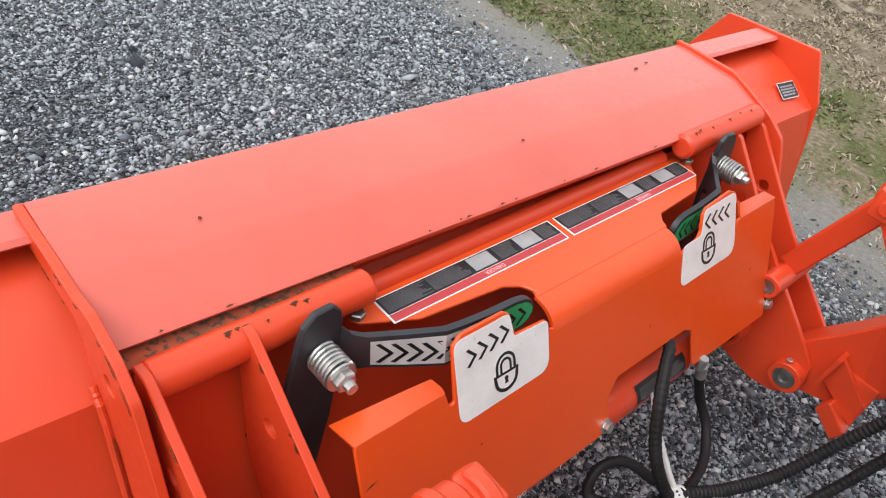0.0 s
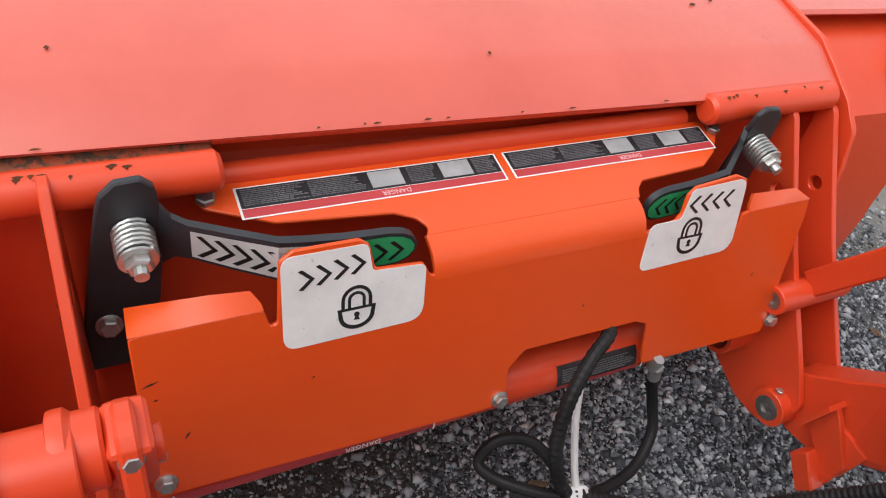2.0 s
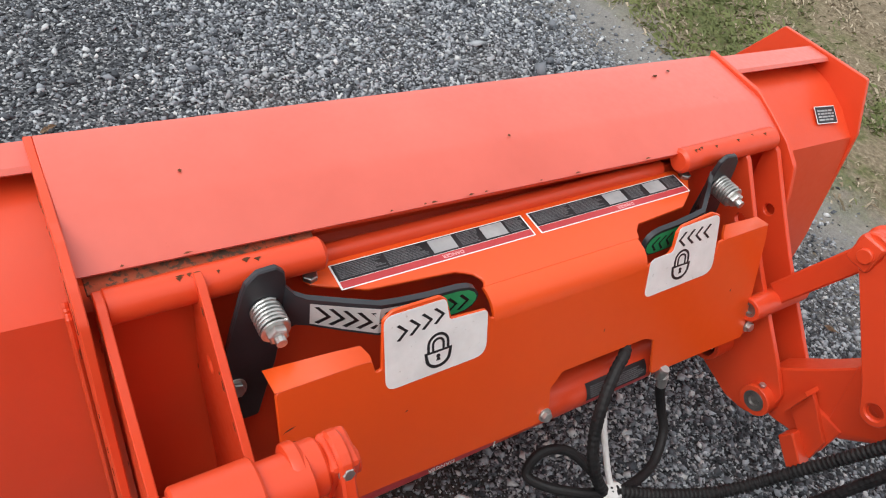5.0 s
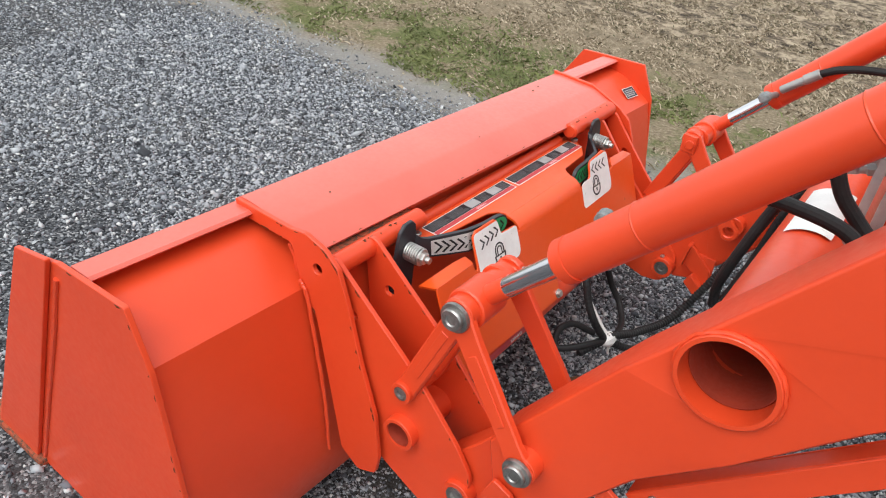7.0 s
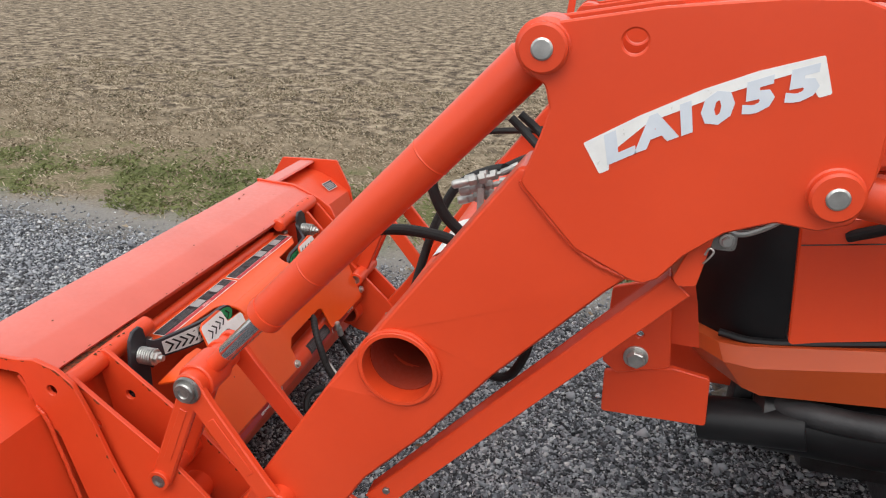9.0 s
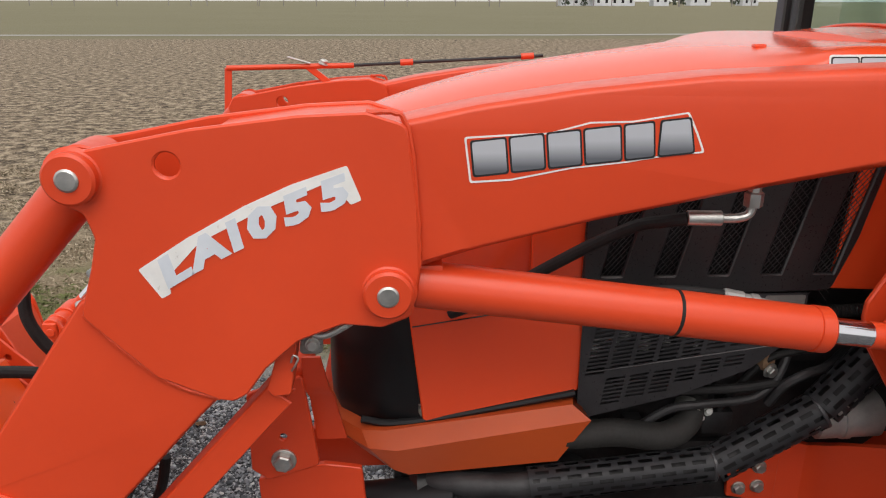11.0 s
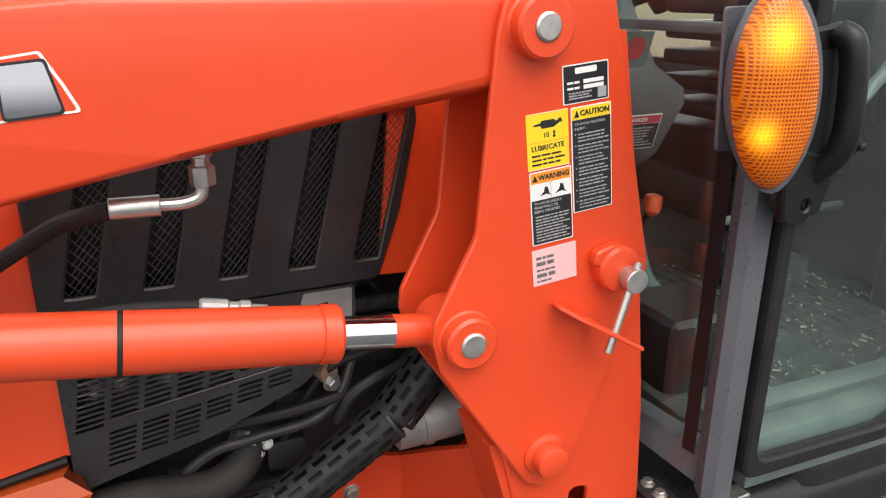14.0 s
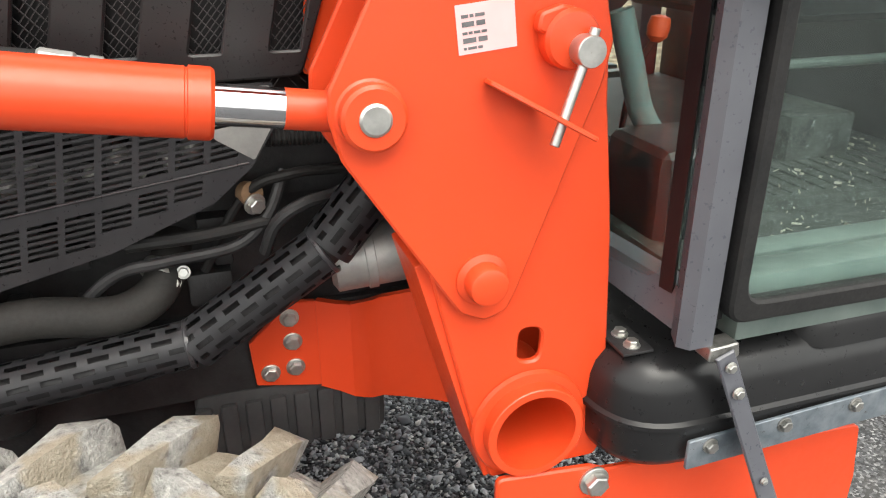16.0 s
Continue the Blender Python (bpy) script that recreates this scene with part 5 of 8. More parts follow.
for s in (-1, 1):
    la = mpart("lower_arm", slab(LOWER, -0.680, -0.572, 0.006, [circle(0.709, 1.000, 0.072, 28)]), ORANGE, boom, s, "", 50)
    mpart("arm_foot", slab(FOOT, -0.650, -0.575, 0.004), ORANGE, boom, s)
    for y in (-0.692, -0.572):
        mpart("elbow_plate", slab(ELBOW, y, y + 0.012, 0.003, [circle(1.066, 1.622, 0.018, 18)]), ORANGE, boom, s)
    mpart("elbow_web", slab([(1.13, 1.668), (1.25, 1.6855), (1.343, 1.6895), (1.392, 1.674), (1.404, 1.560), (1.404, 1.46), (1.30, 1.45), (1.15, 1.50)], -0.681, -0.571, 0.0), ORANGE, boom, s)
    mpart("weld_bead", weld([(1.104, 1.249), (1.060, 1.264), (1.012, 1.291), (0.960, 1.342), (0.914, 1.394)], -0.684), ORANGE, boom, s)
    mpart("weld_bead", weld([(1.345, 1.694), (1.400, 1.680), (1.414, 1.560), (1.417, 1.462)], -0.684), ORANGE, boom, s)
    ua = mpart("upper_arm", slab(UPPER, -0.677, -0.575, 0.009), ORANGE, boom, s, "", 50)
    plane_sides(la)
    plane_sides(ua)
    mpart("tube_collar", pipe((0.709, -0.692, 1.000), (0.709, -0.560, 1.000), 0.0785, 0.0700, 36), ORANGE, boom, s)
    rr = random.Random(5)
    ring = [(0.709 + (0.0795 + rr.uniform(-0.0014, 0.0014)) * math.cos(a), -0.6835 + rr.uniform(-0.001, 0.001), 1.000 + (0.0795 + rr.uniform(-0.0014, 0.0014)) * math.sin(a)) for a in np.linspace(0, 2 * math.pi, 61)]
    mpart("weld_bead", sweep(ring, 0.0042, 8, 1, smooth=False), ORANGE, boom, s)
    boss(s, 1.371, 1.427, -0.712, -0.690, 0.0375, 0.0165, boom)
    boss(s, 0.936, 1.606, -0.712, -0.690, 0.0375, 0.0165, boom)
    boss(s, 0.442, 0.615, -0.692, -0.660, 0.030, 0.016, boom, pin=False)
    if s < 0:
        mpart("arm_stop", flat(bmesh.new(), [fillet([(0.355, 0.395), (0.43, 0.335), (0.415, 0.275), (0.36, 0.25), (0.33, 0.30)], 0.008)], 0.012, frame_of((0, -0.640, 0), (1, 0, 0), (0, 0, 1)), 0.002), ORANGE, boom, s)
    if s < 0:
        mpart("arm_stop_plate", slab(fillet([(0.365, 0.470), (0.388, 0.530), (0.430, 0.515), (0.488, 0.440), (0.474, 0.387), (0.420, 0.400)], 0.008), -0.700, -0.688, 0.002), ORANGE, boom, s)
    if s < 0:
        mpart("arm_stop_lug", block((0.42, -0.700, 0.355), (0.475, -0.655, 0.40), 0.006), ORANGE, boom, s)
    if s < 0:
        mpart("arm_stop_block", block((0.335, -0.655, 0.255), (0.385, -0.60, 0.315), 0.006), ORANGE, boom, s)
    mpart("pipe_clamp", block((0.62, -0.60, 0.86), (0.66, -0.565, 0.90), 0.004), ORANGE, boom, s)
# the far arm's stop: a plate with a folded upper edge and a thick lug
part("arm_stop_plate", side_plate([fillet([(0.316, 0.408), (0.325, 0.480), (0.345, 0.466), (0.410, 0.408), (0.415, 0.345), (0.372, 0.372)], 0.005)], 0.556, 0.012), ORANGE, boom)
part("arm_stop_fold", loft([[(0.312, y, 0.408), (0.322, y, 0.484), (0.331, y, 0.480), (0.321, y, 0.405)] for y in (0.534, 0.600)], closed=True), ORANGE, boom)
part("arm_stop_lug", side_plate([fillet([(0.344, 0.350), (0.361, 0.386), (0.416, 0.340), (0.402, 0.304)], 0.005)], 0.532, 0.034, 0.003), ORANGE, boom)
part("arm_stop_web", block((0.345, 0.566, 0.372), (0.415, 0.580, 0.45), 0.004), ORANGE, boom)
for y in (-0.696, 0.696):
    part("weld_bead", weld([(-0.160, 0.735), (-0.141, 0.710), (-0.126, 0.655), (-0.080, 0.43), (-0.062, 0.27)], y, 0.005), ORANGE, bucket)
part("weld_bead", weld([(-0.42, 0.80), (-0.50, 0.60), (-0.62, 0.33), (-0.745, 0.04)], -1.0815, 0.006), ORANGE, bucket)
xt = part("cross_tube", pipe((0.709, -0.600, 1.000), (0.697, 0.570, 0.968), 0.073, 0.0695, 40), ORANGE, boom)
# The bore's shade is put into this liner's darker orange.
part("tube_bore", pipe((0.709, -0.650, 1.0003), (0.698, 0.50, 0.970), 0.0692, 0.0680, 36), BORE, xt, "inside of the tube, its orange darkened for shade")
# Added unseen disc; keeps light from the far end out of the bore.
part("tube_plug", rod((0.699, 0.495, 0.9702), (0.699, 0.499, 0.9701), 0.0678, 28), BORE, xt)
rows = [[(0.7075 + 0.0738 * math.cos(a), y, 0.996 + 0.0738 * math.sin(a)) for a in np.linspace(1.2, 2.35, 14)] for y in (-0.27, -0.05)]
part("reflective_patch", loft(rows, caps=False), DECALWHITE, xt, "scuffed white reflective patch")
# Level indicator on the far arm.
part("indicator_post", flatbar((0.832, 0.655, 1.500), (0.845, 0.655, 1.640), 0.022, 0.008, (0, 1, 0)), ORANGE, boom)
part("indicator_tube", rod((0.840, 0.655, 1.640), (1.235, 0.655, 1.648), 0.0085, 14, 0.001), ORANGE, boom)
part("indicator_rod", rod((1.235, 0.655, 1.648), (1.83, 0.655, 1.676), 0.005, 10), ENGINE, boom, "dark slide rod")
for x, z in ((1.40, 1.656), (1.78, 1.674)):
    part("rod_guide", rod((x - 0.02, 0.655, z), (x + 0.02, 0.655, z + 0.002), 0.010, 12), ORANGE, boom)
part("rod_bracket", flatbar((1.09, 0.655, 1.645), (1.16, 0.655, 1.590), 0.02, 0.010, (0, 1, 0)), ORANGE, boom)
hexbolt("indicator_nut", (1.14, 0.655, 1.652), (0.3, -0.2, 1), 0.022, boom)
part("wing_clip", bar((1.03, 0.65, 1.675), (1.10, 0.65, 1.655), 0.016, 0.003, (0, 1, 0)), ZINC, boom)

# White model plate on the elbow and the maker's lettering on the arm, the latter as plain silver shapes.
ELF = frame_of((1.008, -0.692, 1.468), (0.317, 0, 0.155), (-0.155, 0, 0.317))
band = patch("model_sticker", [(0.006, -0.054), (0.022, -0.053), (0.030, -0.030), (0.10, -0.004), (0.20, -0.002), (0.30, -0.008), (0.318, -0.036), (0.322, -0.052), (0.339, -0.053), (0.344, 0.001), (0.26, 0.012), (0.185, 0.0145), (0.09, 0.010), (0.0, 0.0)], ELF, DECALWHITE, boom, "torn white model sticker on the elbow plate", 0.0003, 0.0008, 0.003)
for ch, u, wide in (("L", 0.042, 1.55), ("A", 0.100, 1.45), ("1", 0.146, 1.35), ("0", 0.190, 1.50), ("5", 0.246, 1.50), ("5", 0.303, 1.50)):
    lettering(ch, 0.056, ELF @ Matrix.Translation((u, -0.0195 - 0.35 * (u - 0.15) ** 2, 0.0013)) @ pose(0, 0, 0, 0, 0, -40 * (u - 0.15)), PALEBLUE, band, "model_character", squash=wide, shear=0.20, depth=0.0006, bold=0.0034)
KUF = frame_of((1.488, -0.677, 1.624), (0.345, 0, 0.035), (-0.035, 0, 0.345))
logo = patch("maker_sticker", [(0.0, -0.035), (0.06, -0.038), (0.15, -0.030), (0.23, -0.030), (0.30, -0.026), (0.345, -0.028), (0.335, 0.002), (0.322, 0.034), (0.24, 0.030), (0.18, 0.035), (0.12, 0.026), (0.06, 0.030), (-0.002, 0.033)], KUF, DECALWHITE, boom, "chipped sticker with pale rim and plain silver letter shapes", 0.0003, 0.0006, 0.004)
patch("sticker_field", [(0.003, -0.032), (0.06, -0.035), (0.15, -0.0275), (0.23, -0.0275), (0.30, -0.0235), (0.341, -0.0255), (0.332, 0.001), (0.3195, 0.0315), (0.24, 0.0275), (0.18, 0.0325), (0.12, 0.0235), (0.06, 0.0275), (0.001, 0.030)], KUF, ORANGE, logo, "", 0.0006, 0.0005, 0.003)


def bare_letters(m, widths, h, gap, parent, lift, x0=0.006):
    """Plain upright slabs, dark-edged, in place of the maker's name."""
    x = x0
    for i, w in enumerate(widths):
        lean = 0.10 * h
        shape = [(x, -h / 2), (x + w, -h / 2), (x + w - (lean if i == len(widths) - 1 else 0) , h / 2), (x + (lean if i == len(widths) - 1 else 0), h / 2)]
        patch("letter_edge", shape, m, DECALBLACK, parent, "", lift, 0.0004, 0.005)
        q = 0.0028
        inner = [(a + (q if a < x + w / 2 else -q), b + (q if b < 0 else -q)) for a, b in shape]
        patch("letter_face", inner, m, SILVER, parent, "", lift + 0.0005, 0.0004, 0.004)
        x += w + gap


bare_letters(KUF, (0.053, 0.052, 0.051, 0.056, 0.046, 0.056), 0.054, 0.0022, logo, 0.0013, 0.0055)


# ---- cylinders and links ----
def cylinder(s, name, label, a, b, y, r, rod_r, split, eye_r, group):
    """A hydraulic ram: barrel from a, rod out to b; split is the fraction where the barrel ends."""
    t = thing(name, label, "cylinder", group=group)
    A, B = Vector((a[0], y, a[1])), Vector((b[0], y, b[1]))
    d = (B - A).normalized()
    L = (B - A).length
    q = split * L
    mpart("barrel", lathe(bmesh.new(), [(r * 0.7, 0.025), (r, 0.045), (r, q - 0.030), (r - 0.0012, q - 0.029), (r - 0.0012, q - 0.027), (r + 0.0012, q - 0.026), (r + 0.0012, q - 0.004), (r - 0.002, q), (rod_r + 0.003, q)], A, d, 36), ORANGE, t, s)
    mpart("base_eye", lathe(bmesh.new(), [(eye_r - 0.003, 0), (eye_r, 0.003), (eye_r, 0.077), (eye_r - 0.003, 0.08)], A + Vector((0, -0.04, 0)), (0, 1, 0), 28), ORANGE, t, s)
    mpart("rod", rod(A + d * (q - 0.01), B - d * 0.085, rod_r, 24), CHROME, t, s, "polished chrome rod")
    mpart("rod_neck", rod(B - d * 0.086, B - d * 0.02, rod_r + 0.0005, 24), ORANGE, t, s)
    mpart("rod_eye", lathe(bmesh.new(), [(eye_r - 0.003, 0), (eye_r, 0.003), (eye_r, 0.077), (eye_r - 0.003, 0.08)], B + Vector((0, -0.04, 0)), (0, 1, 0), 28), ORANGE, t, s)
    return t, A, d, L


for s in (-1, 1):
    t, A, d, L = cylinder(s, "lift_cylinder", "orange lift cylinder with a short chrome rod", (1.371, 1.424), (2.249, 1.302), -0.635, 0.0380, 0.0225, 0.820, 0.040, "loader cylinders")
    mpart("end_block", block((1.395, -0.655, 1.392), (1.455, -0.595, 1.455), 0.006), ORANGE, t, s)
    mpart("strap", pipe(A + d * 0.462, A + d * 0.470, 0.0386, 0.0372, 36), RUBBER, t, s, "black cable tie")
    t, A, d, L = cylinder(s, "bucket_cylinder", "orange tilt cylinder with a chrome rod", (0.936, 1.605), (0.248, 0.862), -0.625, 0.0400, 0.0200, 0.780, 0.042, "loader cylinders")
    for k in (0.35, 0.78):
        mpart("barrel_seam", lathe(bmesh.new(), [(0.0400, 0), (0.0410, 0.002), (0.0400, 0.004)], A + d * (L * 0.78 * k), d, 36, cap=False), ORANGE, t, s)

    mpart("port_tube", rod((0.418, -0.590, 1.052), (0.408, -0.522, 1.062), 0.0095, 16), ALU, t, s, "plated hose fitting")
    mpart("port_nut", lathe(bmesh.new(), [(0.011, 0), (0.0165, 0.003), (0.0150, 0.008), (0.0172, 0.014), (0.0155, 0.020), (0.0165, 0.025), (0.012, 0.030), (0.006, 0.031)], (0.408, -0.520, 1.062), (-0.10, 1, 0.10), 13), WRAP, t, s, "port wrapped in crumpled pale plastic", 40)

    link = thing("tilt_linkage", "orange forged tilt links with greased pins", "linkage", group="tilt linkages")
    for y, yb, tk, ext in ((-0.692, -0.716, 0.018, 0.034), (-0.512, -0.512, 0.016, 0.040)):
        pts_a, pts_b = Vector((0.248, y, 0.862)), Vector((0.442, yb, 0.615))
        dd = (pts_b - pts_a).normalized()
        m = frame_of(pts_a, dd, Vector((0, -1, 0)).cross(dd))
        LL = (pts_b - pts_a).length
        w = 0.026
        out = [(-ext * math.cos(a), 0.034 * math.sin(a)) for a in np.linspace(-1.2, 1.2, 9)] + [(0.05, w), (LL - 0.05, w * 0.9)] + [(LL + 0.032 * math.cos(a), 0.032 * math.sin(a)) for a in np.linspace(1.2, -1.2, 9)] + [(LL - 0.05, -w * 0.9), (0.05, -w)]
        mpart("outer_link", flat(bmesh.new(), [fillet(out, 0.006, 2), circle(0, 0, 0.017, 16), circle(LL, 0, 0.017, 16)], tk, m, 0.003), ORANGE, link, s)
        if y < -0.6:
            cast = flat(bmesh.new(), [fillet([(0.08, -0.010), (LL - 0.09, -0.010), (LL - 0.09, 0.010), (0.08, 0.010)], 0.004, 2)], 0.003, m @ Matrix.Translation((0, 0, 0.0025)), 0.001)
            mpart("cast_rib", cast, ORANGE, link, s)
    for y in (-0.672, -0.590):
        aa, bb = Vector((0.251, y, 0.870)), Vector((0.132, y, 0.578))
        mpart("inner_link", flatbar(aa, bb, 0.050, 0.018, (0, 1, 0), c=0.004), ORANGE, link, s)
        if y < -0.6:
            mpart("cast_rib", flatbar(aa.lerp(bb, 0.25) + Vector((0, -0.0095, 0)), aa.lerp(bb, 0.75) + Vector((0, -0.0095, 0)), 0.018, 0.003, (0, 1, 0), c=0.001), ORANGE, link, s)
    for x, z, out in ((0.248, 0.862, -0.712), (0.442, 0.615, -0.736)):
        mpart("link_pin", lathe(bmesh.new(), [(0.010, 0.003), (0.012, 0.0), (0.021, 0.0), (0.0235, 0.003), (0.0235, 0.010), (0.030, 0.0105), (0.031, 0.014), (0.031, 0.018), (0.018, 0.02)], (x, out, z), (0, 1, 0), 26), GREASED, link, s, "greased steel pin with washers")
        mpart("pin_boss", pipe((x, out + 0.024, z), (x, -0.537, z), 0.034, 0.018), ORANGE, link, s)
    mpart("link_head", block((0.216, -0.520, 0.826), (0.265, -0.486, 0.889), 0.009, 3), ORANGE, link, s)
    mpart("link_collar", lathe(bmesh.new(), [(0.028, 0), (0.034, 0.002), (0.035, 0.005), (0.035, 0.013), (0.032, 0.016), (0.0305, 0.018), (0.0305, 0.034), (0.028, 0.037), (0.015, 0.037)], (0.240, -0.556, 0.863), (0, 1, 0), 32), ORANGE, link, s)
    mpart("pin_stub", rod((0.245, -0.492, 0.857), (0.245, -0.480, 0.857), 0.0150, 24, 0.0015), ORANGE, link, s)
    if s < 0:
        hexbolt("link_clamp_bolt", (0.2645, -0.504, 0.880), (0.90, 0.10, 0.45), 0.0125, link)
        hexbolt("link_nut", (0.248, -0.484, 0.838), (0.55, 0.1, -0.80), 0.0095, link, None, False, 0.004)
    for x, z in ((0.134, 0.584),):
        mpart("link_pin", lathe(bmesh.new(), [(0.009, 0.004), (0.010, 0.0), (0.0165, 0.0), (0.017, 0.01), (0.024, 0.012), (0.025, 0.016)], (x, -0.690, z), (0, 1, 0), 22), GREASED, link, s, "greased steel pin")

stand = thing("parking_stand", "orange folded parking stand under the boom", "stand")
SA, SB = Vector((0.640, -0.640, 0.618)), Vector((1.188, -0.640, 1.228))
sd = (SB - SA).normalized()
up_s = Vector((-sd.z, 0, sd.x))
for y in (0.0, 0.044):
    part("channel_side", flatbar(SA + Vector((0, y, 0)), SB + Vector((0, y, 0)), 0.048, 0.006, (0, 1, 0)), ORANGE, stand)
part("channel_web", flatbar(SA + up_s * 0.021 + Vector((0, 0.022, 0)), SB + up_s * 0.021 + Vector((0, 0.022, 0)), 0.038, 0.006, up_s), ORANGE, stand)
part("stand_foot", side_plate([fillet([(0.560, 0.626), (0.590, 0.649), (0.674, 0.609), (0.680, 0.569), (0.634, 0.569)], [0.01, 0.01, 0.01, 0.012, 0.02])], -0.668, 0.010), ORANGE, stand)
part("stand_ear", side_plate([fillet([(1.172, 1.250), (1.180, 1.236), (1.210, 1.240), (1.224, 1.330), (1.196, 1.330), (1.186, 1.293)], 0.006)], -0.662, 0.050), ORANGE, stand)
part("stand_link", flat(bmesh.new(), [fillet([(1.222, 1.300), (1.262, 1.300), (1.262, 1.345), (1.232, 1.352)], 0.010)], 0.006, frame_of((0, -0.640, 0), (1, 0, 0), (0, 0, 1)), 0.001), GREASED, stand, "grey steel link")
hexbolt("stand_bolt", (1.246, -0.645, 1.320), (0, -1, 0), 0.016, stand)
part("release_rod", sweep([(1.240, -0.640, 1.350), (1.252, -0.645, 1.336), (1.276, -0.645, 1.338), (1.317, -0.640, 1.362), (1.36, -0.62, 1.40)], 0.006, 10, 6), ALU, stand, "bent grey rod")
hexbolt("stand_bolt", (0.622, -0.668, 0.606), (0, -1, 0), 0.017, stand, GREASED)
hexbolt("stand_bolt", (0.670, -0.640, 0.662), (0, -1, 0), 0.015, stand, GREASED)
part("lynch_pin", sweep([(1.214, -0.665, 1.284), (1.222, -0.670, 1.298), (1.226, -0.670, 1.308), (1.219, -0.670, 1.313), (1.214, -0.668, 1.300)], 0.0018, 8, 6), ZINC, stand, "bright wire clip")

FAR_ARM = False

# ---- masts ----
DIAMOND = fillet([(2.285, 1.700), (2.295, 1.740), (2.335, 1.764), (2.430, 1.764), (2.448, 1.745), (2.538, 1.375), (2.528, 1.330), (2.430, 1.078), (2.416, 1.048), (2.386, 1.036), (2.352, 1.052), (2.215, 1.262), (2.203, 1.310), (2.205, 1.340), (2.262, 1.450)], [0.02, 0.03, 0.03, 0.012, 0.012, 0.02, 0.03, 0.02, 0.02, 0.02, 0.02, 0.025, 0.025, 0.02, 0.05])
POST = fillet([(2.440, 1.400), (2.540, 1.385), (2.546, 1.300), (2.562, 1.176), (2.568, 1.115), (2.588, 0.800), (2.575, 0.765), (2.405, 0.765), (2.368, 0.900), (2.316, 1.115), (2.334, 1.135), (2.40, 1.15)], 0.012, 3)
DECF = frame_of((2.374, -0.690, 1.659), (math.cos(radians(6)), 0, math.sin(radians(6))), (-math.sin(radians(6)), 0, math.cos(radians(6))))


def put_decals(mast):
    m = DECF
    # serial plate: the maker's mark is a plain bar, the numbers are bars
    blk = patch("serial_plate", rect(0, -0.049, 0.068, 0), m, DECALWHITE, mast, "black serial plate with white print", 0.0003, 0.0006, 0.002)
    patch("field", rect(0.0015, -0.0475, 0.0665, -0.0015), m, DECALBLACK, blk, "", 0.0010, 0.0003, 0.001)
    patch("maker_bar", rect(0.018, -0.012, 0.050, -0.0045), m, DECALWHITE, blk, "", 0.0014, 0.0003, 0.002)
    for y in (-0.0205, -0.0275):
        patch("number_field", rect(0.030, y - 0.0045, 0.060, y + 0.0005), m, DECALWHITE, blk, "", 0.0014, 0.0003, 0)
        text_bars("small_print", 0.006, y - 0.0045, 0.026, y + 0.0005, 1, m, DECALWHITE, blk, 0.0014, 3)
    text_bars("small_print", 0.008, -0.044, 0.042, -0.034, 3, m, DECALGREY, blk, 0.0014, 4)
    patch("print_square", rect(0.051, -0.0455, 0.064, -0.0325), m, DECALGREY, blk, "", 0.0014, 0.0003, 0)
    o = m.inverted() @ Vector((2.325, -0.690, 1.601))
    my = m @ Matrix.Translation((o.x, o.y, 0))
    yel = patch("grease_label", rect(0, -0.072, 0.061, 0), my, DECALYEL, mast, "yellow lubrication label", 0.0003, 0.0008, 0.002)
    for a, b, t in ((0.0, -0.0006, 0), (-0.0714, -0.072, 0)):
        patch("rim", rect(0, b, 0.061, a), my, DECALWHITE, yel, "", 0.0012, 0.0003, 0)
    patch("grease_gun_print", [(0.010, -0.014), (0.020, -0.013), (0.022, -0.010), (0.040, -0.010), (0.043, -0.013), (0.050, -0.009), (0.053, -0.016), (0.049, -0.015), (0.043, -0.018), (0.040, -0.020), (0.022, -0.020), (0.020, -0.016), (0.010, -0.016)], my, DECALBLACK, yel, "", 0.0012, 0.0003, 0.001)
    patch("dividing_line", rect(0.001, -0.0372, 0.060, -0.0365), my, DECALORG, yel, "", 0.0012, 0.0003, 0)
    lettering("10", 0.0095, my @ Matrix.Translation((0.028, -0.0290, 0.0014)), DECALBLACK, yel)
    patch("hour_glass_print", [(0.0375, -0.033), (0.042, -0.033), (0.0405, -0.029), (0.042, -0.025), (0.0375, -0.025), (0.039, -0.029)], my, DECALBLACK, yel, "", 0.0012, 0.0003, 0)
    lettering("LUBRICATE", 0.0095, my @ Matrix.Translation((0.030, -0.0445, 0.0014)), DECALBLACK, yel, bold=0.0001)
    text_bars("small_print", 0.006, -0.068, 0.056, -0.051, 3, my, DECALBLACK, yel, 0.0012, 5, 0.6)
    o = m.inverted() @ Vector((2.390, -0.690, 1.607))
    mc = m @ Matrix.Translation((o.x, o.y, 0))
    cau = patch("caution_label", rect(0, -0.141, 0.061, 0), mc, DECALWHITE, mast, "black caution label with yellow heading", 0.0003, 0.0006, 0.002)
    patch("heading", rect(0.0015, -0.0165, 0.0595, -0.0015), mc, DECALYEL, cau, "", 0.0010, 0.0003, 0.001)
    patch("field", rect(0.0015, -0.1395, 0.0595, -0.0168), mc, DECALBLACK, cau, "", 0.0010, 0.0003, 0.001)
    patch("warning_triangle", [(0.0045, -0.0135), (0.0125, -0.0135), (0.0085, -0.0045)], mc, DECALBLACK, cau, "", 0.0014, 0.0003, 0)
    lettering("CAUTION", 0.0098, mc @ Matrix.Translation((0.0355, -0.0090, 0.0016)), DECALBLACK, cau, bold=0.0003)
    lettering("TO AVOID PERSONAL", 0.0048, mc @ Matrix.Translation((0.0045, -0.0225, 0.0016)), DECALGREY, cau, align="LEFT")
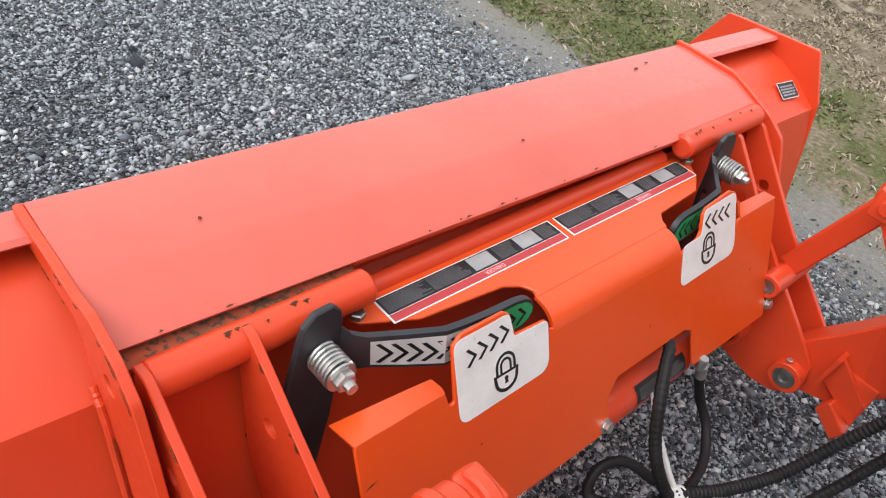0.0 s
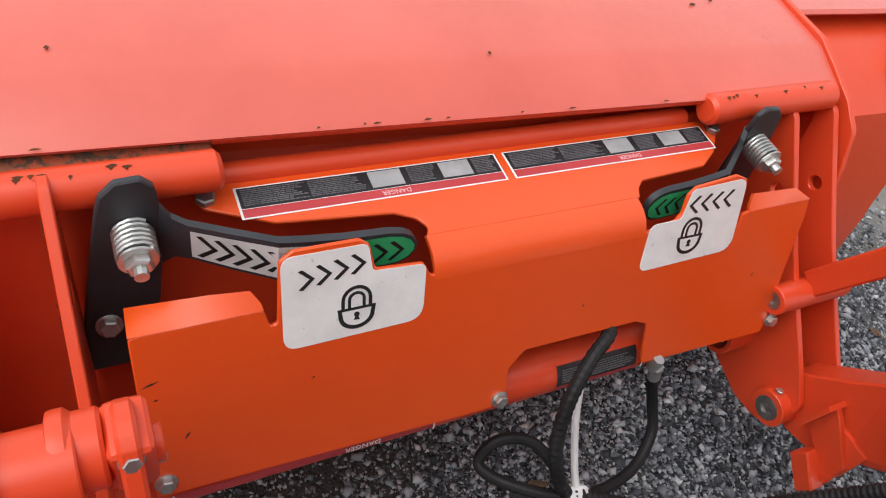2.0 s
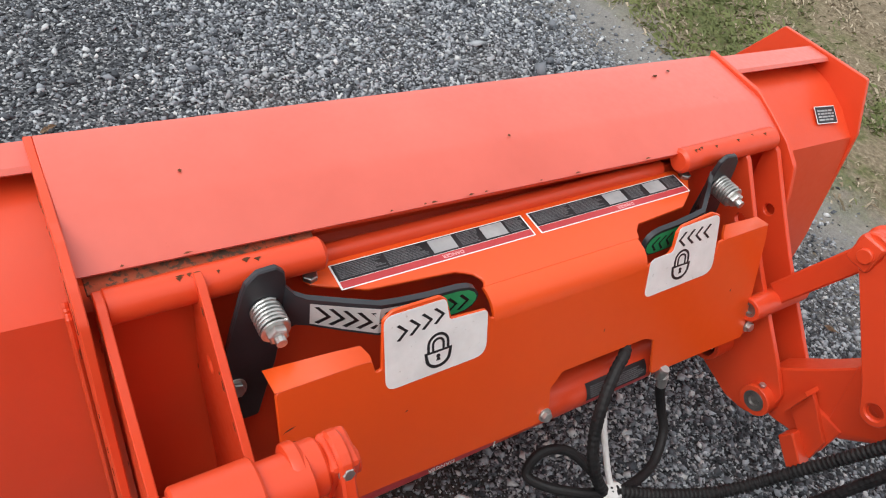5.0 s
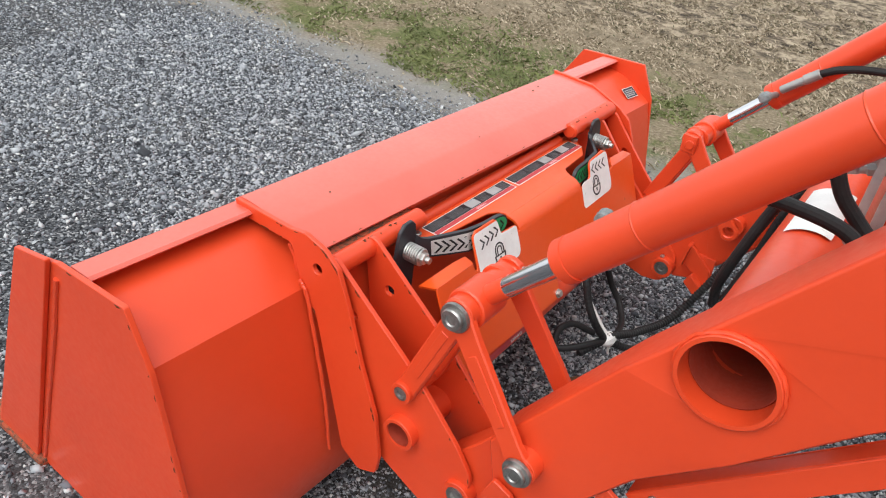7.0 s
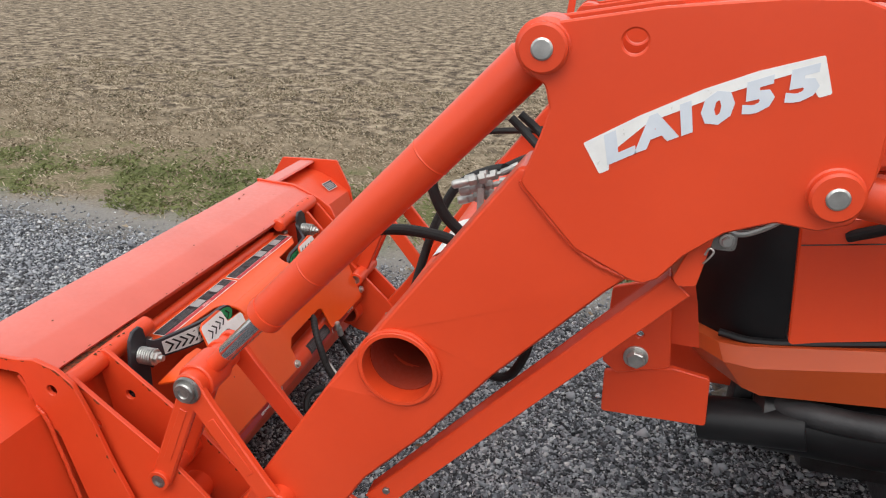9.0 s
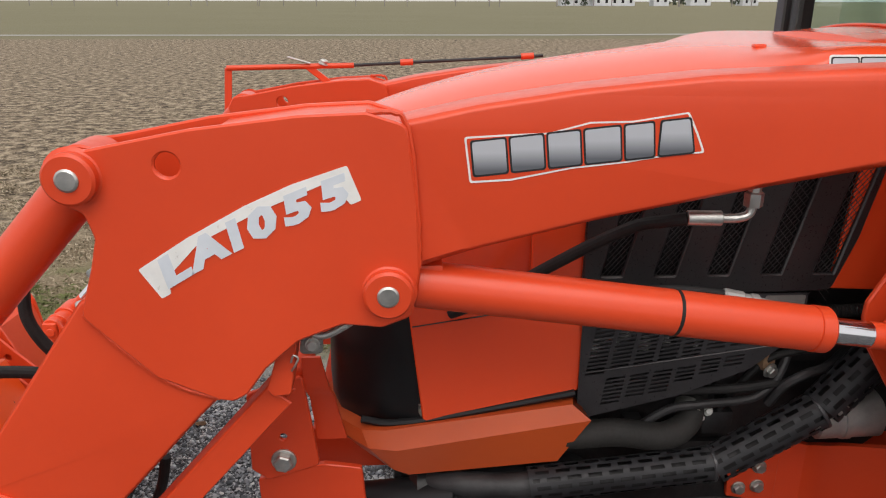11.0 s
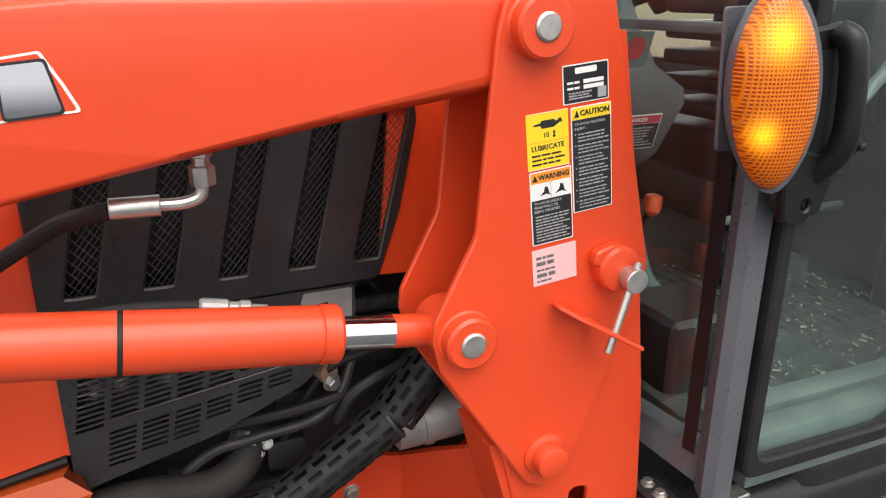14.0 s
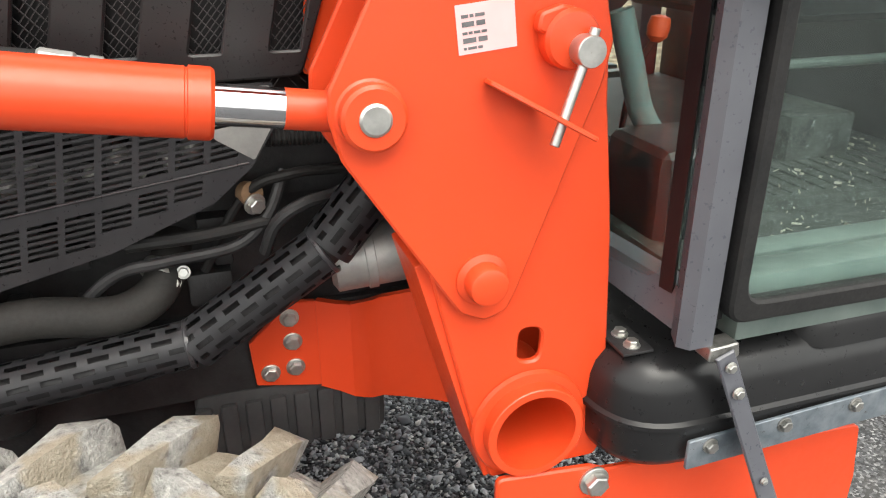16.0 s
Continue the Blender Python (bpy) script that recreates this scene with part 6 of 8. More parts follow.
    lettering("INJURY :", 0.0048, mc @ Matrix.Translation((0.0045, -0.0285, 0.0016)), DECALGREY, cau, align="LEFT")
    for k in range(7):
        text_bars("small_print", 0.0095, -0.0335 - (k + 1) * 0.0150 + 0.0015, 0.056, -0.0335 - k * 0.0150, 3, mc, DECALGREY, cau, 0.0014, 20 + k, 0.62)
        patch("item_mark", rect(0.005, -0.0365 - k * 0.0150, 0.0065, -0.0345 - k * 0.0150), mc, DECALGREY, cau, "", 0.0014, 0.0003, 0)
    o = m.inverted() @ Vector((2.334, -0.690, 1.527))
    mw = m @ Matrix.Translation((o.x, o.y, 0))
    war = patch("warning_label", rect(0, -0.100, 0.062, 0), mw, DECALWHITE, mast, "black warning label with orange heading and pictures", 0.0003, 0.0006, 0.002)
    patch("heading", rect(0.0015, -0.0155, 0.0605, -0.0015), mw, DECALORG, war, "", 0.0010, 0.0003, 0.001)
    patch("field", rect(0.0015, -0.0985, 0.0605, -0.038), mw, DECALBLACK, war, "", 0.0010, 0.0003, 0.001)
    patch("warning_triangle", [(0.0035, -0.0125), (0.0115, -0.0125), (0.0075, -0.0040)], mw, DECALBLACK, war, "", 0.0014, 0.0003, 0)
    lettering("WARNING", 0.0095, mw @ Matrix.Translation((0.0355, -0.0085, 0.0016)), DECALBLACK, war, bold=0.0003)
    for px in (0.022, 0.045):
        patch("picture", [(px - 0.008, -0.033), (px - 0.002, -0.028), (px, -0.021), (px + 0.004, -0.022), (px + 0.006, -0.030), (px + 0.009, -0.034), (px + 0.002, -0.031)], mw, DECALBLACK, war, "", 0.0010, 0.0003, 0)
    patch("picture_divider", rect(0.0305, -0.0375, 0.0311, -0.0160), mw, DECALGREY, war, "", 0.0010, 0.0003, 0)
    for k, w in enumerate(("TO AVOID INJURY", "FROM FALLS OR", "BEING CRUSHED:")):
        lettering(w, 0.0050, mw @ Matrix.Translation((0.0045, -0.0425 - k * 0.0055, 0.0016)), DECALGREY, war, align="LEFT")
    text_bars("small_print", 0.006, -0.096, 0.057, -0.0585, 9, mw, DECALGREY, war, 0.0014, 31, 0.6)
    o = m.inverted() @ Vector((2.343, -0.690, 1.421))
    mp = m @ Matrix.Translation((o.x, o.y, 0))
    pnk = patch("serial_sticker", rect(0, -0.052, 0.068, 0), mp, DECALPINK, mast, "faded pink serial sticker", 0.0003, 0.0006, 0.001)
    for y0, y1, n in ((-0.015, -0.010, 1), (-0.0245, -0.017, 1), (-0.032, -0.028, 1), (-0.0415, -0.034, 1), (-0.048, -0.044, 1)):
        text_bars("small_print", 0.006, y0, 0.034, y1, n, mp, DECALDIM, pnk, 0.0010, int(-y0 * 5000), 0.3)


for s in (-1, 1):
    mast = thing("loader_mast", "orange loader mast of welded plates with warning labels" if s < 0 else "orange loader mast of welded plates", "mast", group="loader masts")
    for y in (-0.690, -0.562):
        mpart("mast_plate", slab(DIAMOND, y, y + 0.012, 0.003), ORANGE, mast, s)
    mpart("mast_web", slab(fillet([(2.46, 1.70), (2.475, 1.70), (2.535, 1.37), (2.52, 1.36)], 0.003), -0.680, -0.550, 0.001), ORANGE, mast, s)
    mpart("post_plate", slab(POST, -0.6745, -0.6625, 0.003, [fillet([(2.440, 0.955), (2.474, 0.950), (2.476, 1.002), (2.442, 1.007)], 0.015, 4), circle(2.461, 0.852, 0.064, 28)]), ORANGE, mast, s)
    mpart("post_plate", slab(POST, -0.560, -0.548, 0.003, [circle(2.461, 0.852, 0.064, 28)]), ORANGE, mast, s)
    mpart("post_front_web", slab(fillet([(2.300, 1.115), (2.316, 1.118), (2.416, 0.770), (2.398, 0.765)], 0.003), -0.668, -0.552, 0.001), ORANGE, mast, s)
    mpart("cross_tube", pipe((2.461, -0.705, 0.852), (2.461, -0.30, 0.852), 0.072, 0.060, 40), ORANGE, mast, s)
    mpart("weld_ring", lathe(bmesh.new(), [(0.072, 0), (0.084, 0.002), (0.087, 0.008)], (2.461, -0.684, 0.852), (0, 1, 0), 40, cap=False), ORANGE, mast, s)
    boss(s, 2.337, 1.707, -0.716, -0.688, 0.0385, 0.0175, mast)
    boss(s, 2.249, 1.312, -0.714, -0.688, 0.0365, 0.0180, mast)
    mpart("low_boss", lathe(bmesh.new(), [(0.020, -0.002), (0.024, 0.0), (0.026, 0.004), (0.026, 0.022), (0.034, 0.026), (0.034, 0.034)], (2.380, -0.720, 1.098), (0, 1, 0), 26), ORANGE, mast, s)
    mpart("lock_pin_boss", lathe(bmesh.new(), [(0.020, 0), (0.030, 0.002), (0.0335, 0.007), (0.0335, 0.030), (0.038, 0.034)], (2.474, -0.716, 1.383), (0, 1, 0), 26), ORANGE, mast, s)
    mpart("boss_ear", slab(fillet([(2.432, 1.392), (2.436, 1.412), (2.462, 1.420), (2.49, 1.415), (2.47, 1.385)], 0.008), -0.708, -0.690, 0.003), ORANGE, mast, s)
    mpart("lock_pin", lathe(bmesh.new(), [(0.0165, 0), (0.0175, 0.0015), (0.0175, 0.04)], (2.484, -0.738, 1.373), (0, 1, 0.0), 26), ZINC, mast, s, "bright steel lock pin")
    mpart("lock_handle", rod((2.484, -0.727, 1.373), (2.446, -0.735, 1.272), 0.0058, 14, 0.001), ZINC, mast, s, "bright steel cross handle")
    mpart("handle_tip", rod((2.488, -0.727, 1.385), (2.4915, -0.727, 1.397), 0.0058, 14, 0.001), ZINC, mast, s)
    hm = frame_of((2.376, -0.690, 1.340), (0.134, 0, -0.075), (0, -1, 0))
    mpart("handle_bracket", flat(bmesh.new(), [fillet([(0.0, 0.0), (0.0, 0.022), (0.03, 0.048), (0.122, 0.078), (0.124, 0.062), (0.085, 0.028), (0.075, 0.0)], 0.007), circle(0.044, 0.028, 0.010, 14, 1.5)], 0.006, hm, 0.0015), ORANGE, mast, s)
    if s > 0:
        mast.location.z = -0.06
    if s < 0:
        put_decals(mast)
    # base: side plate bolted to the engine frame, and the long plate towards the rear
    mpart("frame_plate", slab(fillet([(2.100, 0.868), (2.176, 0.935), (2.215, 0.930), (2.215, 0.765), (2.105, 0.786)], 0.006), -0.362, -0.350, 0.002), ORANGE, mast, s)
    rows = []
    for x, y, z0, z1 in ((2.213, -0.361, 0.763, 0.930), (2.245, -0.3615, 0.746, 0.920), (2.270, -0.364, 0.731, 0.915), (2.286, -0.376, 0.733, 0.922), (2.297, -0.396, 0.744, 0.934), (2.31, -0.42, 0.762, 0.950), (2.34, -0.47, 0.785, 0.978), (2.37, -0.52, 0.806, 1.005), (2.39, -0.55, 0.815, 1.02)):
        rows.append([(x, y, z0), (x, y, z1), (x + 0.006, y + 0.012, z1), (x + 0.006, y + 0.012, z0)])
    mpart("frame_plate", loft(rows, closed=True), ORANGE, mast, s)
    mpart("base_plate", slab(fillet([(2.402, 0.40), (2.405, 0.783), (2.555, 0.768), (2.575, 0.758), (3.060, 0.722), (3.072, 0.715), (3.090, 0.607), (3.090, 0.50), (2.80, 0.40)], 0.012), -0.702, -0.690, 0.003), ORANGE, mast, s)
    for x, z in ((2.169, 0.907), (2.171, 0.862), (2.130, 0.808), (2.172, 0.812)):
        b = hexbolt("frame_bolt", (x, s * 0.362, z), (0, s, 0), 0.0215, mast)
    hexbolt("base_bolt", (2.560, s * 0.702, 0.742), (0, s, 0), 0.032, mast)

# ---- tractor ----
tractor = thing("tractor", "orange cab tractor with black side grilles and dark engine bay", "tractor")


def section(x, zt, w, drop):
    nose = ((0, 0), (0.40, -0.015), (0.66, -0.040), (0.81, -0.062), (0.90, -0.080), (0.955, -0.105), (0.985, -0.135), (1.0, -0.175))
    rear = ((0, 0), (0.40, 0.003), (0.66, 0.005), (0.83, 0.006), (0.90, 0.003), (0.935, -0.009), (0.968, -0.056), (1.0, -0.105))
    k = min(1.0, max(0.0, (x - 1.92) / 0.32))
    k = k * k * (3 - 2 * k)
    sweep_in = 0.13 * min(1.0, max(0.0, (x - 2.30) / 0.32))
    half = []
    for (a, b), (c, d) in zip((*nose, (1.0, -drop)), (*rear, (1.0, -drop))):
        f = a + (c - a) * k
        half.append((x - sweep_in * f ** 3, -w * f, zt + b + (d - b) * k))
    return half[::-1] + [(x, -y, z) for _, y, z in half[1:]]


HX = [(1.228, 1.46, 0.20), (1.236, 1.525, 0.25), (1.262, 1.578, 0.30), (1.31, 1.612, 0.335), (1.40, 1.644, 0.365), (1.48, 1.666, 0.380), (1.57, 1.688, 0.392), (1.72, 1.716, 0.401), (1.86, 1.735, 0.407), (2.02, 1.751, 0.412), (2.25, 1.757, 0.416), (2.42, 1.757, 0.420), (2.62, 1.754, 0.422)]
HX = [tuple(p) for p in curve_points(HX, 5)]
for x in (1.722, 1.728, 2.255, 2.261):
    HX.append((x, float(np.interp(x, [p[0] for p in HX[:61]], [p[1] for p in HX[:61]])), float(np.interp(x, [p[0] for p in HX[:61]], [p[2] for p in HX[:61]]))))
HX.sort()
hood = part("hood", loft([section(x, z, w, 0.36 if x < 1.725 else 0.165 if x < 2.258 else 0.445) for x, z, w in HX], caps=False), HOOD, tractor, "glossy orange hood", 40)
part("hood_edge", sweep([(x, y, z - 0.003) for x, y, z in section(2.62, 1.754, 0.422, 0.30)], 0.006, 8, 3), HOOD, tractor)
part("hood_vent", loft([[(x, y, 1.745 + h * max(0, 1 - (y / 0.28) ** 2) ** 0.5) for y in np.linspace(-0.28, 0.28, 13)] for x, h in ((2.33, 0.008), (2.345, 0.028), (2.40, 0.036), (2.48, 0.041), (2.50, 0.038), (2.56, 0.012))], caps=False), HOOD, tractor)
part("vent_rim", sweep([(2.475, y, 1.748 + 0.041 * max(0, 1 - (y / 0.28) ** 2) ** 0.5) for y in np.linspace(-0.27, 0.27, 12)], 0.004, 8, 3), HOOD, tractor)
part("hood_marker", block((2.115, -0.19, 1.748), (2.140, -0.17, 1.757), 0.004), HOOD, tractor)
HKF = frame_of((2.158, -0.4125, 1.680), (0.31, -0.003, 0.001), (0.0, 0.294, 1.0))
hl = patch("maker_sticker", rect(-0.001, -0.002, 0.312, 0.072), HKF, DECALWHITE, hood, "sticker with plain silver letter shapes", 0.002, 0.0006, 0.006)
bare_letters(HKF @ Matrix.Translation((0, 0.035, 0)), (0.052, 0.050, 0.049, 0.053, 0.042, 0.054), 0.066, 0.0015, hl, 0.0030, 0.002)
for s in (-1, 1):
    mpart("lower_side_panel", slab(fillet([(1.396, 1.300), (1.425, 1.032), (1.738, 1.098), (1.742, 1.50), (1.632, 1.50), (1.632, 1.322)], [0.0, 0.012, 0.008, 0.0, 0.0, 0.004]), -0.424, -0.405, 0.003), HOOD, tractor, s)
    mpart("panel_seam", bar((1.405, -0.4255, 1.245), (1.60, -0.4255, 1.275), 0.003, 0.002, (0, 1, 0)), DECALBLACK, tractor, s)
    # black nose corner with the headlamp
    rows = []
    for x, y in ((1.222, -0.10), (1.226, -0.22), (1.250, -0.30), (1.300, -0.360), (1.36, -0.395), (1.420, -0.412)):
        k = (x - 1.222) / 0.2
        rows.append([(x + 0.02 * k, y, 0.955 + 0.055 * k), (x - 0.004, y - 0.003, 1.05), (x, y, 1.26), (x + 0.02, y + 0.01, 1.33)])
    mpart("nose_grille", loft(rows, caps=False), BLACK, tractor, s)
    rows = []
    for x, y in ((1.232, -0.20), (1.258, -0.283), (1.300, -0.335), (1.35, -0.372)):
        rows.append([(x - 0.012, y - 0.014, 1.33), (x - 0.016, y - 0.018, 1.37), (x - 0.006, y - 0.006, 1.43)])
    mpart("headlamp", loft(rows, caps=False), ALU, tractor, s, "pale headlamp lens")
    rows = []
    for a, b, c in (((1.205, -0.20, 0.992), (1.202, -0.21, 0.972), (1.222, -0.20, 0.935)), ((1.240, -0.335, 1.000), (1.238, -0.345, 0.976), (1.285, -0.34, 0.928)), ((1.300, -0.412, 1.012), (1.314, -0.428, 0.978), (1.362, -0.412, 0.915)), ((1.345, -0.430, 1.020), (1.372, -0.450, 0.985), (1.395, -0.430, 0.914)), ((1.722, -0.446, 1.080), (1.758, -0.462, 1.052), (1.700, -0.440, 0.945))):
        back = [(p[0] + 0.01, p[1] + 0.035, p[2]) for p in (c, a)]
        rows.append([a, b, c, *back])
    mpart("bumper_guard", loft(rows, closed=True), GUARD, tractor, s, "tan-orange front side guard", 25)
    # Black strip stands for the shade in the gap above the guard.
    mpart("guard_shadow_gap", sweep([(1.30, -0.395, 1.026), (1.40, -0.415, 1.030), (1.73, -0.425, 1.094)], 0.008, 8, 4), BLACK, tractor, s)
    # side grille: black panel with slanted openings and expanded mesh behind
    x0, z0, z1, sl = 1.735, 1.335, 1.615, 0.24
    holes = []
    for i in range(5):
        hx = 1.762 + i * 0.1025
        holes.append(fillet([(hx, z0 + 0.012), (hx + 0.040, z0 + 0.012), (hx + 0.040 + sl * 0.235, z0 + 0.247), (hx + sl * 0.235, z0 + 0.247)], 0.004, 2))
    GP = fillet([(1.728, 1.305), (2.212, 1.312), (2.250, 1.42), (2.280, 1.56), (2.276, 1.605), (2.18, 1.630), (1.730, 1.620)], [0.006, 0.02, 0.05, 0.03, 0.02, 0.03, 0.006], 4)
    grille = mpart("side_grille", slab(GP, -0.438, -0.426, 0.003, holes), GRILLE, tractor, s)
    for i in range(5):
        bm = bmesh.new()
        hx = 1.762 + i * 0.1025
        for k in range(20):
            z = z0 + 0.002 + k * 0.0148 - 0.02
            for up in (1, -1):
                xa, xb = hx - 0.004 + sl * (z - z0), hx + 0.046 + sl * (z - z0)
                za, zb = z - up * 0.030, z + up * 0.030
                bar((xa, -0.4255, za), (xb, -0.4255, zb), 0.0020, 0.0012, (0, 1, 0), bm=bm, c=0)
        mpart("grille_mesh", bm, MESHGREY, grille, s)
    # Added black sheet stands for the dark bay behind the openings.
    mpart("grille_backing", slab([(1.73, 1.31), (2.23, 1.31), (2.26, 1.62), (1.73, 1.62)], -0.392, -0.388, 0.0), BLACK, grille, s)
    # slotted lower shield
    holes = []
    for i in range(9):
        for k in range(32):
            hx, hz = 1.748 + i * 0.0470 + k * 0.0015 - 0.018, 1.036 + k * 0.0090 + i * 0.0069
            top, mid = 1.288, 1.141 + 0.20 * (hx - 1.807)
            low = float(np.interp(hx + 0.040, (1.789, 1.936, 2.078, 2.129), (1.056, 1.093, 1.151, 1.196)))
            if hz < low + 0.004 or hz > top - 0.006 or mid - 0.013 < hz < mid + 0.004 or not 1.742 < hx < 2.122:
                continue
            holes.append([(hx, hz), (hx + 0.038, hz + 0.0056), (hx + 0.0386, hz + 0.0104), (hx + 0.0006, hz + 0.0048)])
    mpart("slotted_shield", slab(fillet([(1.735, 1.036), (1.789, 1.050), (1.936, 1.086), (2.078, 1.143), (2.134, 1.190), (2.170, 1.245), (2.174, 1.264), (2.172, 1.306), (1.735, 1.306)], 0.004), -0.432, -0.4295, 0.0, holes), SLOTTED, tractor, s)
    # Pale metal overlay stands for the sky's glint on the shield corner.
    corner = fillet([(2.078, 1.262), (2.088, 1.234), (2.138, 1.200), (2.166, 1.246), (2.168, 1.302), (2.090, 1.302)], 0.004)
    inside = [h for h in holes if h[0][0] > 2.086 and h[1][0] < 2.160 and h[0][1] > 1.236 and h[2][1] < 1.296]
    mpart("shield_corner", slab(corner, -0.4335, -0.4322, 0.0, inside), ALU, tractor, s, "pale metal overlay for the sky's glint on the shield corner")
    mpart("shield_crease", bar((1.74, -0.4335, 1.142), (2.13, -0.4335, 1.197), 0.004, 0.003, (0, 1, 0)), SLOTTED, tractor, s)
    mpart("rear_hood_panel", slab(fillet([(2.215, 1.312), (2.500, 1.298), (2.50, 1.60), (2.24, 1.60)], 0.006), -0.4255, -0.415, 0.002), HOOD, tractor, s)


def perforated(p0, p1, r, n=18, rows=14, seed=0):
    """A heat sleeve with staggered slots cut through."""
    bm = bmesh.new()
    a, b = Vector(p0), Vector(p1)
    d = (b - a).normalized()
    u = d.orthogonal().normalized()
    v = d.cross(u)
    L = (b - a).length
    nn, mm = n * 4, rows * 6
    grid = [[bm.verts.new(a + d * (L * j / mm) + (u * math.cos(2 * math.pi * i / nn) + v * math.sin(2 * math.pi * i / nn)) * r) for i in range(nn)] for j in range(mm + 1)]
    for j in range(mm):
        for i in range(nn):
            if i % 4 in (1, 2) and 1 <= j < mm - 1 and (j + (3 if (i // 4) % 2 else 0)) % 6 > 1:
                continue
            k = (i + 1) % nn
            bm.faces.new((grid[j][i], grid[j][k], grid[j + 1][k], grid[j + 1][i]))
    bmesh.ops.solidify(bm, geom=bm.faces[:], thickness=0.0015)
    return bm


SL = [((1.640, -0.452, 0.898), (2.018, -0.452, 0.938), 0.036, 9), ((2.022, -0.452, 0.935), (2.222, -0.455, 1.062), 0.039, 6), ((2.226, -0.455, 1.066), (2.36, -0.44, 1.21), 0.041, 5)]
pipe_t = part("exhaust_pipe", sweep([(1.42, -0.36, 0.86), (1.48, -0.42, 0.885), (1.64, -0.452, 0.898), (2.018, -0.452, 0.938), (2.222, -0.455, 1.062), (2.36, -0.44, 1.21), (2.40, -0.43, 1.30)], 0.027, 14, 8), ENGINE, tractor, "dark exhaust pipe inside slotted sleeves")
for a, b, r, k in SL:
    part("heat_sleeve", perforated(a, b, r, 14, k), SHIELD, pipe_t)
    dv = (Vector(b) - Vector(a)).normalized()
    part("sleeve_collar", pipe(Vector(b) - dv * 0.006, Vector(b) + dv * 0.002, r + 0.0012, r - 0.003), SLOTTED, pipe_t)
part("intake_can", lathe(bmesh.new(), [(0.036, 0), (0.050, 0.008), (0.050, 0.055), (0.053, 0.056), (0.053, 0.070), (0.050, 0.071), (0.050, 0.13), (0.036, 0.14)], (2.235, -0.405, 1.018), (1, -0.1, 0.10), 28), ALU, tractor, "pale cast metal canister")
part("radiator_hose", sweep([(1.50, -0.40, 1.02), (1.70, -0.42, 0.995), (1.82, -0.425, 1.000), (1.92, -0.42, 0.985), (1.975, -0.40, 1.000), (2.000, -0.37, 1.035), (2.01, -0.33, 1.06)], 0.029, 16, 8), DUSTYRUB, tractor, "dusty bent rubber hose")
part("hose_clamp", pipe((1.985, -0.385, 1.018), (1.995, -0.370, 1.030), 0.032, 0.028), ZINC, tractor)
for pts, r, mat in (([(1.86, -0.40, 0.985), (1.93, -0.415, 1.045), (2.00, -0.42, 1.058), (2.10, -0.42, 1.070), (2.15, -0.41, 1.110), (2.18, -0.39, 1.17)], 0.009, ENGINE), ([(1.95, -0.41, 1.085), (2.06, -0.415, 1.090), (2.14, -0.415, 1.100), (2.17, -0.40, 1.095)], 0.010, RUBBER), ([(2.14, -0.41, 1.05), (2.16, -0.425, 1.10), (2.20, -0.425, 1.125), (2.26, -0.40, 1.13), (2.32, -0.36, 1.15)], 0.010, ENGINE), ([(2.05, -0.38, 1.02), (2.12, -0.40, 1.14), (2.19, -0.40, 1.165), (2.27, -0.38, 1.16)], 0.008, RUBBER), ([(1.80, -0.40, 1.06), (1.86, -0.41, 1.10), (1.95, -0.40, 1.13), (2.02, -0.38, 1.20)], 0.007, RUBBER)):
    part("engine_line", sweep(pts, r, 10, 8), mat, tractor)
for z, r in ((1.265, 0.012), (1.232, 0.014)):
    part("loom_conduit", sweep([(2.12, -0.405, z - 0.005), (2.25, -0.41, z - 0.008), (2.38, -0.40, z - 0.004), (2.50, -0.38, z)], r, 10, 8, wave=(0.006, 0.0018)), RUBBER, tractor, "ribbed black wiring conduit")
part("engine_block", block((1.50, -0.33, 0.86), (2.50, 0.33, 1.30), 0.03), ENGINE, tractor)
part("cylinder_head", block((1.60, -0.37, 1.12), (2.42, 0.2, 1.22), 0.02), ENGINE, tractor)
rr = random.Random(4)
for i in range(16):
    x, z = rr.uniform(1.70, 2.38), rr.uniform(0.93, 1.24)
    w, h = rr.uniform(0.02, 0.07), rr.uniform(0.02, 0.06)
    part("engine_fitting", block((x, -0.335 - rr.uniform(0.02, 0.06), z), (x + w, -0.30, z + h), 0.006), ENGINE, tractor)
rr = random.Random(12)
for i in range(9):
    x, z = 1.775 + i * 0.036 + rr.uniform(-0.008, 0.008), 1.165 + 0.018 * (i % 3) + rr.uniform(-0.012, 0.012)
    part("cast_lobe", loft([[(x + r * math.cos(a) * k, -0.372 - d, z + r * math.sin(a)) for a in np.linspace(0, 2 * math.pi, 9)[:-1]] for r, d, k in ((0.020, -0.03, 1.0), (0.019, 0.0, 0.9), (0.013, 0.014, 0.7), (0.004, 0.020, 0.6))], closed=True), ALU, tractor, "", 50)
part("oil_filter", lathe(bmesh.new(), [(0.03, 0), (0.038, 0.01), (0.038, 0.09), (0.034, 0.10)], (1.74, -0.38, 0.80), (0, 0, 1), 24), ENGINE, tractor)
part("brown_connector", lathe(bmesh.new(), [(0.012, 0), (0.018, 0.006), (0.018, 0.025)], (2.120, -0.385, 1.138), (0.5, -1, 0.2), 16), LEAF, tractor, "rust-brown sender on the engine")
hexbolt("sender_terminal", (2.132, -0.41, 1.128), (0.4, -1, -0.2), 0.022, tractor)
for x, z in ((2.005, 1.015), (2.02, 1.03)):
    hexbolt("hose_bolt", (x, -0.40, z), (0, -1, 0.3), 0.014, tractor)
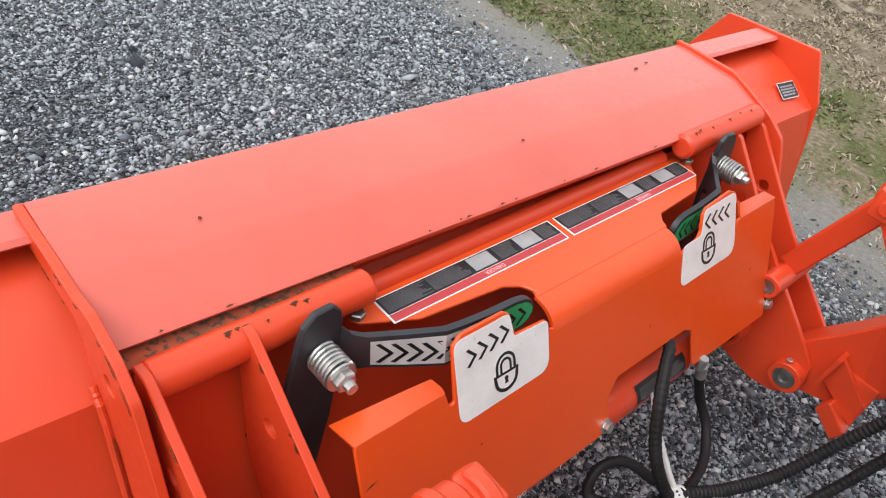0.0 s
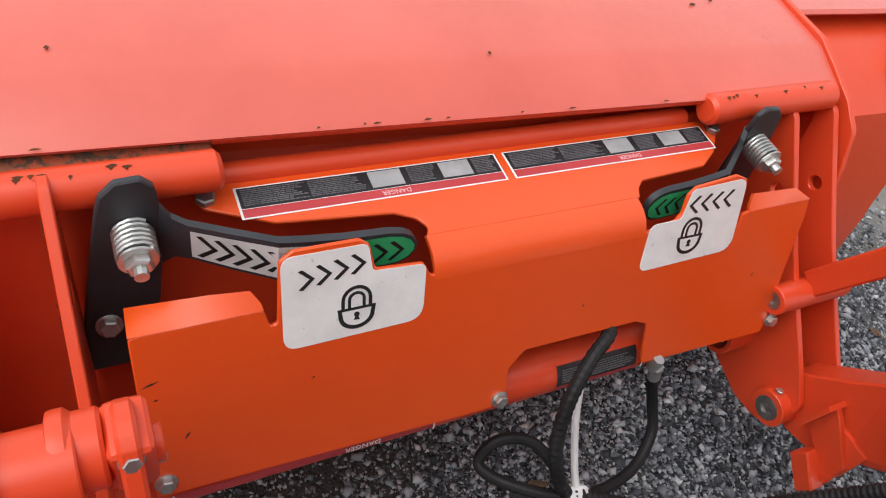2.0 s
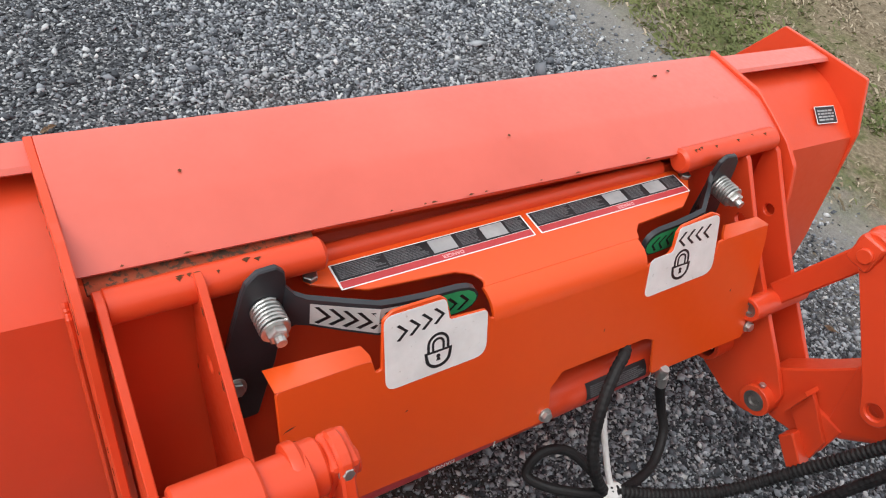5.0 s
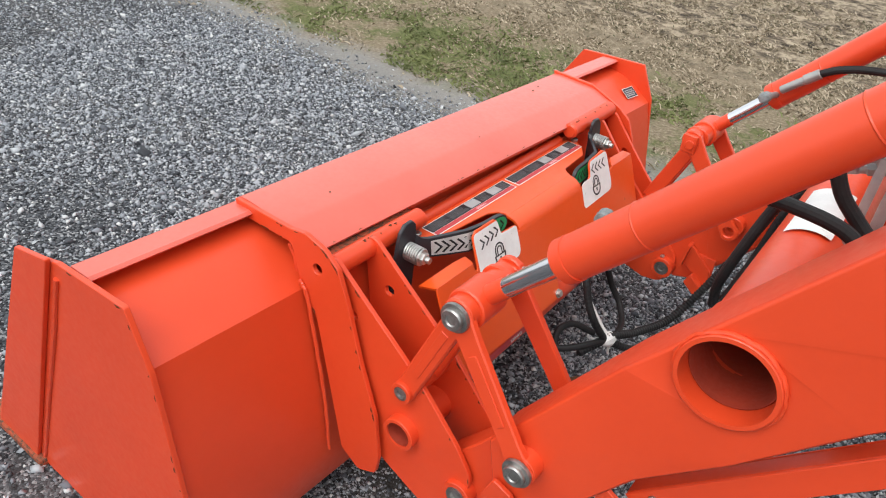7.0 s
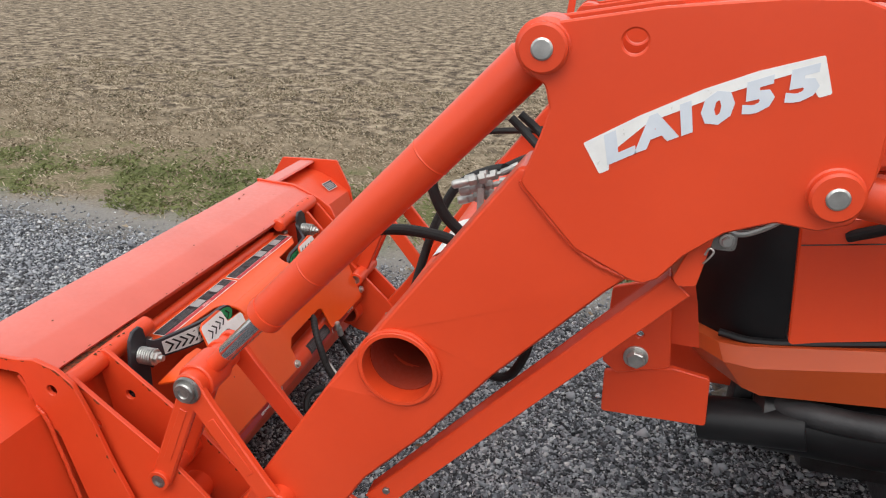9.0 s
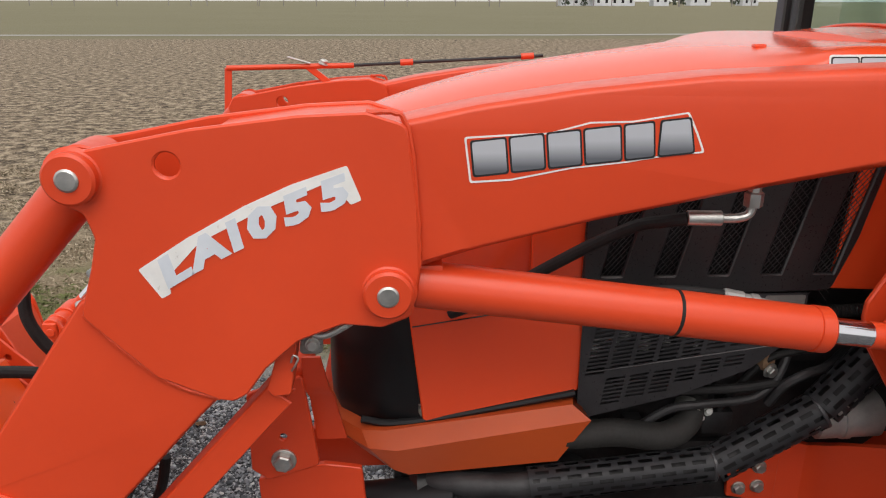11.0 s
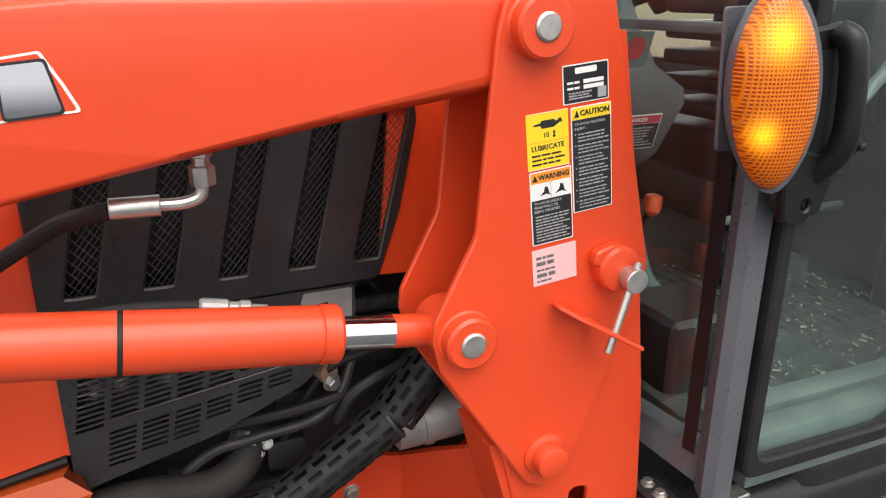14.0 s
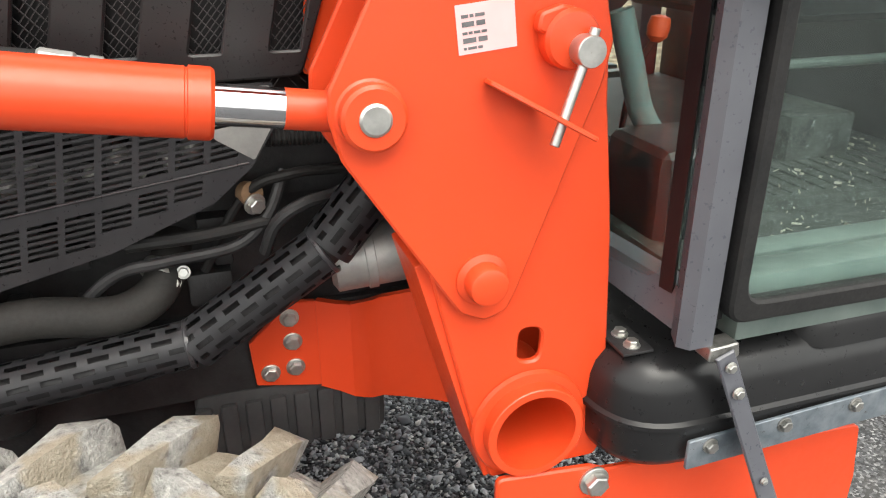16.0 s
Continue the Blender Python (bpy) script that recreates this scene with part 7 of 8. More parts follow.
part("frame_rail", block((1.36, -0.345, 0.765), (2.60, -0.27, 0.92), 0.01), ENGINE, tractor)
part("frame_rail", block((1.36, 0.27, 0.66), (2.60, 0.345, 0.92), 0.01), ENGINE, tractor)
part("oil_pan", block((1.55, -0.24, 0.60), (2.16, 0.24, 0.90), 0.04), ENGINE, tractor)
part("drive_hose_guard", block((2.00, -0.352, 0.640), (2.33, -0.20, 0.775), 0.02), GUARDGREY, tractor, "black ribbed rubber guard")
for i in range(8):
    part("guard_rib", block((2.000 + i * 0.041, -0.362, 0.645), (2.028 + i * 0.041, -0.345, 0.755), 0.006), GUARDGREY, tractor)
part("muffler", lathe(bmesh.new(), [(0.05, 0), (0.075, 0.02), (0.075, 0.30), (0.05, 0.33)], (1.40, -0.36, 0.83), (1, -0.1, 0.05), 28), BLACK, tractor, "black muffler behind the guard")
part("tail_spout", pipe((1.30, -0.37, 0.80), (1.50, -0.42, 0.85), 0.048, 0.042), BLACK, tractor)
# front bracket that carries the grille guard
for s in (-1, 1):
    mpart("front_bracket", slab(fillet([(1.080, 1.112), (1.190, 1.150), (1.215, 0.948), (1.110, 0.915), (1.078, 0.940)], 0.010, 3), -0.436, -0.424, 0.002, [circle(1.146, 1.014, 0.008, 12)]), ORANGE, tractor, s)
    mpart("front_bracket", slab(fillet([(1.085, 0.905), (1.221, 0.938), (1.298, 0.926), (1.307, 0.810), (1.089, 0.804)], 0.008, 3), -0.420, -0.405, 0.002), ORANGE, tractor, s)
    mpart("bent_rear_plate", loft([[(xa, y, z), (xb, y, z), (xb, y + 0.008, z), (xa, y + 0.008, z)] for xa, xb, y, z in ((1.190, 1.226, -0.425, 1.184), (1.192, 1.240, -0.425, 1.120), (1.196, 1.244, -0.421, 1.104), (1.199, 1.248, -0.410, 1.090), (1.209, 1.268, -0.400, 0.985))], closed=True), ORANGE, tractor, s, "", 60)
    hexbolt("bracket_bolt", (1.144, s * 0.436, 0.962), (0, s, 0), 0.034, tractor)
part("guard_crossbar", rod((1.17, -0.42, 1.13), (1.17, 0.42, 1.13), 0.03, 20, 0.004), ORANGE, tractor)
part("front_support", block((1.18, -0.30, 0.84), (1.40, 0.30, 0.95), 0.02), ORANGE, tractor)
part("front_axle", block((1.81, -0.60, 0.40), (1.95, 0.60, 0.54), 0.03), ENGINE, tractor)


# ---- wheels ----
def wheel(x, y, R, W, steer, s):
    w = part("wheel", lathe(bmesh.new(), [(0.02, -0.05), (0.20, -0.05), (0.24, -0.10), (0.27, -0.11), (0.27, 0.11), (0.24, 0.10), (0.20, 0.03), (0.02, 0.03)], (0, 0, 0), (0, 1, 0), 32), ORANGE, tractor, "dusty front wheel")
    prof = [(0.27, -W * 0.36), (0.33, -W * 0.50), (R * 0.80, -W * 0.54), (R * 0.86, -W * 0.47), (R * 0.90, -W * 0.25), (R * 0.91, 0), (R * 0.90, W * 0.25), (R * 0.86, W * 0.47), (R * 0.80, W * 0.54), (0.33, W * 0.50), (0.27, W * 0.36)]
    part("tyre", lathe(bmesh.new(), prof, (0, 0, 0), (0, 1, 0), 72, cap=False), MUDTYRE, w, "worn tyre caked with pale dust")
    for side in (-1, 1):
        for i in range(22):
            a = 2 * math.pi * (i + (0.5 if side > 0 else 0)) / 22
            rows = []
            for u, rr_, half, tw in ((0.0, 1.000, 0.017, 0.10), (0.25, 1.0, 0.019, 0.068), (0.6, 0.995, 0.023, 0.022), (0.88, 0.980, 0.028, -0.01), (1.0, 0.92, 0.030, -0.02)):
                yy = side * W * (-0.02 + 0.54 * u)
                base = R * (0.90 if u < 0.7 else 0.86 if u < 0.95 else 0.80)
                ring = []
                for da, rad in ((-half - 0.016, base - 0.012), (-half, R * rr_), (half, R * rr_), (half + 0.016, base - 0.012)):
                    ang = a + tw * 1.9 + da / R
                    ring.append((rad * math.cos(ang), yy, rad * math.sin(ang)))
                rows.append(ring)
            lug = loft(rows, closed=True)
            bmesh.ops.bevel(lug, geom=[e for e in lug.edges if len(e.link_faces) == 2 and e.calc_face_angle(0) > 0.6], offset=0.011, segments=3, affect="EDGES", clamp_overlap=True)
            for v in lug.verts:
                v.co += v.co.normalized() * (0.005 * math.sin(v.co.y * 90 + i * 2.1) * math.sin(i * 5.7 + v.co.x * 60))
            part("lug", lug, MUDTYRE, w, "", 50)
    w.matrix_basis = pose(x, y, R, 0, 0, steer)
    return w


wheel(1.88, -0.73, 0.475, 0.27, 0, -1)
wheel(1.88, 0.73, 0.475, 0.27, 0, 1)

# ---- cab ----
cab = thing("tractor_cab", "grey-framed tractor cab with tinted glass", "cab")
for s in (-1, 1):
    mpart("corner_post", loft([[(2.618, -0.770, z), (2.630, -0.784, z), (2.664, -0.784, z), (2.672, -0.772, z), (2.666, -0.735, z), (2.632, -0.740, z)] for z in (1.000, 1.3, 1.7, 2.30)], closed=True), CABGREY, cab, s)
    mpart("post_seal", loft([[(2.670, -0.772, z), (2.684, -0.770, z), (2.684, -0.735, z), (2.670, -0.735, z)] for z in (1.03, 2.30)], closed=True), RUBBER, cab, s)
    mpart("window_seal", loft([[(2.626, -0.738, z), (2.642, -0.722, z), (2.636, -0.706, z), (2.622, -0.714, z)] for z in (1.06, 2.30)], closed=True), BLACK, cab, s)
    mpart("quarter_sill", loft([[(x, y, z0), (x, y, z1), (x + 0.03, y + 0.03, z1), (x + 0.03, y + 0.03, z0)] for x, y, z0, z1 in ((2.650, -0.735, 0.992, 1.058), (2.530, -0.43, 1.082, 1.12), (2.515, 0.0, 1.10, 1.16))], closed=True), CABGREY, cab, s)
    g = mpart("quarter_glass", flat(bmesh.new(), [fillet([(0, 0), (0.29, 0.04), (0.29, 1.2), (0, 1.2)], 0.03, 3)], 0.005, frame_of((2.632, -0.705, 1.06), (-0.11, 0.27, 0), (0, 0, 1)), 0.0), GLASS, cab, s)
    g.visible_shadow = False
    # door
    DO = fillet([(2.672, 1.034), (2.99, 1.030), (3.055, 1.060), (3.10, 1.20), (3.42, 1.60), (3.48, 2.28), (2.676, 2.28)], [0.03, 0.05, 0.04, 0.05, 0.1, 0.05, 0.03], 4)
    DI = fillet([(2.696, 1.062), (2.985, 1.058), (3.030, 1.082), (3.070, 1.21), (3.39, 1.61), (3.45, 2.25), (2.700, 2.25)], [0.03, 0.05, 0.04, 0.05, 0.1, 0.05, 0.03], 4)
    door = mpart("cab_door", slab(DO, -0.797, -0.770, 0.004, [DI]), RUBBER, cab, s, "glazed door with dark rubber frame")
    g = mpart("door_glass", slab(DI, -0.787, -0.782, 0.0), DOORGLASS, door, s)
    g.visible_shadow = False
    mpart("door_sill", block((2.715, -0.765, 0.985), (3.40, -0.712, 1.082), 0.008), SILLPALE, cab, s, "pale scuffed door sill")
    mpart("inner_sill", block((2.73, -0.690, 1.000), (3.40, -0.640, 1.074), 0.008), SILLPALE, cab, s)
    mpart("rear_post", block((3.46, -0.77, 1.0), (3.54, -0.70, 2.30), 0.015), CABGREY, cab, s)
wsh = part("windshield", flat(bmesh.new(), [rect(-0.43, 0, 0.43, 1.06)], 0.005, frame_of((2.645, 0, 1.24), (0, 1, 0), (0.0, 0, 1)), 0.0), GLASS, cab)
wsh.visible_shadow = False
part("far_pillar", loft([[(2.525, 0.42, z), (2.525, 0.455, z), (2.56, 0.465, z), (2.56, 0.43, z)] for z in (1.50, 2.30)], closed=True), RUBBER, cab)
part("roof", block((2.45, -0.82, 2.30), (3.60, 0.82, 2.42), 0.04), CABGREY, cab)
part("cab_floor", block((2.70, -0.73, 0.985), (3.60, 0.73, 1.045), 0.01), FLOORMAT, cab, "dusty grey floor mat")
part("floor_step", block((2.86, -0.50, 1.00), (3.50, 0.60, 1.065), 0.015), FLOORMAT, cab)
for i in range(14):
    part("mat_rib", block((2.90 + i * 0.036, -0.48, 1.060), (2.906 + i * 0.036, 0.0, 1.068), 0.002), FLOORMAT, cab)
rr = random.Random(31)
bm = bmesh.new()
for i in range(260):
    x, y, a, L = rr.uniform(2.74, 3.45), rr.uniform(-0.70, -0.05), rr.uniform(0, math.pi), rr.uniform(0.003, 0.016)
    z = 1.0705 if x > 2.86 and y > -0.50 else 1.0465
    bar((x, y, z), (x + L * math.cos(a), y + L * math.sin(a), z + rr.uniform(0.0, 0.002)), rr.uniform(0.0015, 0.005), 0.001, (0, 0, 1), bm=bm, c=0)
crumbs = new("floor_crumbs", finish(bm, "floor_crumbs", CRUMB, 28))
tagged(crumbs, "pale straw and grit scattered on the cab floor", "crumbs", kind="stuff")
part("pedal_box", block((2.72, -0.56, 1.02), (2.90, -0.38, 1.19), 0.03, 3), TRIMDARK, cab)
part("seat_base", block((3.17, -0.32, 1.03), (3.33, -0.10, 1.155), 0.010), FLOORMAT, cab)
# Pale rod added in place of a streak reflected in the glass.
part("seat_rail", rod((3.12, -0.21, 1.235), (3.54, -0.21, 1.235), 0.011, 12), SILLPALE, cab)
part("rear_wall", block((3.56, -0.72, 1.0), (3.60, 0.72, 1.55), 0.02), TRIMDARK, cab)
part("firewall", block((2.60, -0.40, 1.00), (2.64, 0.70, 1.62), 0.02), TRIMDARK, cab)
# dash with its column cover
rows = []
for z, x0, x1, y in ((1.30, 2.74, 2.80, 0.10), (1.36, 2.70, 2.84, 0.20), (1.44, 2.665, 2.855, 0.30), (1.545, 2.65, 2.875, 0.345), (1.575, 2.65, 2.865, 0.35), (1.62, 2.66, 2.80, 0.34), (1.74, 2.68, 2.76, 0.30)):
    rows.append([(x0, -y - 0.01, z), (x1, -y, z), (x1 + 0.02, 0.0, z), (x1, y, z), (x0, y, z)])
part("dash_console", loft(rows, closed=True), DASH, cab, "grey moulded dash cover")
dd = patch("danger_label", rect(0.0, -0.072, 0.125, 0.0), frame_of((2.689, -0.362, 1.532), (1, 0.06, 0.0), (0.0, -0.30, 1.0)), DECALWHITE, cab, "black and red danger label on the dash", 0.004, 0.0008, 0.002)
dmf = frame_of((2.689, -0.362, 1.532), (1, 0.06, 0.0), (0.0, -0.30, 1.0))
patch("field", rect(0.002, -0.070, 0.123, -0.019), dmf, DECALBLACK, dd, "", 0.0050, 0.0004, 0)
patch("heading", rect(0.002, -0.018, 0.123, -0.002), dmf, DECALRED, dd, "", 0.0050, 0.0004, 0)
lettering("DANGER", 0.012, dmf @ Matrix.Translation((0.066, -0.0100, 0.0060)), DECALWHITE, dd)
text_bars("small_print", 0.008, -0.066, 0.117, -0.024, 7, dmf, DECALGREY, dd, 0.0055, 51, 0.55)
bb_ = patch("blue_label", rect(-0.03, 0.095, 0.045, 0.160), dmf, GREENGREY, cab, "blue-green sticker with a red round mark", 0.004, 0.0008, 0.002)
patch("round_mark", circle(0.012, 0.130, 0.021, 18), dmf, DECALRED, bb_, "", 0.0050, 0.0004, 0)
part("steering_column", sweep([(2.76, -0.33, 1.37), (2.785, -0.34, 1.28), (2.81, -0.345, 1.20), (2.85, -0.35, 1.15), (2.93, -0.35, 1.125)], 0.022, 14, 8), GREENGREY, cab, "grey-green curved tube below the dash")
part("red_knob", lathe(bmesh.new(), [(0.008, -0.01), (0.018, 0.0), (0.020, 0.015), (0.017, 0.032), (0.006, 0.036)], (2.845, -0.315, 1.322), (0.15, 0, 1), 18), REDPLASTIC, cab, "red lever knob")
part("lever_stalk", sweep([(2.845, -0.315, 1.322), (2.83, -0.30, 1.28), (2.82, -0.28, 1.20), (2.82, -0.26, 1.02)], 0.006, 8, 5), RUBBER, cab)
for k in range(2):
    part("pedal", block((2.74 + k * 0.10, -0.40 + k * 0.05, 1.03), (2.80 + k * 0.10, -0.28 + k * 0.05, 1.05), 0.008), RUBBER, cab)
wheel_c = Vector((3.02, -0.02, 1.80))
ringp = []
ax = Vector((-0.45, 0, 0.89)).normalized()
q1 = ax.orthogonal().normalized()
q2 = ax.cross(q1)
for i in range(33):
    a = 2 * math.pi * i / 32
    ringp.append(wheel_c + (q1 * math.cos(a) + q2 * math.sin(a)) * 0.19)
sw = part("steering_wheel", sweep(ringp, 0.014, 10, 1, smooth=False), RUBBER, cab)
for a in (0.5, 2.6, 4.7):
    part("spoke", rod(wheel_c - ax * 0.03, wheel_c + (q1 * math.cos(a) + q2 * math.sin(a)) * 0.185, 0.010, 10), RUBBER, sw)
part("hub", lathe(bmesh.new(), [(0.02, -0.10), (0.035, -0.04), (0.05, -0.02), (0.045, 0.0)], wheel_c, ax, 20), RUBBER, sw)
part("seat_cushion", block((3.12, -0.27, 1.32), (3.50, 0.27, 1.45), 0.04, 3), TRIMDARK, cab)
part("seat_back", block((3.46, -0.26, 1.42), (3.56, 0.26, 2.02), 0.04, 3), TRIMDARK, cab)
part("grab_rail", rod((2.940, -0.60, 1.478), (3.22, -0.60, 1.765), 0.011, 14), SILLPALE, cab, "pale green-grey grab rail")
part("side_console", block((3.40, -0.66, 1.05), (3.55, -0.42, 1.46), 0.04, 3), TRIMDARK, cab)
for i in range(6):
    z = 1.46 + i * 0.05
    part("dash_vent", block((2.93, -0.50, z), (3.06, -0.20, z + 0.030), 0.008), TRIMDARK, cab)
part("yellow_knob", lathe(bmesh.new(), [(0.012, 0), (0.018, 0.008), (0.012, 0.02)], (2.90, -0.30, 1.74), (0, 0, 1), 16), DECALYEL, cab, "yellow knob")
part("wiper_arm", sweep([(2.515, -0.12, 1.792), (2.525, -0.24, 1.808), (2.54, -0.38, 1.835), (2.56, -0.55, 1.872), (2.585, -0.70, 1.915)], 0.010, 8, 6), RUBBER, cab)
part("wiper_blade", sweep([(2.520, -0.08, 1.790), (2.530, -0.20, 1.798), (2.540, -0.32, 1.814)], 0.018, 10, 6), RUBBER, cab)
part("cross_shelf", block((2.66, -0.66, 1.690), (2.70, 0.40, 1.706), 0.003), CABGREY, cab)

# ---- turn lamp and door handle ----
lamp = thing("turn_lamp", "amber ribbed turn lamp in a grey bowl on the cab post", "lamp")
LC = Vector((2.545, -0.862, 1.640))
lx = Vector((0.80, -0.12, 0)).normalized()
ln = Vector((-0.20, -1.0, 0)).normalized()


def egg(cx, depth0, k, wide, tall, nrow=9, n=28):
    rows = []
    for j in range(nrow):
        f = j / (nrow - 1)
        sc = math.cos(f * math.pi / 2) ** 0.6 if j < nrow - 1 else 0.02
        ring = []
        for i in range(n):
            a = 2 * math.pi * i / n
            z = math.sin(a) * tall * sc
            wv = wide * (1.0 - 0.18 * abs(z / tall) ** 3)
            ring.append(cx + lx * (math.cos(a) * wv * sc - 0.10 * z) + Vector((0, 0, z)) + ln * (depth0 + k * math.sin(f * math.pi / 2)))
        rows.append(ring)
    return loft(rows, closed=True)


part("lens", egg(LC, 0.0, 0.030, 0.054, 0.114), AMBER, lamp, "ribbed amber lens")
part("housing", egg(LC + lx * 0.006, 0.0, -0.045, 0.060, 0.120), CABGREY, lamp, "grey plastic bowl")
part("rim", egg(LC + lx * 0.004, -0.004, 0.008, 0.057, 0.118, 4), REDPLASTIC, lamp)
part("bulb_glow", egg(LC + Vector((0, 0, 0.058)) - lx * 0.012, 0.010, 0.0125, 0.020, 0.026), BULB, lamp, "lit bulb behind the lens")
part("bracket_plate", slab(fillet([(2.522, 1.564), (2.640, 1.560), (2.640, 1.735), (2.510, 1.730)], 0.006), -0.812, -0.806, 0.001), CABGREY, lamp)
part("bracket_hook", slab(fillet([(2.600, 1.560), (2.690, 1.550), (2.700, 1.475), (2.672, 1.452), (2.640, 1.462), (2.632, 1.510)], 0.010, 4), -0.822, -0.806, 0.003, [circle(2.676, 1.482, 0.008, 12)]), BLACK, lamp, "black moulded lower bracket")
part("bracket_arm", bar((2.60, -0.81, 1.64), (2.66, -0.775, 1.64), 0.06, 0.01), CABGREY, lamp)

handle = thing("door_handle", "black moulded cab door handle with key lock", "handle")
part("escutcheon", slab(fillet([(2.620, 1.700), (2.727, 1.715), (2.730, 1.505), (2.717, 1.458), (2.655, 1.455), (2.627, 1.490)], 0.020, 5), -0.812, -0.797, 0.005), BLACK, handle)
part("grip", sweep([(2.692, -0.812, 1.700), (2.698, -0.832, 1.685), (2.704, -0.838, 1.62), (2.704, -0.836, 1.56), (2.694, -0.812, 1.520)], 0.017, 14, 8), BLACK, handle)
part("recess", slab(fillet([(2.640, 1.675), (2.690, 1.680), (2.693, 1.535), (2.645, 1.530)], 0.012, 4), -0.8145, -0.812, 0.0005), TRIMDARK, handle)
part("lock_recess", lathe(bmesh.new(), [(0.0125, 0.0), (0.014, 0.002), (0.014, 0.006)], (2.694, -0.815, 1.480), (0, 1, 0), 20), RUBBER, handle)
part("key_lock", lathe(bmesh.new(), [(0.002, 0), (0.006, 0.0), (0.0065, 0.003)], (2.694, -0.8165, 1.480), (0, 1, 0), 18), ZINC, handle, "bright key cylinder")
part("door_stud", lathe(bmesh.new(), [(0.003, -0.020), (0.006, -0.018), (0.006, -0.008), (0.013, -0.006), (0.017, 0.0), (0.017, 0.006)], (2.769, -0.800, 1.552), (0, 1, 0), 20), RUBBER, handle, "rubber bump stop")

# ---- fuel tank, strap and step stay ----
tank = thing("fuel_tank", "black moulded fuel tank under the cab", "tank")
TANKPLAN = fillet([(2.548, -0.776), (3.56, -0.776), (3.56, -0.36), (2.548, -0.36)], [0.120, 0.08, 0.08, 0.10], 10)
TANKPLAN = TANKPLAN if area2(TANKPLAN) > 0 else TANKPLAN[::-1]
rows = []
for z, d in ((0.790, 0.030), (0.797, 0.014), (0.812, 0.006), (0.862, 0.003), (0.866, -0.003), (0.872, -0.003), (0.876, 0.003), (0.915, 0.006), (0.935, 0.013), (0.950, 0.026), (0.960, 0.046), (0.964, 0.075)):
    rows.append([(x, y, z) for x, y in inset(TANKPLAN, d)])
part("tank_shell", loft(rows, closed=True), TANKBLACK, tank, "", 40)
rows = []
for z, d in ((0.945, 0.0), (0.975, 0.003), (0.998, 0.012), (1.012, 0.028), (1.020, 0.055)):
    rows.append([(x, y, z) for x, y in inset(fillet([(2.845, -0.768), (3.58, -0.768), (3.58, -0.40), (2.845, -0.40)], [0.06, 0.06, 0.06, 0.06], 8), d)])
part("tank_shoulder", loft(rows, closed=True), TANKBLACK, tank, "", 40)
part("bolt_plate", block((2.575, -0.722, 0.9635), (2.622, -0.655, 0.968), 0.0015), ENGINE, tank)
for y in (-0.672, -0.704):
    hexbolt("tank_bolt", (2.598, y, 0.968), (0, 0, 1), 0.016, tank)
strap = thing("tank_strap", "bare bent steel strap bolted along the fuel tank", "strap")
part("strap_plate", slab(fillet([(2.655, 0.799), (2.655, 0.847), (3.02, 0.863), (3.02, 0.811)], 0.004), -0.782, -0.776, 0.001), STRAPSTEEL, strap, "streaked blue-grey steel")
for x, z in ((2.690, 0.834), (2.815, 0.840), (2.942, 0.846)):
    hexbolt("strap_bolt", (x, -0.782, z), (0, -1, 0), 0.016, strap, GREASED)
stay = thing("step_stay", "grey flat bar stay hanging below the cab corner", "bar")
part("stay_bar", flatbar((2.676, -0.795, 0.992), (2.806, -0.83, 0.66), 0.028, 0.006, (0, -1, 0)), CABGREY, stay)
part("stay_flange", flatbar((2.704, -0.788, 0.950), (2.824, -0.818, 0.664), 0.018, 0.005, (1, 0, 0.36)), CABGREY, stay)
part("stay_bracket", slab(fillet([(2.655, 0.982), (2.657, 1.000), (2.700, 1.003), (2.704, 0.984), (2.690, 0.972)], 0.004), -0.792, -0.762, 0.002), GREASED, stay, "worn grey mounting tab")
for k, w in ((0.05, 0.011), (0.17, 0.012), (0.62, 0.008), (0.80, 0.008)):
    hexbolt("stay_bolt", Vector((2.676, -0.801, 0.992)).lerp(Vector((2.806, -0.836, 0.66)), k), (0, -1, 0), w, stay)

# ---- hoses ----
def hose(name, label, pts, r, mat=None, wave=None, n=12):
    t = thing(name, label, "hose", group="hydraulic hoses")
    part("sheath", sweep(pts, r, n, 8, wave=wave), mat or RUBBER, t)
    return t


h1 = hose("hydraulic_hose", "black spiral-wrapped hose looping below the cover", [(0.080, 0.19, 0.545), (0.125, 0.165, 0.562), (0.150, 0.126, 0.550), (0.170, 0.100, 0.527), (0.190, 0.080, 0.500), (0.210, 0.071, 0.456), (0.235, 0.067, 0.414), (0.262, 0.080, 0.365), (0.285, 0.112, 0.322), (0.335, 0.190, 0.270), (0.41, 0.32, 0.225), (0.46, 0.42, 0.290), (0.520, 0.490, 0.520), (0.565, 0.500, 0.76), (0.64, 0.50, 0.93)], 0.0108, wave=(0.012, 0.0010))
h2 = hose("hydraulic_hose", "black hose hanging from a fitting below the cover", [(0.166, 0.283, 0.462), (0.172, 0.296, 0.42), (0.190, 0.318, 0.36), (0.225, 0.318, 0.315), (0.265, 0.265, 0.290), (0.283, 0.180, 0.302), (0.283, 0.116, 0.326), (0.262, 0.06, 0.330), (0.215, 0.005, 0.318), (0.178, -0.012, 0.315), (0.165, 0.02, 0.350), (0.185, 0.075, 0.350), (0.24, 0.11, 0.325)], 0.0100)
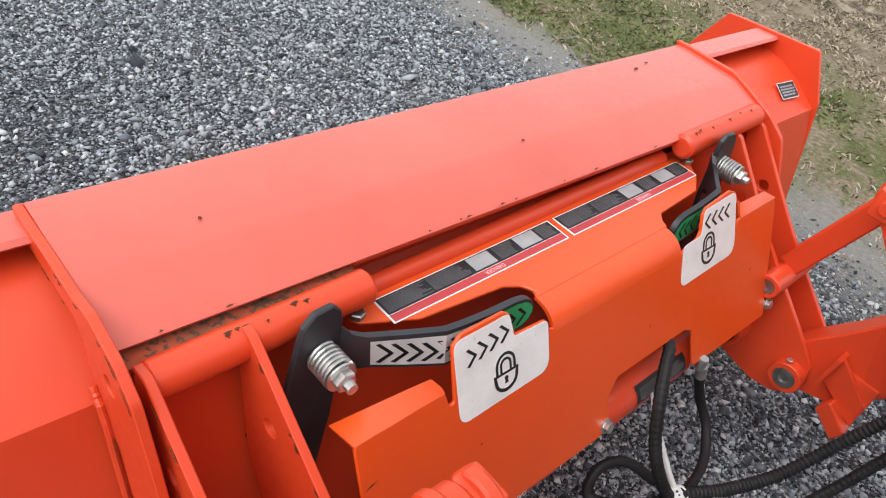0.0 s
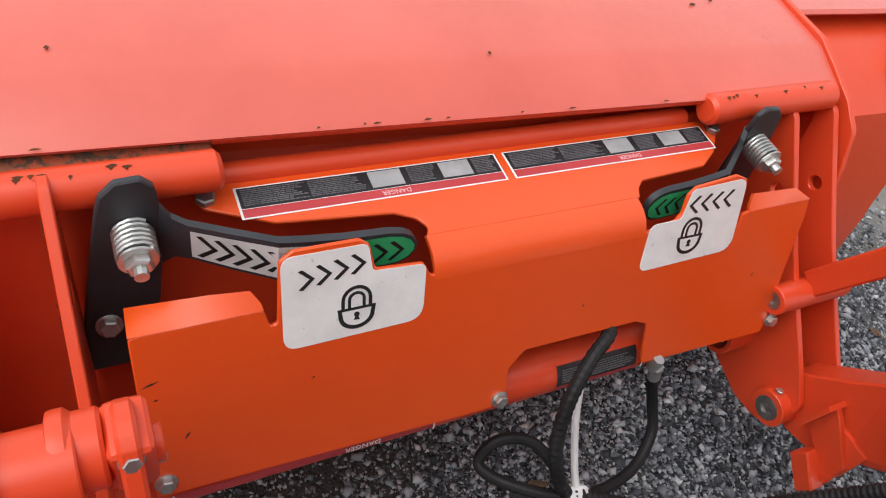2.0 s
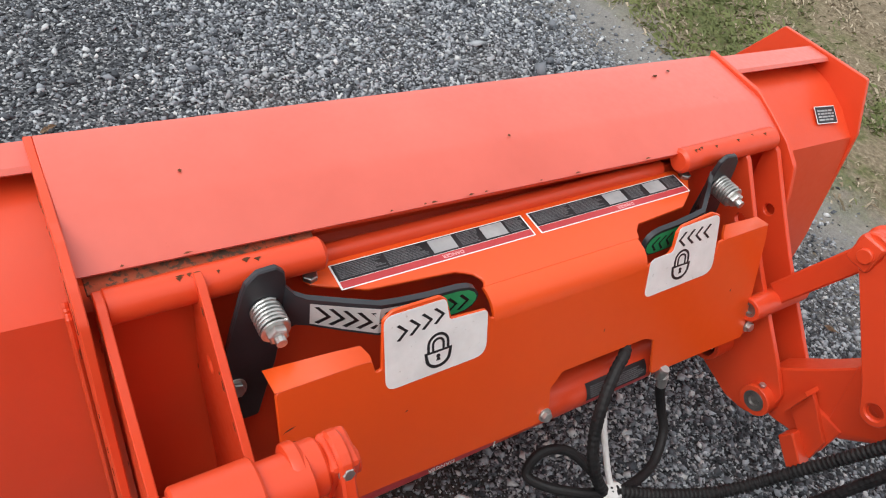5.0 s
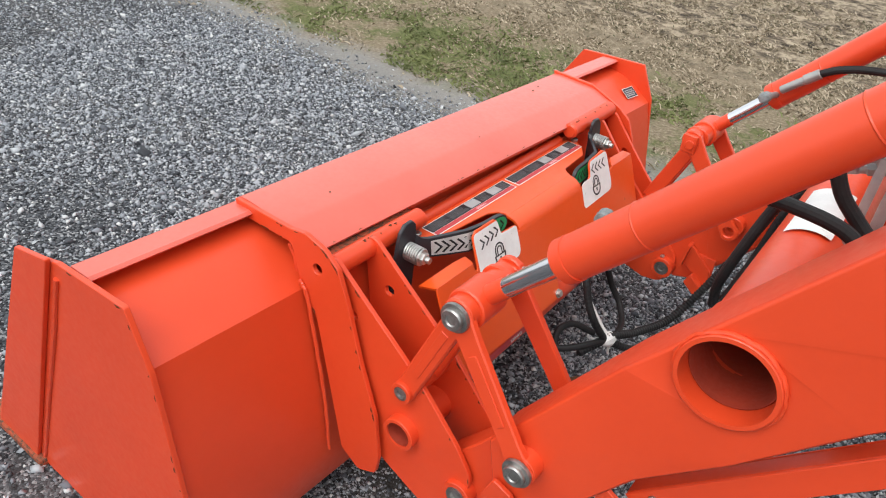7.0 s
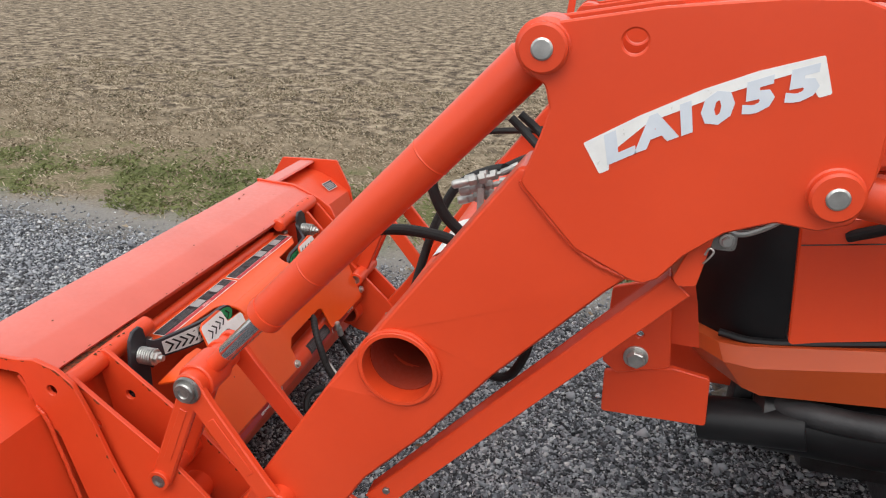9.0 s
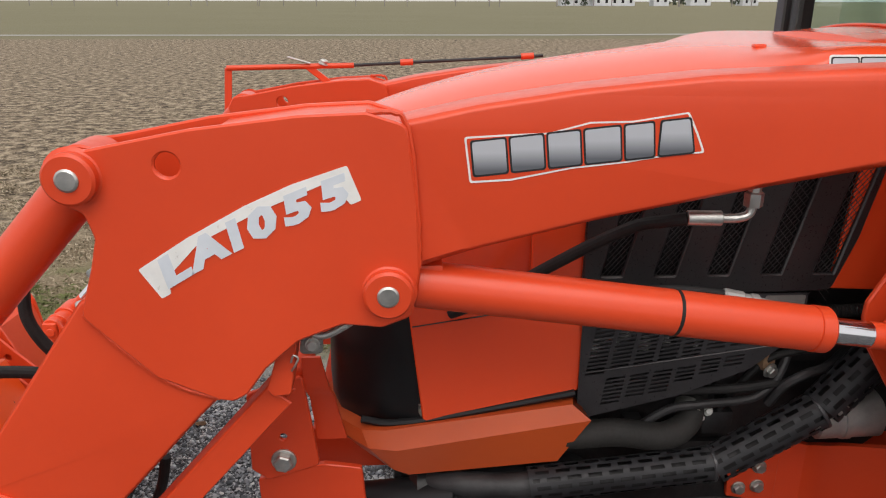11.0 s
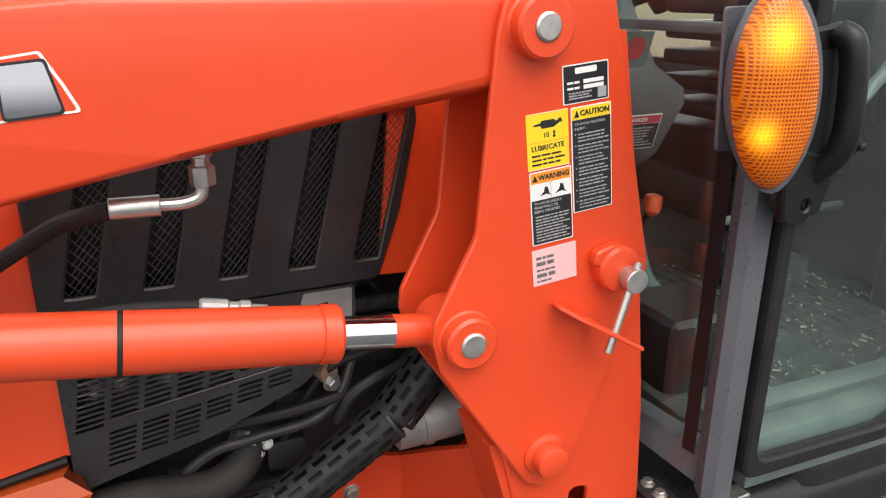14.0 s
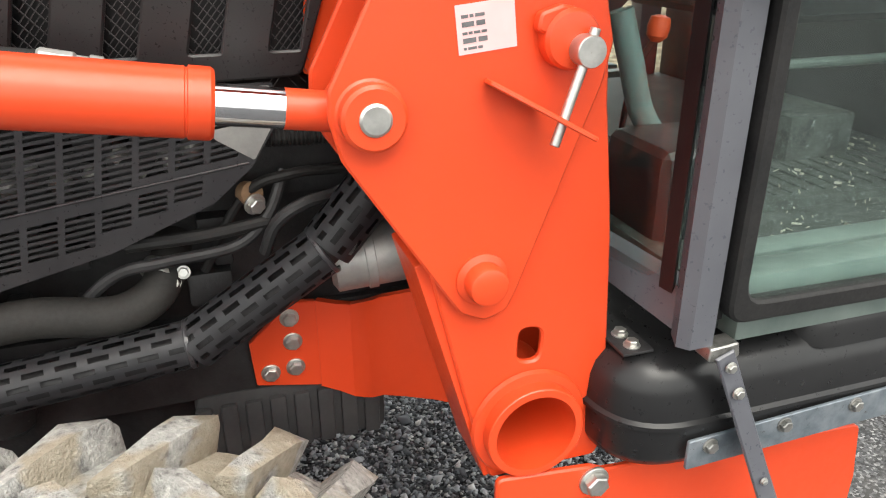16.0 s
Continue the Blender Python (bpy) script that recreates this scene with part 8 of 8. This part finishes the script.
h3 = hose("hydraulic_hose", "black ribbed hose sleeve running to the boom", [(0.24, 0.02, 0.305), (0.27, 0.085, 0.322), (0.290, 0.125, 0.335), (0.330, 0.215, 0.318), (0.380, 0.345, 0.318), (0.425, 0.445, 0.400), (0.490, 0.500, 0.58), (0.545, 0.515, 0.76), (0.62, 0.52, 0.93)], 0.0108, wave=(0.010, 0.0022))
for h, p, q in ((h1, (0.080, 0.19, 0.545), (0.105, 0.178, 0.556)), (h2, (0.166, 0.281, 0.470), (0.170, 0.291, 0.436)), (h3, (0.24, 0.02, 0.305), (0.255, 0.053, 0.314))):
    part("ferrule", rod(p, q, 0.0108 if h is h2 else 0.0118, 14, 0.001), ALU if h is h2 else RUBBER, h)
tie = thing("hose_tie", "white nylon tie knotted round the hoses", "tie")
part("strap", sweep([(0.150, 0.140, 0.470), (0.190, 0.128, 0.420), (0.245, 0.118, 0.365), (0.283, 0.116, 0.330)], 0.0062, 8, 6), WHITETIE, tie)
part("knot", lathe(bmesh.new(), [(0.010, -0.026), (0.021, -0.014), (0.023, 0.0), (0.019, 0.016), (0.011, 0.024)], (0.284, 0.116, 0.325), (0.2, 1, 0.1), 9), WHITETIE, tie)
part("tail", bar((0.284, 0.116, 0.33), (0.300, 0.100, 0.285), 0.014, 0.002), WHITETIE, tie)
part("hose_fitting", lathe(bmesh.new(), [(0.009, 0), (0.0105, 0.004), (0.0105, 0.026), (0.009, 0.03)], (0.163, 0.276, 0.492), (0, 0, -1), 14), ZINC, carrier)

hose("boom_hose", "thick black hose crossing between the boom arms", [(0.56, -0.52, 1.19), (0.622, -0.50, 1.201), (0.689, -0.50, 1.205), (0.757, -0.50, 1.196), (0.80, -0.51, 1.17)], 0.0115)
hose("boom_hose", "thick black hose crossing between the boom arms", [(0.70, -0.44, 1.35), (0.702, -0.45, 1.289), (0.727, -0.45, 1.232), (0.764, -0.45, 1.195), (0.80, -0.46, 1.17)], 0.0115)
hose("boom_hose", "ribbed black hose climbing over the cross tube", [(0.55, -0.05, 0.70), (0.565, -0.15, 0.835), (0.607, -0.15, 1.015), (0.646, -0.15, 1.124), (0.686, -0.15, 1.193), (0.76, -0.14, 1.235), (0.84, -0.12, 1.245)], 0.0115)
hose("boom_hose", "black hose running across to the far arm", [(0.76, 0.10, 1.31), (0.80, 0.10, 1.275), (0.84, 0.08, 1.245), (0.90, 0.05, 1.20)], 0.0115)
hose("boom_hose", "black hose running across to the far arm", [(0.78, 0.13, 1.315), (0.825, 0.13, 1.280), (0.865, 0.11, 1.248), (0.92, 0.08, 1.20)], 0.0115)
hose("boom_hose", "brown-black hose end below the boom arm", [(0.80, -0.48, 0.93), (0.853, -0.50, 0.900), (0.894, -0.50, 0.906), (0.921, -0.50, 0.957), (0.935, -0.50, 1.02)], 0.010)
coup = thing("hose_couplers", "bright metal hose couplers on plates over the cross tube", "coupler")
rr = random.Random(6)
for dy, dz, k in ((0.0, 0.0, 1.0), (0.045, 0.012, 1.15), (0.02, -0.030, 0.9), (-0.02, 0.022, 0.85)):
    at = Vector((0.696 + rr.uniform(-0.012, 0.012), -0.215 + dy, 1.198 + dz))
    body = part("coupler_body", lathe(bmesh.new(), [(0.008, 0), (0.012 * k, 0.004), (0.012 * k, 0.026), (0.009, 0.029), (0.009, 0.042)], at, (0.115, 0.01, 0.036), 16), ALU, coup)
    part("hex_nut", lathe(bmesh.new(), [(0.010, 0.040), (0.0155 * k, 0.042), (0.0155 * k, 0.058), (0.010, 0.061)], at, (0.115, 0.01, 0.036), 6), ALU, body, "", 20)
    part("hex_nut", lathe(bmesh.new(), [(0.009, 0.064), (0.0135, 0.066), (0.0135, 0.080), (0.007, 0.083), (0.007, 0.104)], at, (0.115, 0.01, 0.036), 6), ALU, body, "", 20)
part("elbow_tube", sweep([(0.796, -0.205, 1.232), (0.815, -0.205, 1.234), (0.824, -0.205, 1.222), (0.824, -0.205, 1.200)], 0.008, 10, 5), ALU, coup)
part("elbow_tube", sweep([(0.792, -0.165, 1.240), (0.812, -0.165, 1.252), (0.830, -0.160, 1.262)], 0.008, 10, 5), ALU, coup)
for x, wide in ((0.748, 0.016), (0.776, 0.020)):
    part("coupler_plate", block((x, -0.226, 1.045), (x + wide, -0.220, 1.216), 0.0015), ALU, coup, "bright flat bracket plate")
part("saddle", block((0.775, -0.19, 1.05), (0.83, -0.12, 1.165), 0.008), ORANGE, coup, "orange saddle")
hexbolt("plate_bolt", (0.802, -0.192, 1.14), (-0.3, -1, 0.2), 0.018, coup)
for dx, dz in ((0.0, 0.0), (0.022, -0.030), (-0.004, -0.052)):
    hose("boom_hose", "black hose running from the couplers into the far arm", [(0.800 + dx, -0.165, 1.250 + dz), (0.836 + dx, -0.05, 1.246 + dz), (0.858 + dx * 0.6, 0.15, 1.205 + dz * 0.7), (0.876 + dx * 0.3, 0.40, 1.160 + dz * 0.3), (0.884, 0.565, 1.135)], 0.0135)
port = part("hose_port", pipe((0.884, 0.505, 1.135), (0.884, 0.575, 1.135), 0.052, 0.040, 30), ORANGE, boom, "round collar where the hoses enter the far arm")
part("port_flange", pipe((0.884, 0.548, 1.135), (0.884, 0.556, 1.135), 0.068, 0.050, 30), ORANGE, port)
# Black disc stands for the darkness inside the collar.
part("port_shade", rod((0.884, 0.562, 1.135), (0.884, 0.568, 1.135), 0.0398, 26), BLACK, port)
hose("lift_hose", "black hydraulic hose with crimped elbow fitting", [(1.48, -0.42, 1.27), (1.545, -0.46, 1.315), (1.605, -0.50, 1.367), (1.704, -0.525, 1.434), (1.778, -0.56, 1.484), (1.82, -0.60, 1.505), (1.845, -0.618, 1.514)], 0.0108)
elbow = thing("hose_elbow", "plated steel elbow fitting under the boom", "fitting")
part("ferrule", rod((1.842, -0.618, 1.515), (1.896, -0.622, 1.515), 0.0125, 16, 0.001), ZINC, elbow)
part("bent_tube", sweep([(1.894, -0.622, 1.515), (1.922, -0.622, 1.515), (1.940, -0.622, 1.522), (1.944, -0.622, 1.540)], 0.0075, 12, 6), ZINC, elbow)
part("swivel_nut", lathe(bmesh.new(), [(0.014, 0), (0.015, 0.002), (0.015, 0.022), (0.012, 0.024)], (1.944, -0.622, 1.534), (0, 0, 1), 6), ZINC, elbow, "", 25)
part("adapter", lathe(bmesh.new(), [(0.010, 0), (0.010, 0.01), (0.014, 0.012), (0.014, 0.036)], (1.944, -0.622, 1.556), (0, 0, 1), 6), ZINC, elbow, "", 25)
part("feed_pipe", rod((1.80, -0.600, 1.560), (1.944, -0.618, 1.570), 0.006, 10), CABGREY, elbow)
far_line = hose("cylinder_hose", "black hose from a plated fitting on the tilt cylinder", [(0.492, 0.575, 1.098), (0.535, 0.572, 1.124), (0.590, 0.570, 1.142), (0.660, 0.565, 1.154), (0.740, 0.555, 1.165), (0.82, 0.53, 1.185)], 0.0105)
part("fitting", rod((0.418, 0.577, 1.031), (0.470, 0.575, 1.078), 0.0115, 16, 0.001), ALU, far_line, "plated hose fitting")
part("ferrule", rod((0.466, 0.575, 1.075), (0.500, 0.575, 1.104), 0.0140, 16, 0.002), ALU, far_line, "crimped steel ferrule")
pl = hose("cylinder_line", "thin black line lying on the lift cylinder", [(1.70, -0.570, 1.350), (1.755, -0.586, 1.376), (1.816, -0.600, 1.386), (1.872, -0.600, 1.384), (1.930, -0.600, 1.376)], 0.0075)
part("line_fitting", lathe(bmesh.new(), [(0.008, 0), (0.0105, 0.003), (0.0105, 0.034), (0.008, 0.037), (0.008, 0.048), (0.0105, 0.050), (0.0105, 0.062), (0.006, 0.065), (0.006, 0.085)], (1.925, -0.600, 1.377), (1, 0, -0.22), 12), ALU, pl, "pale crimped ferrule")
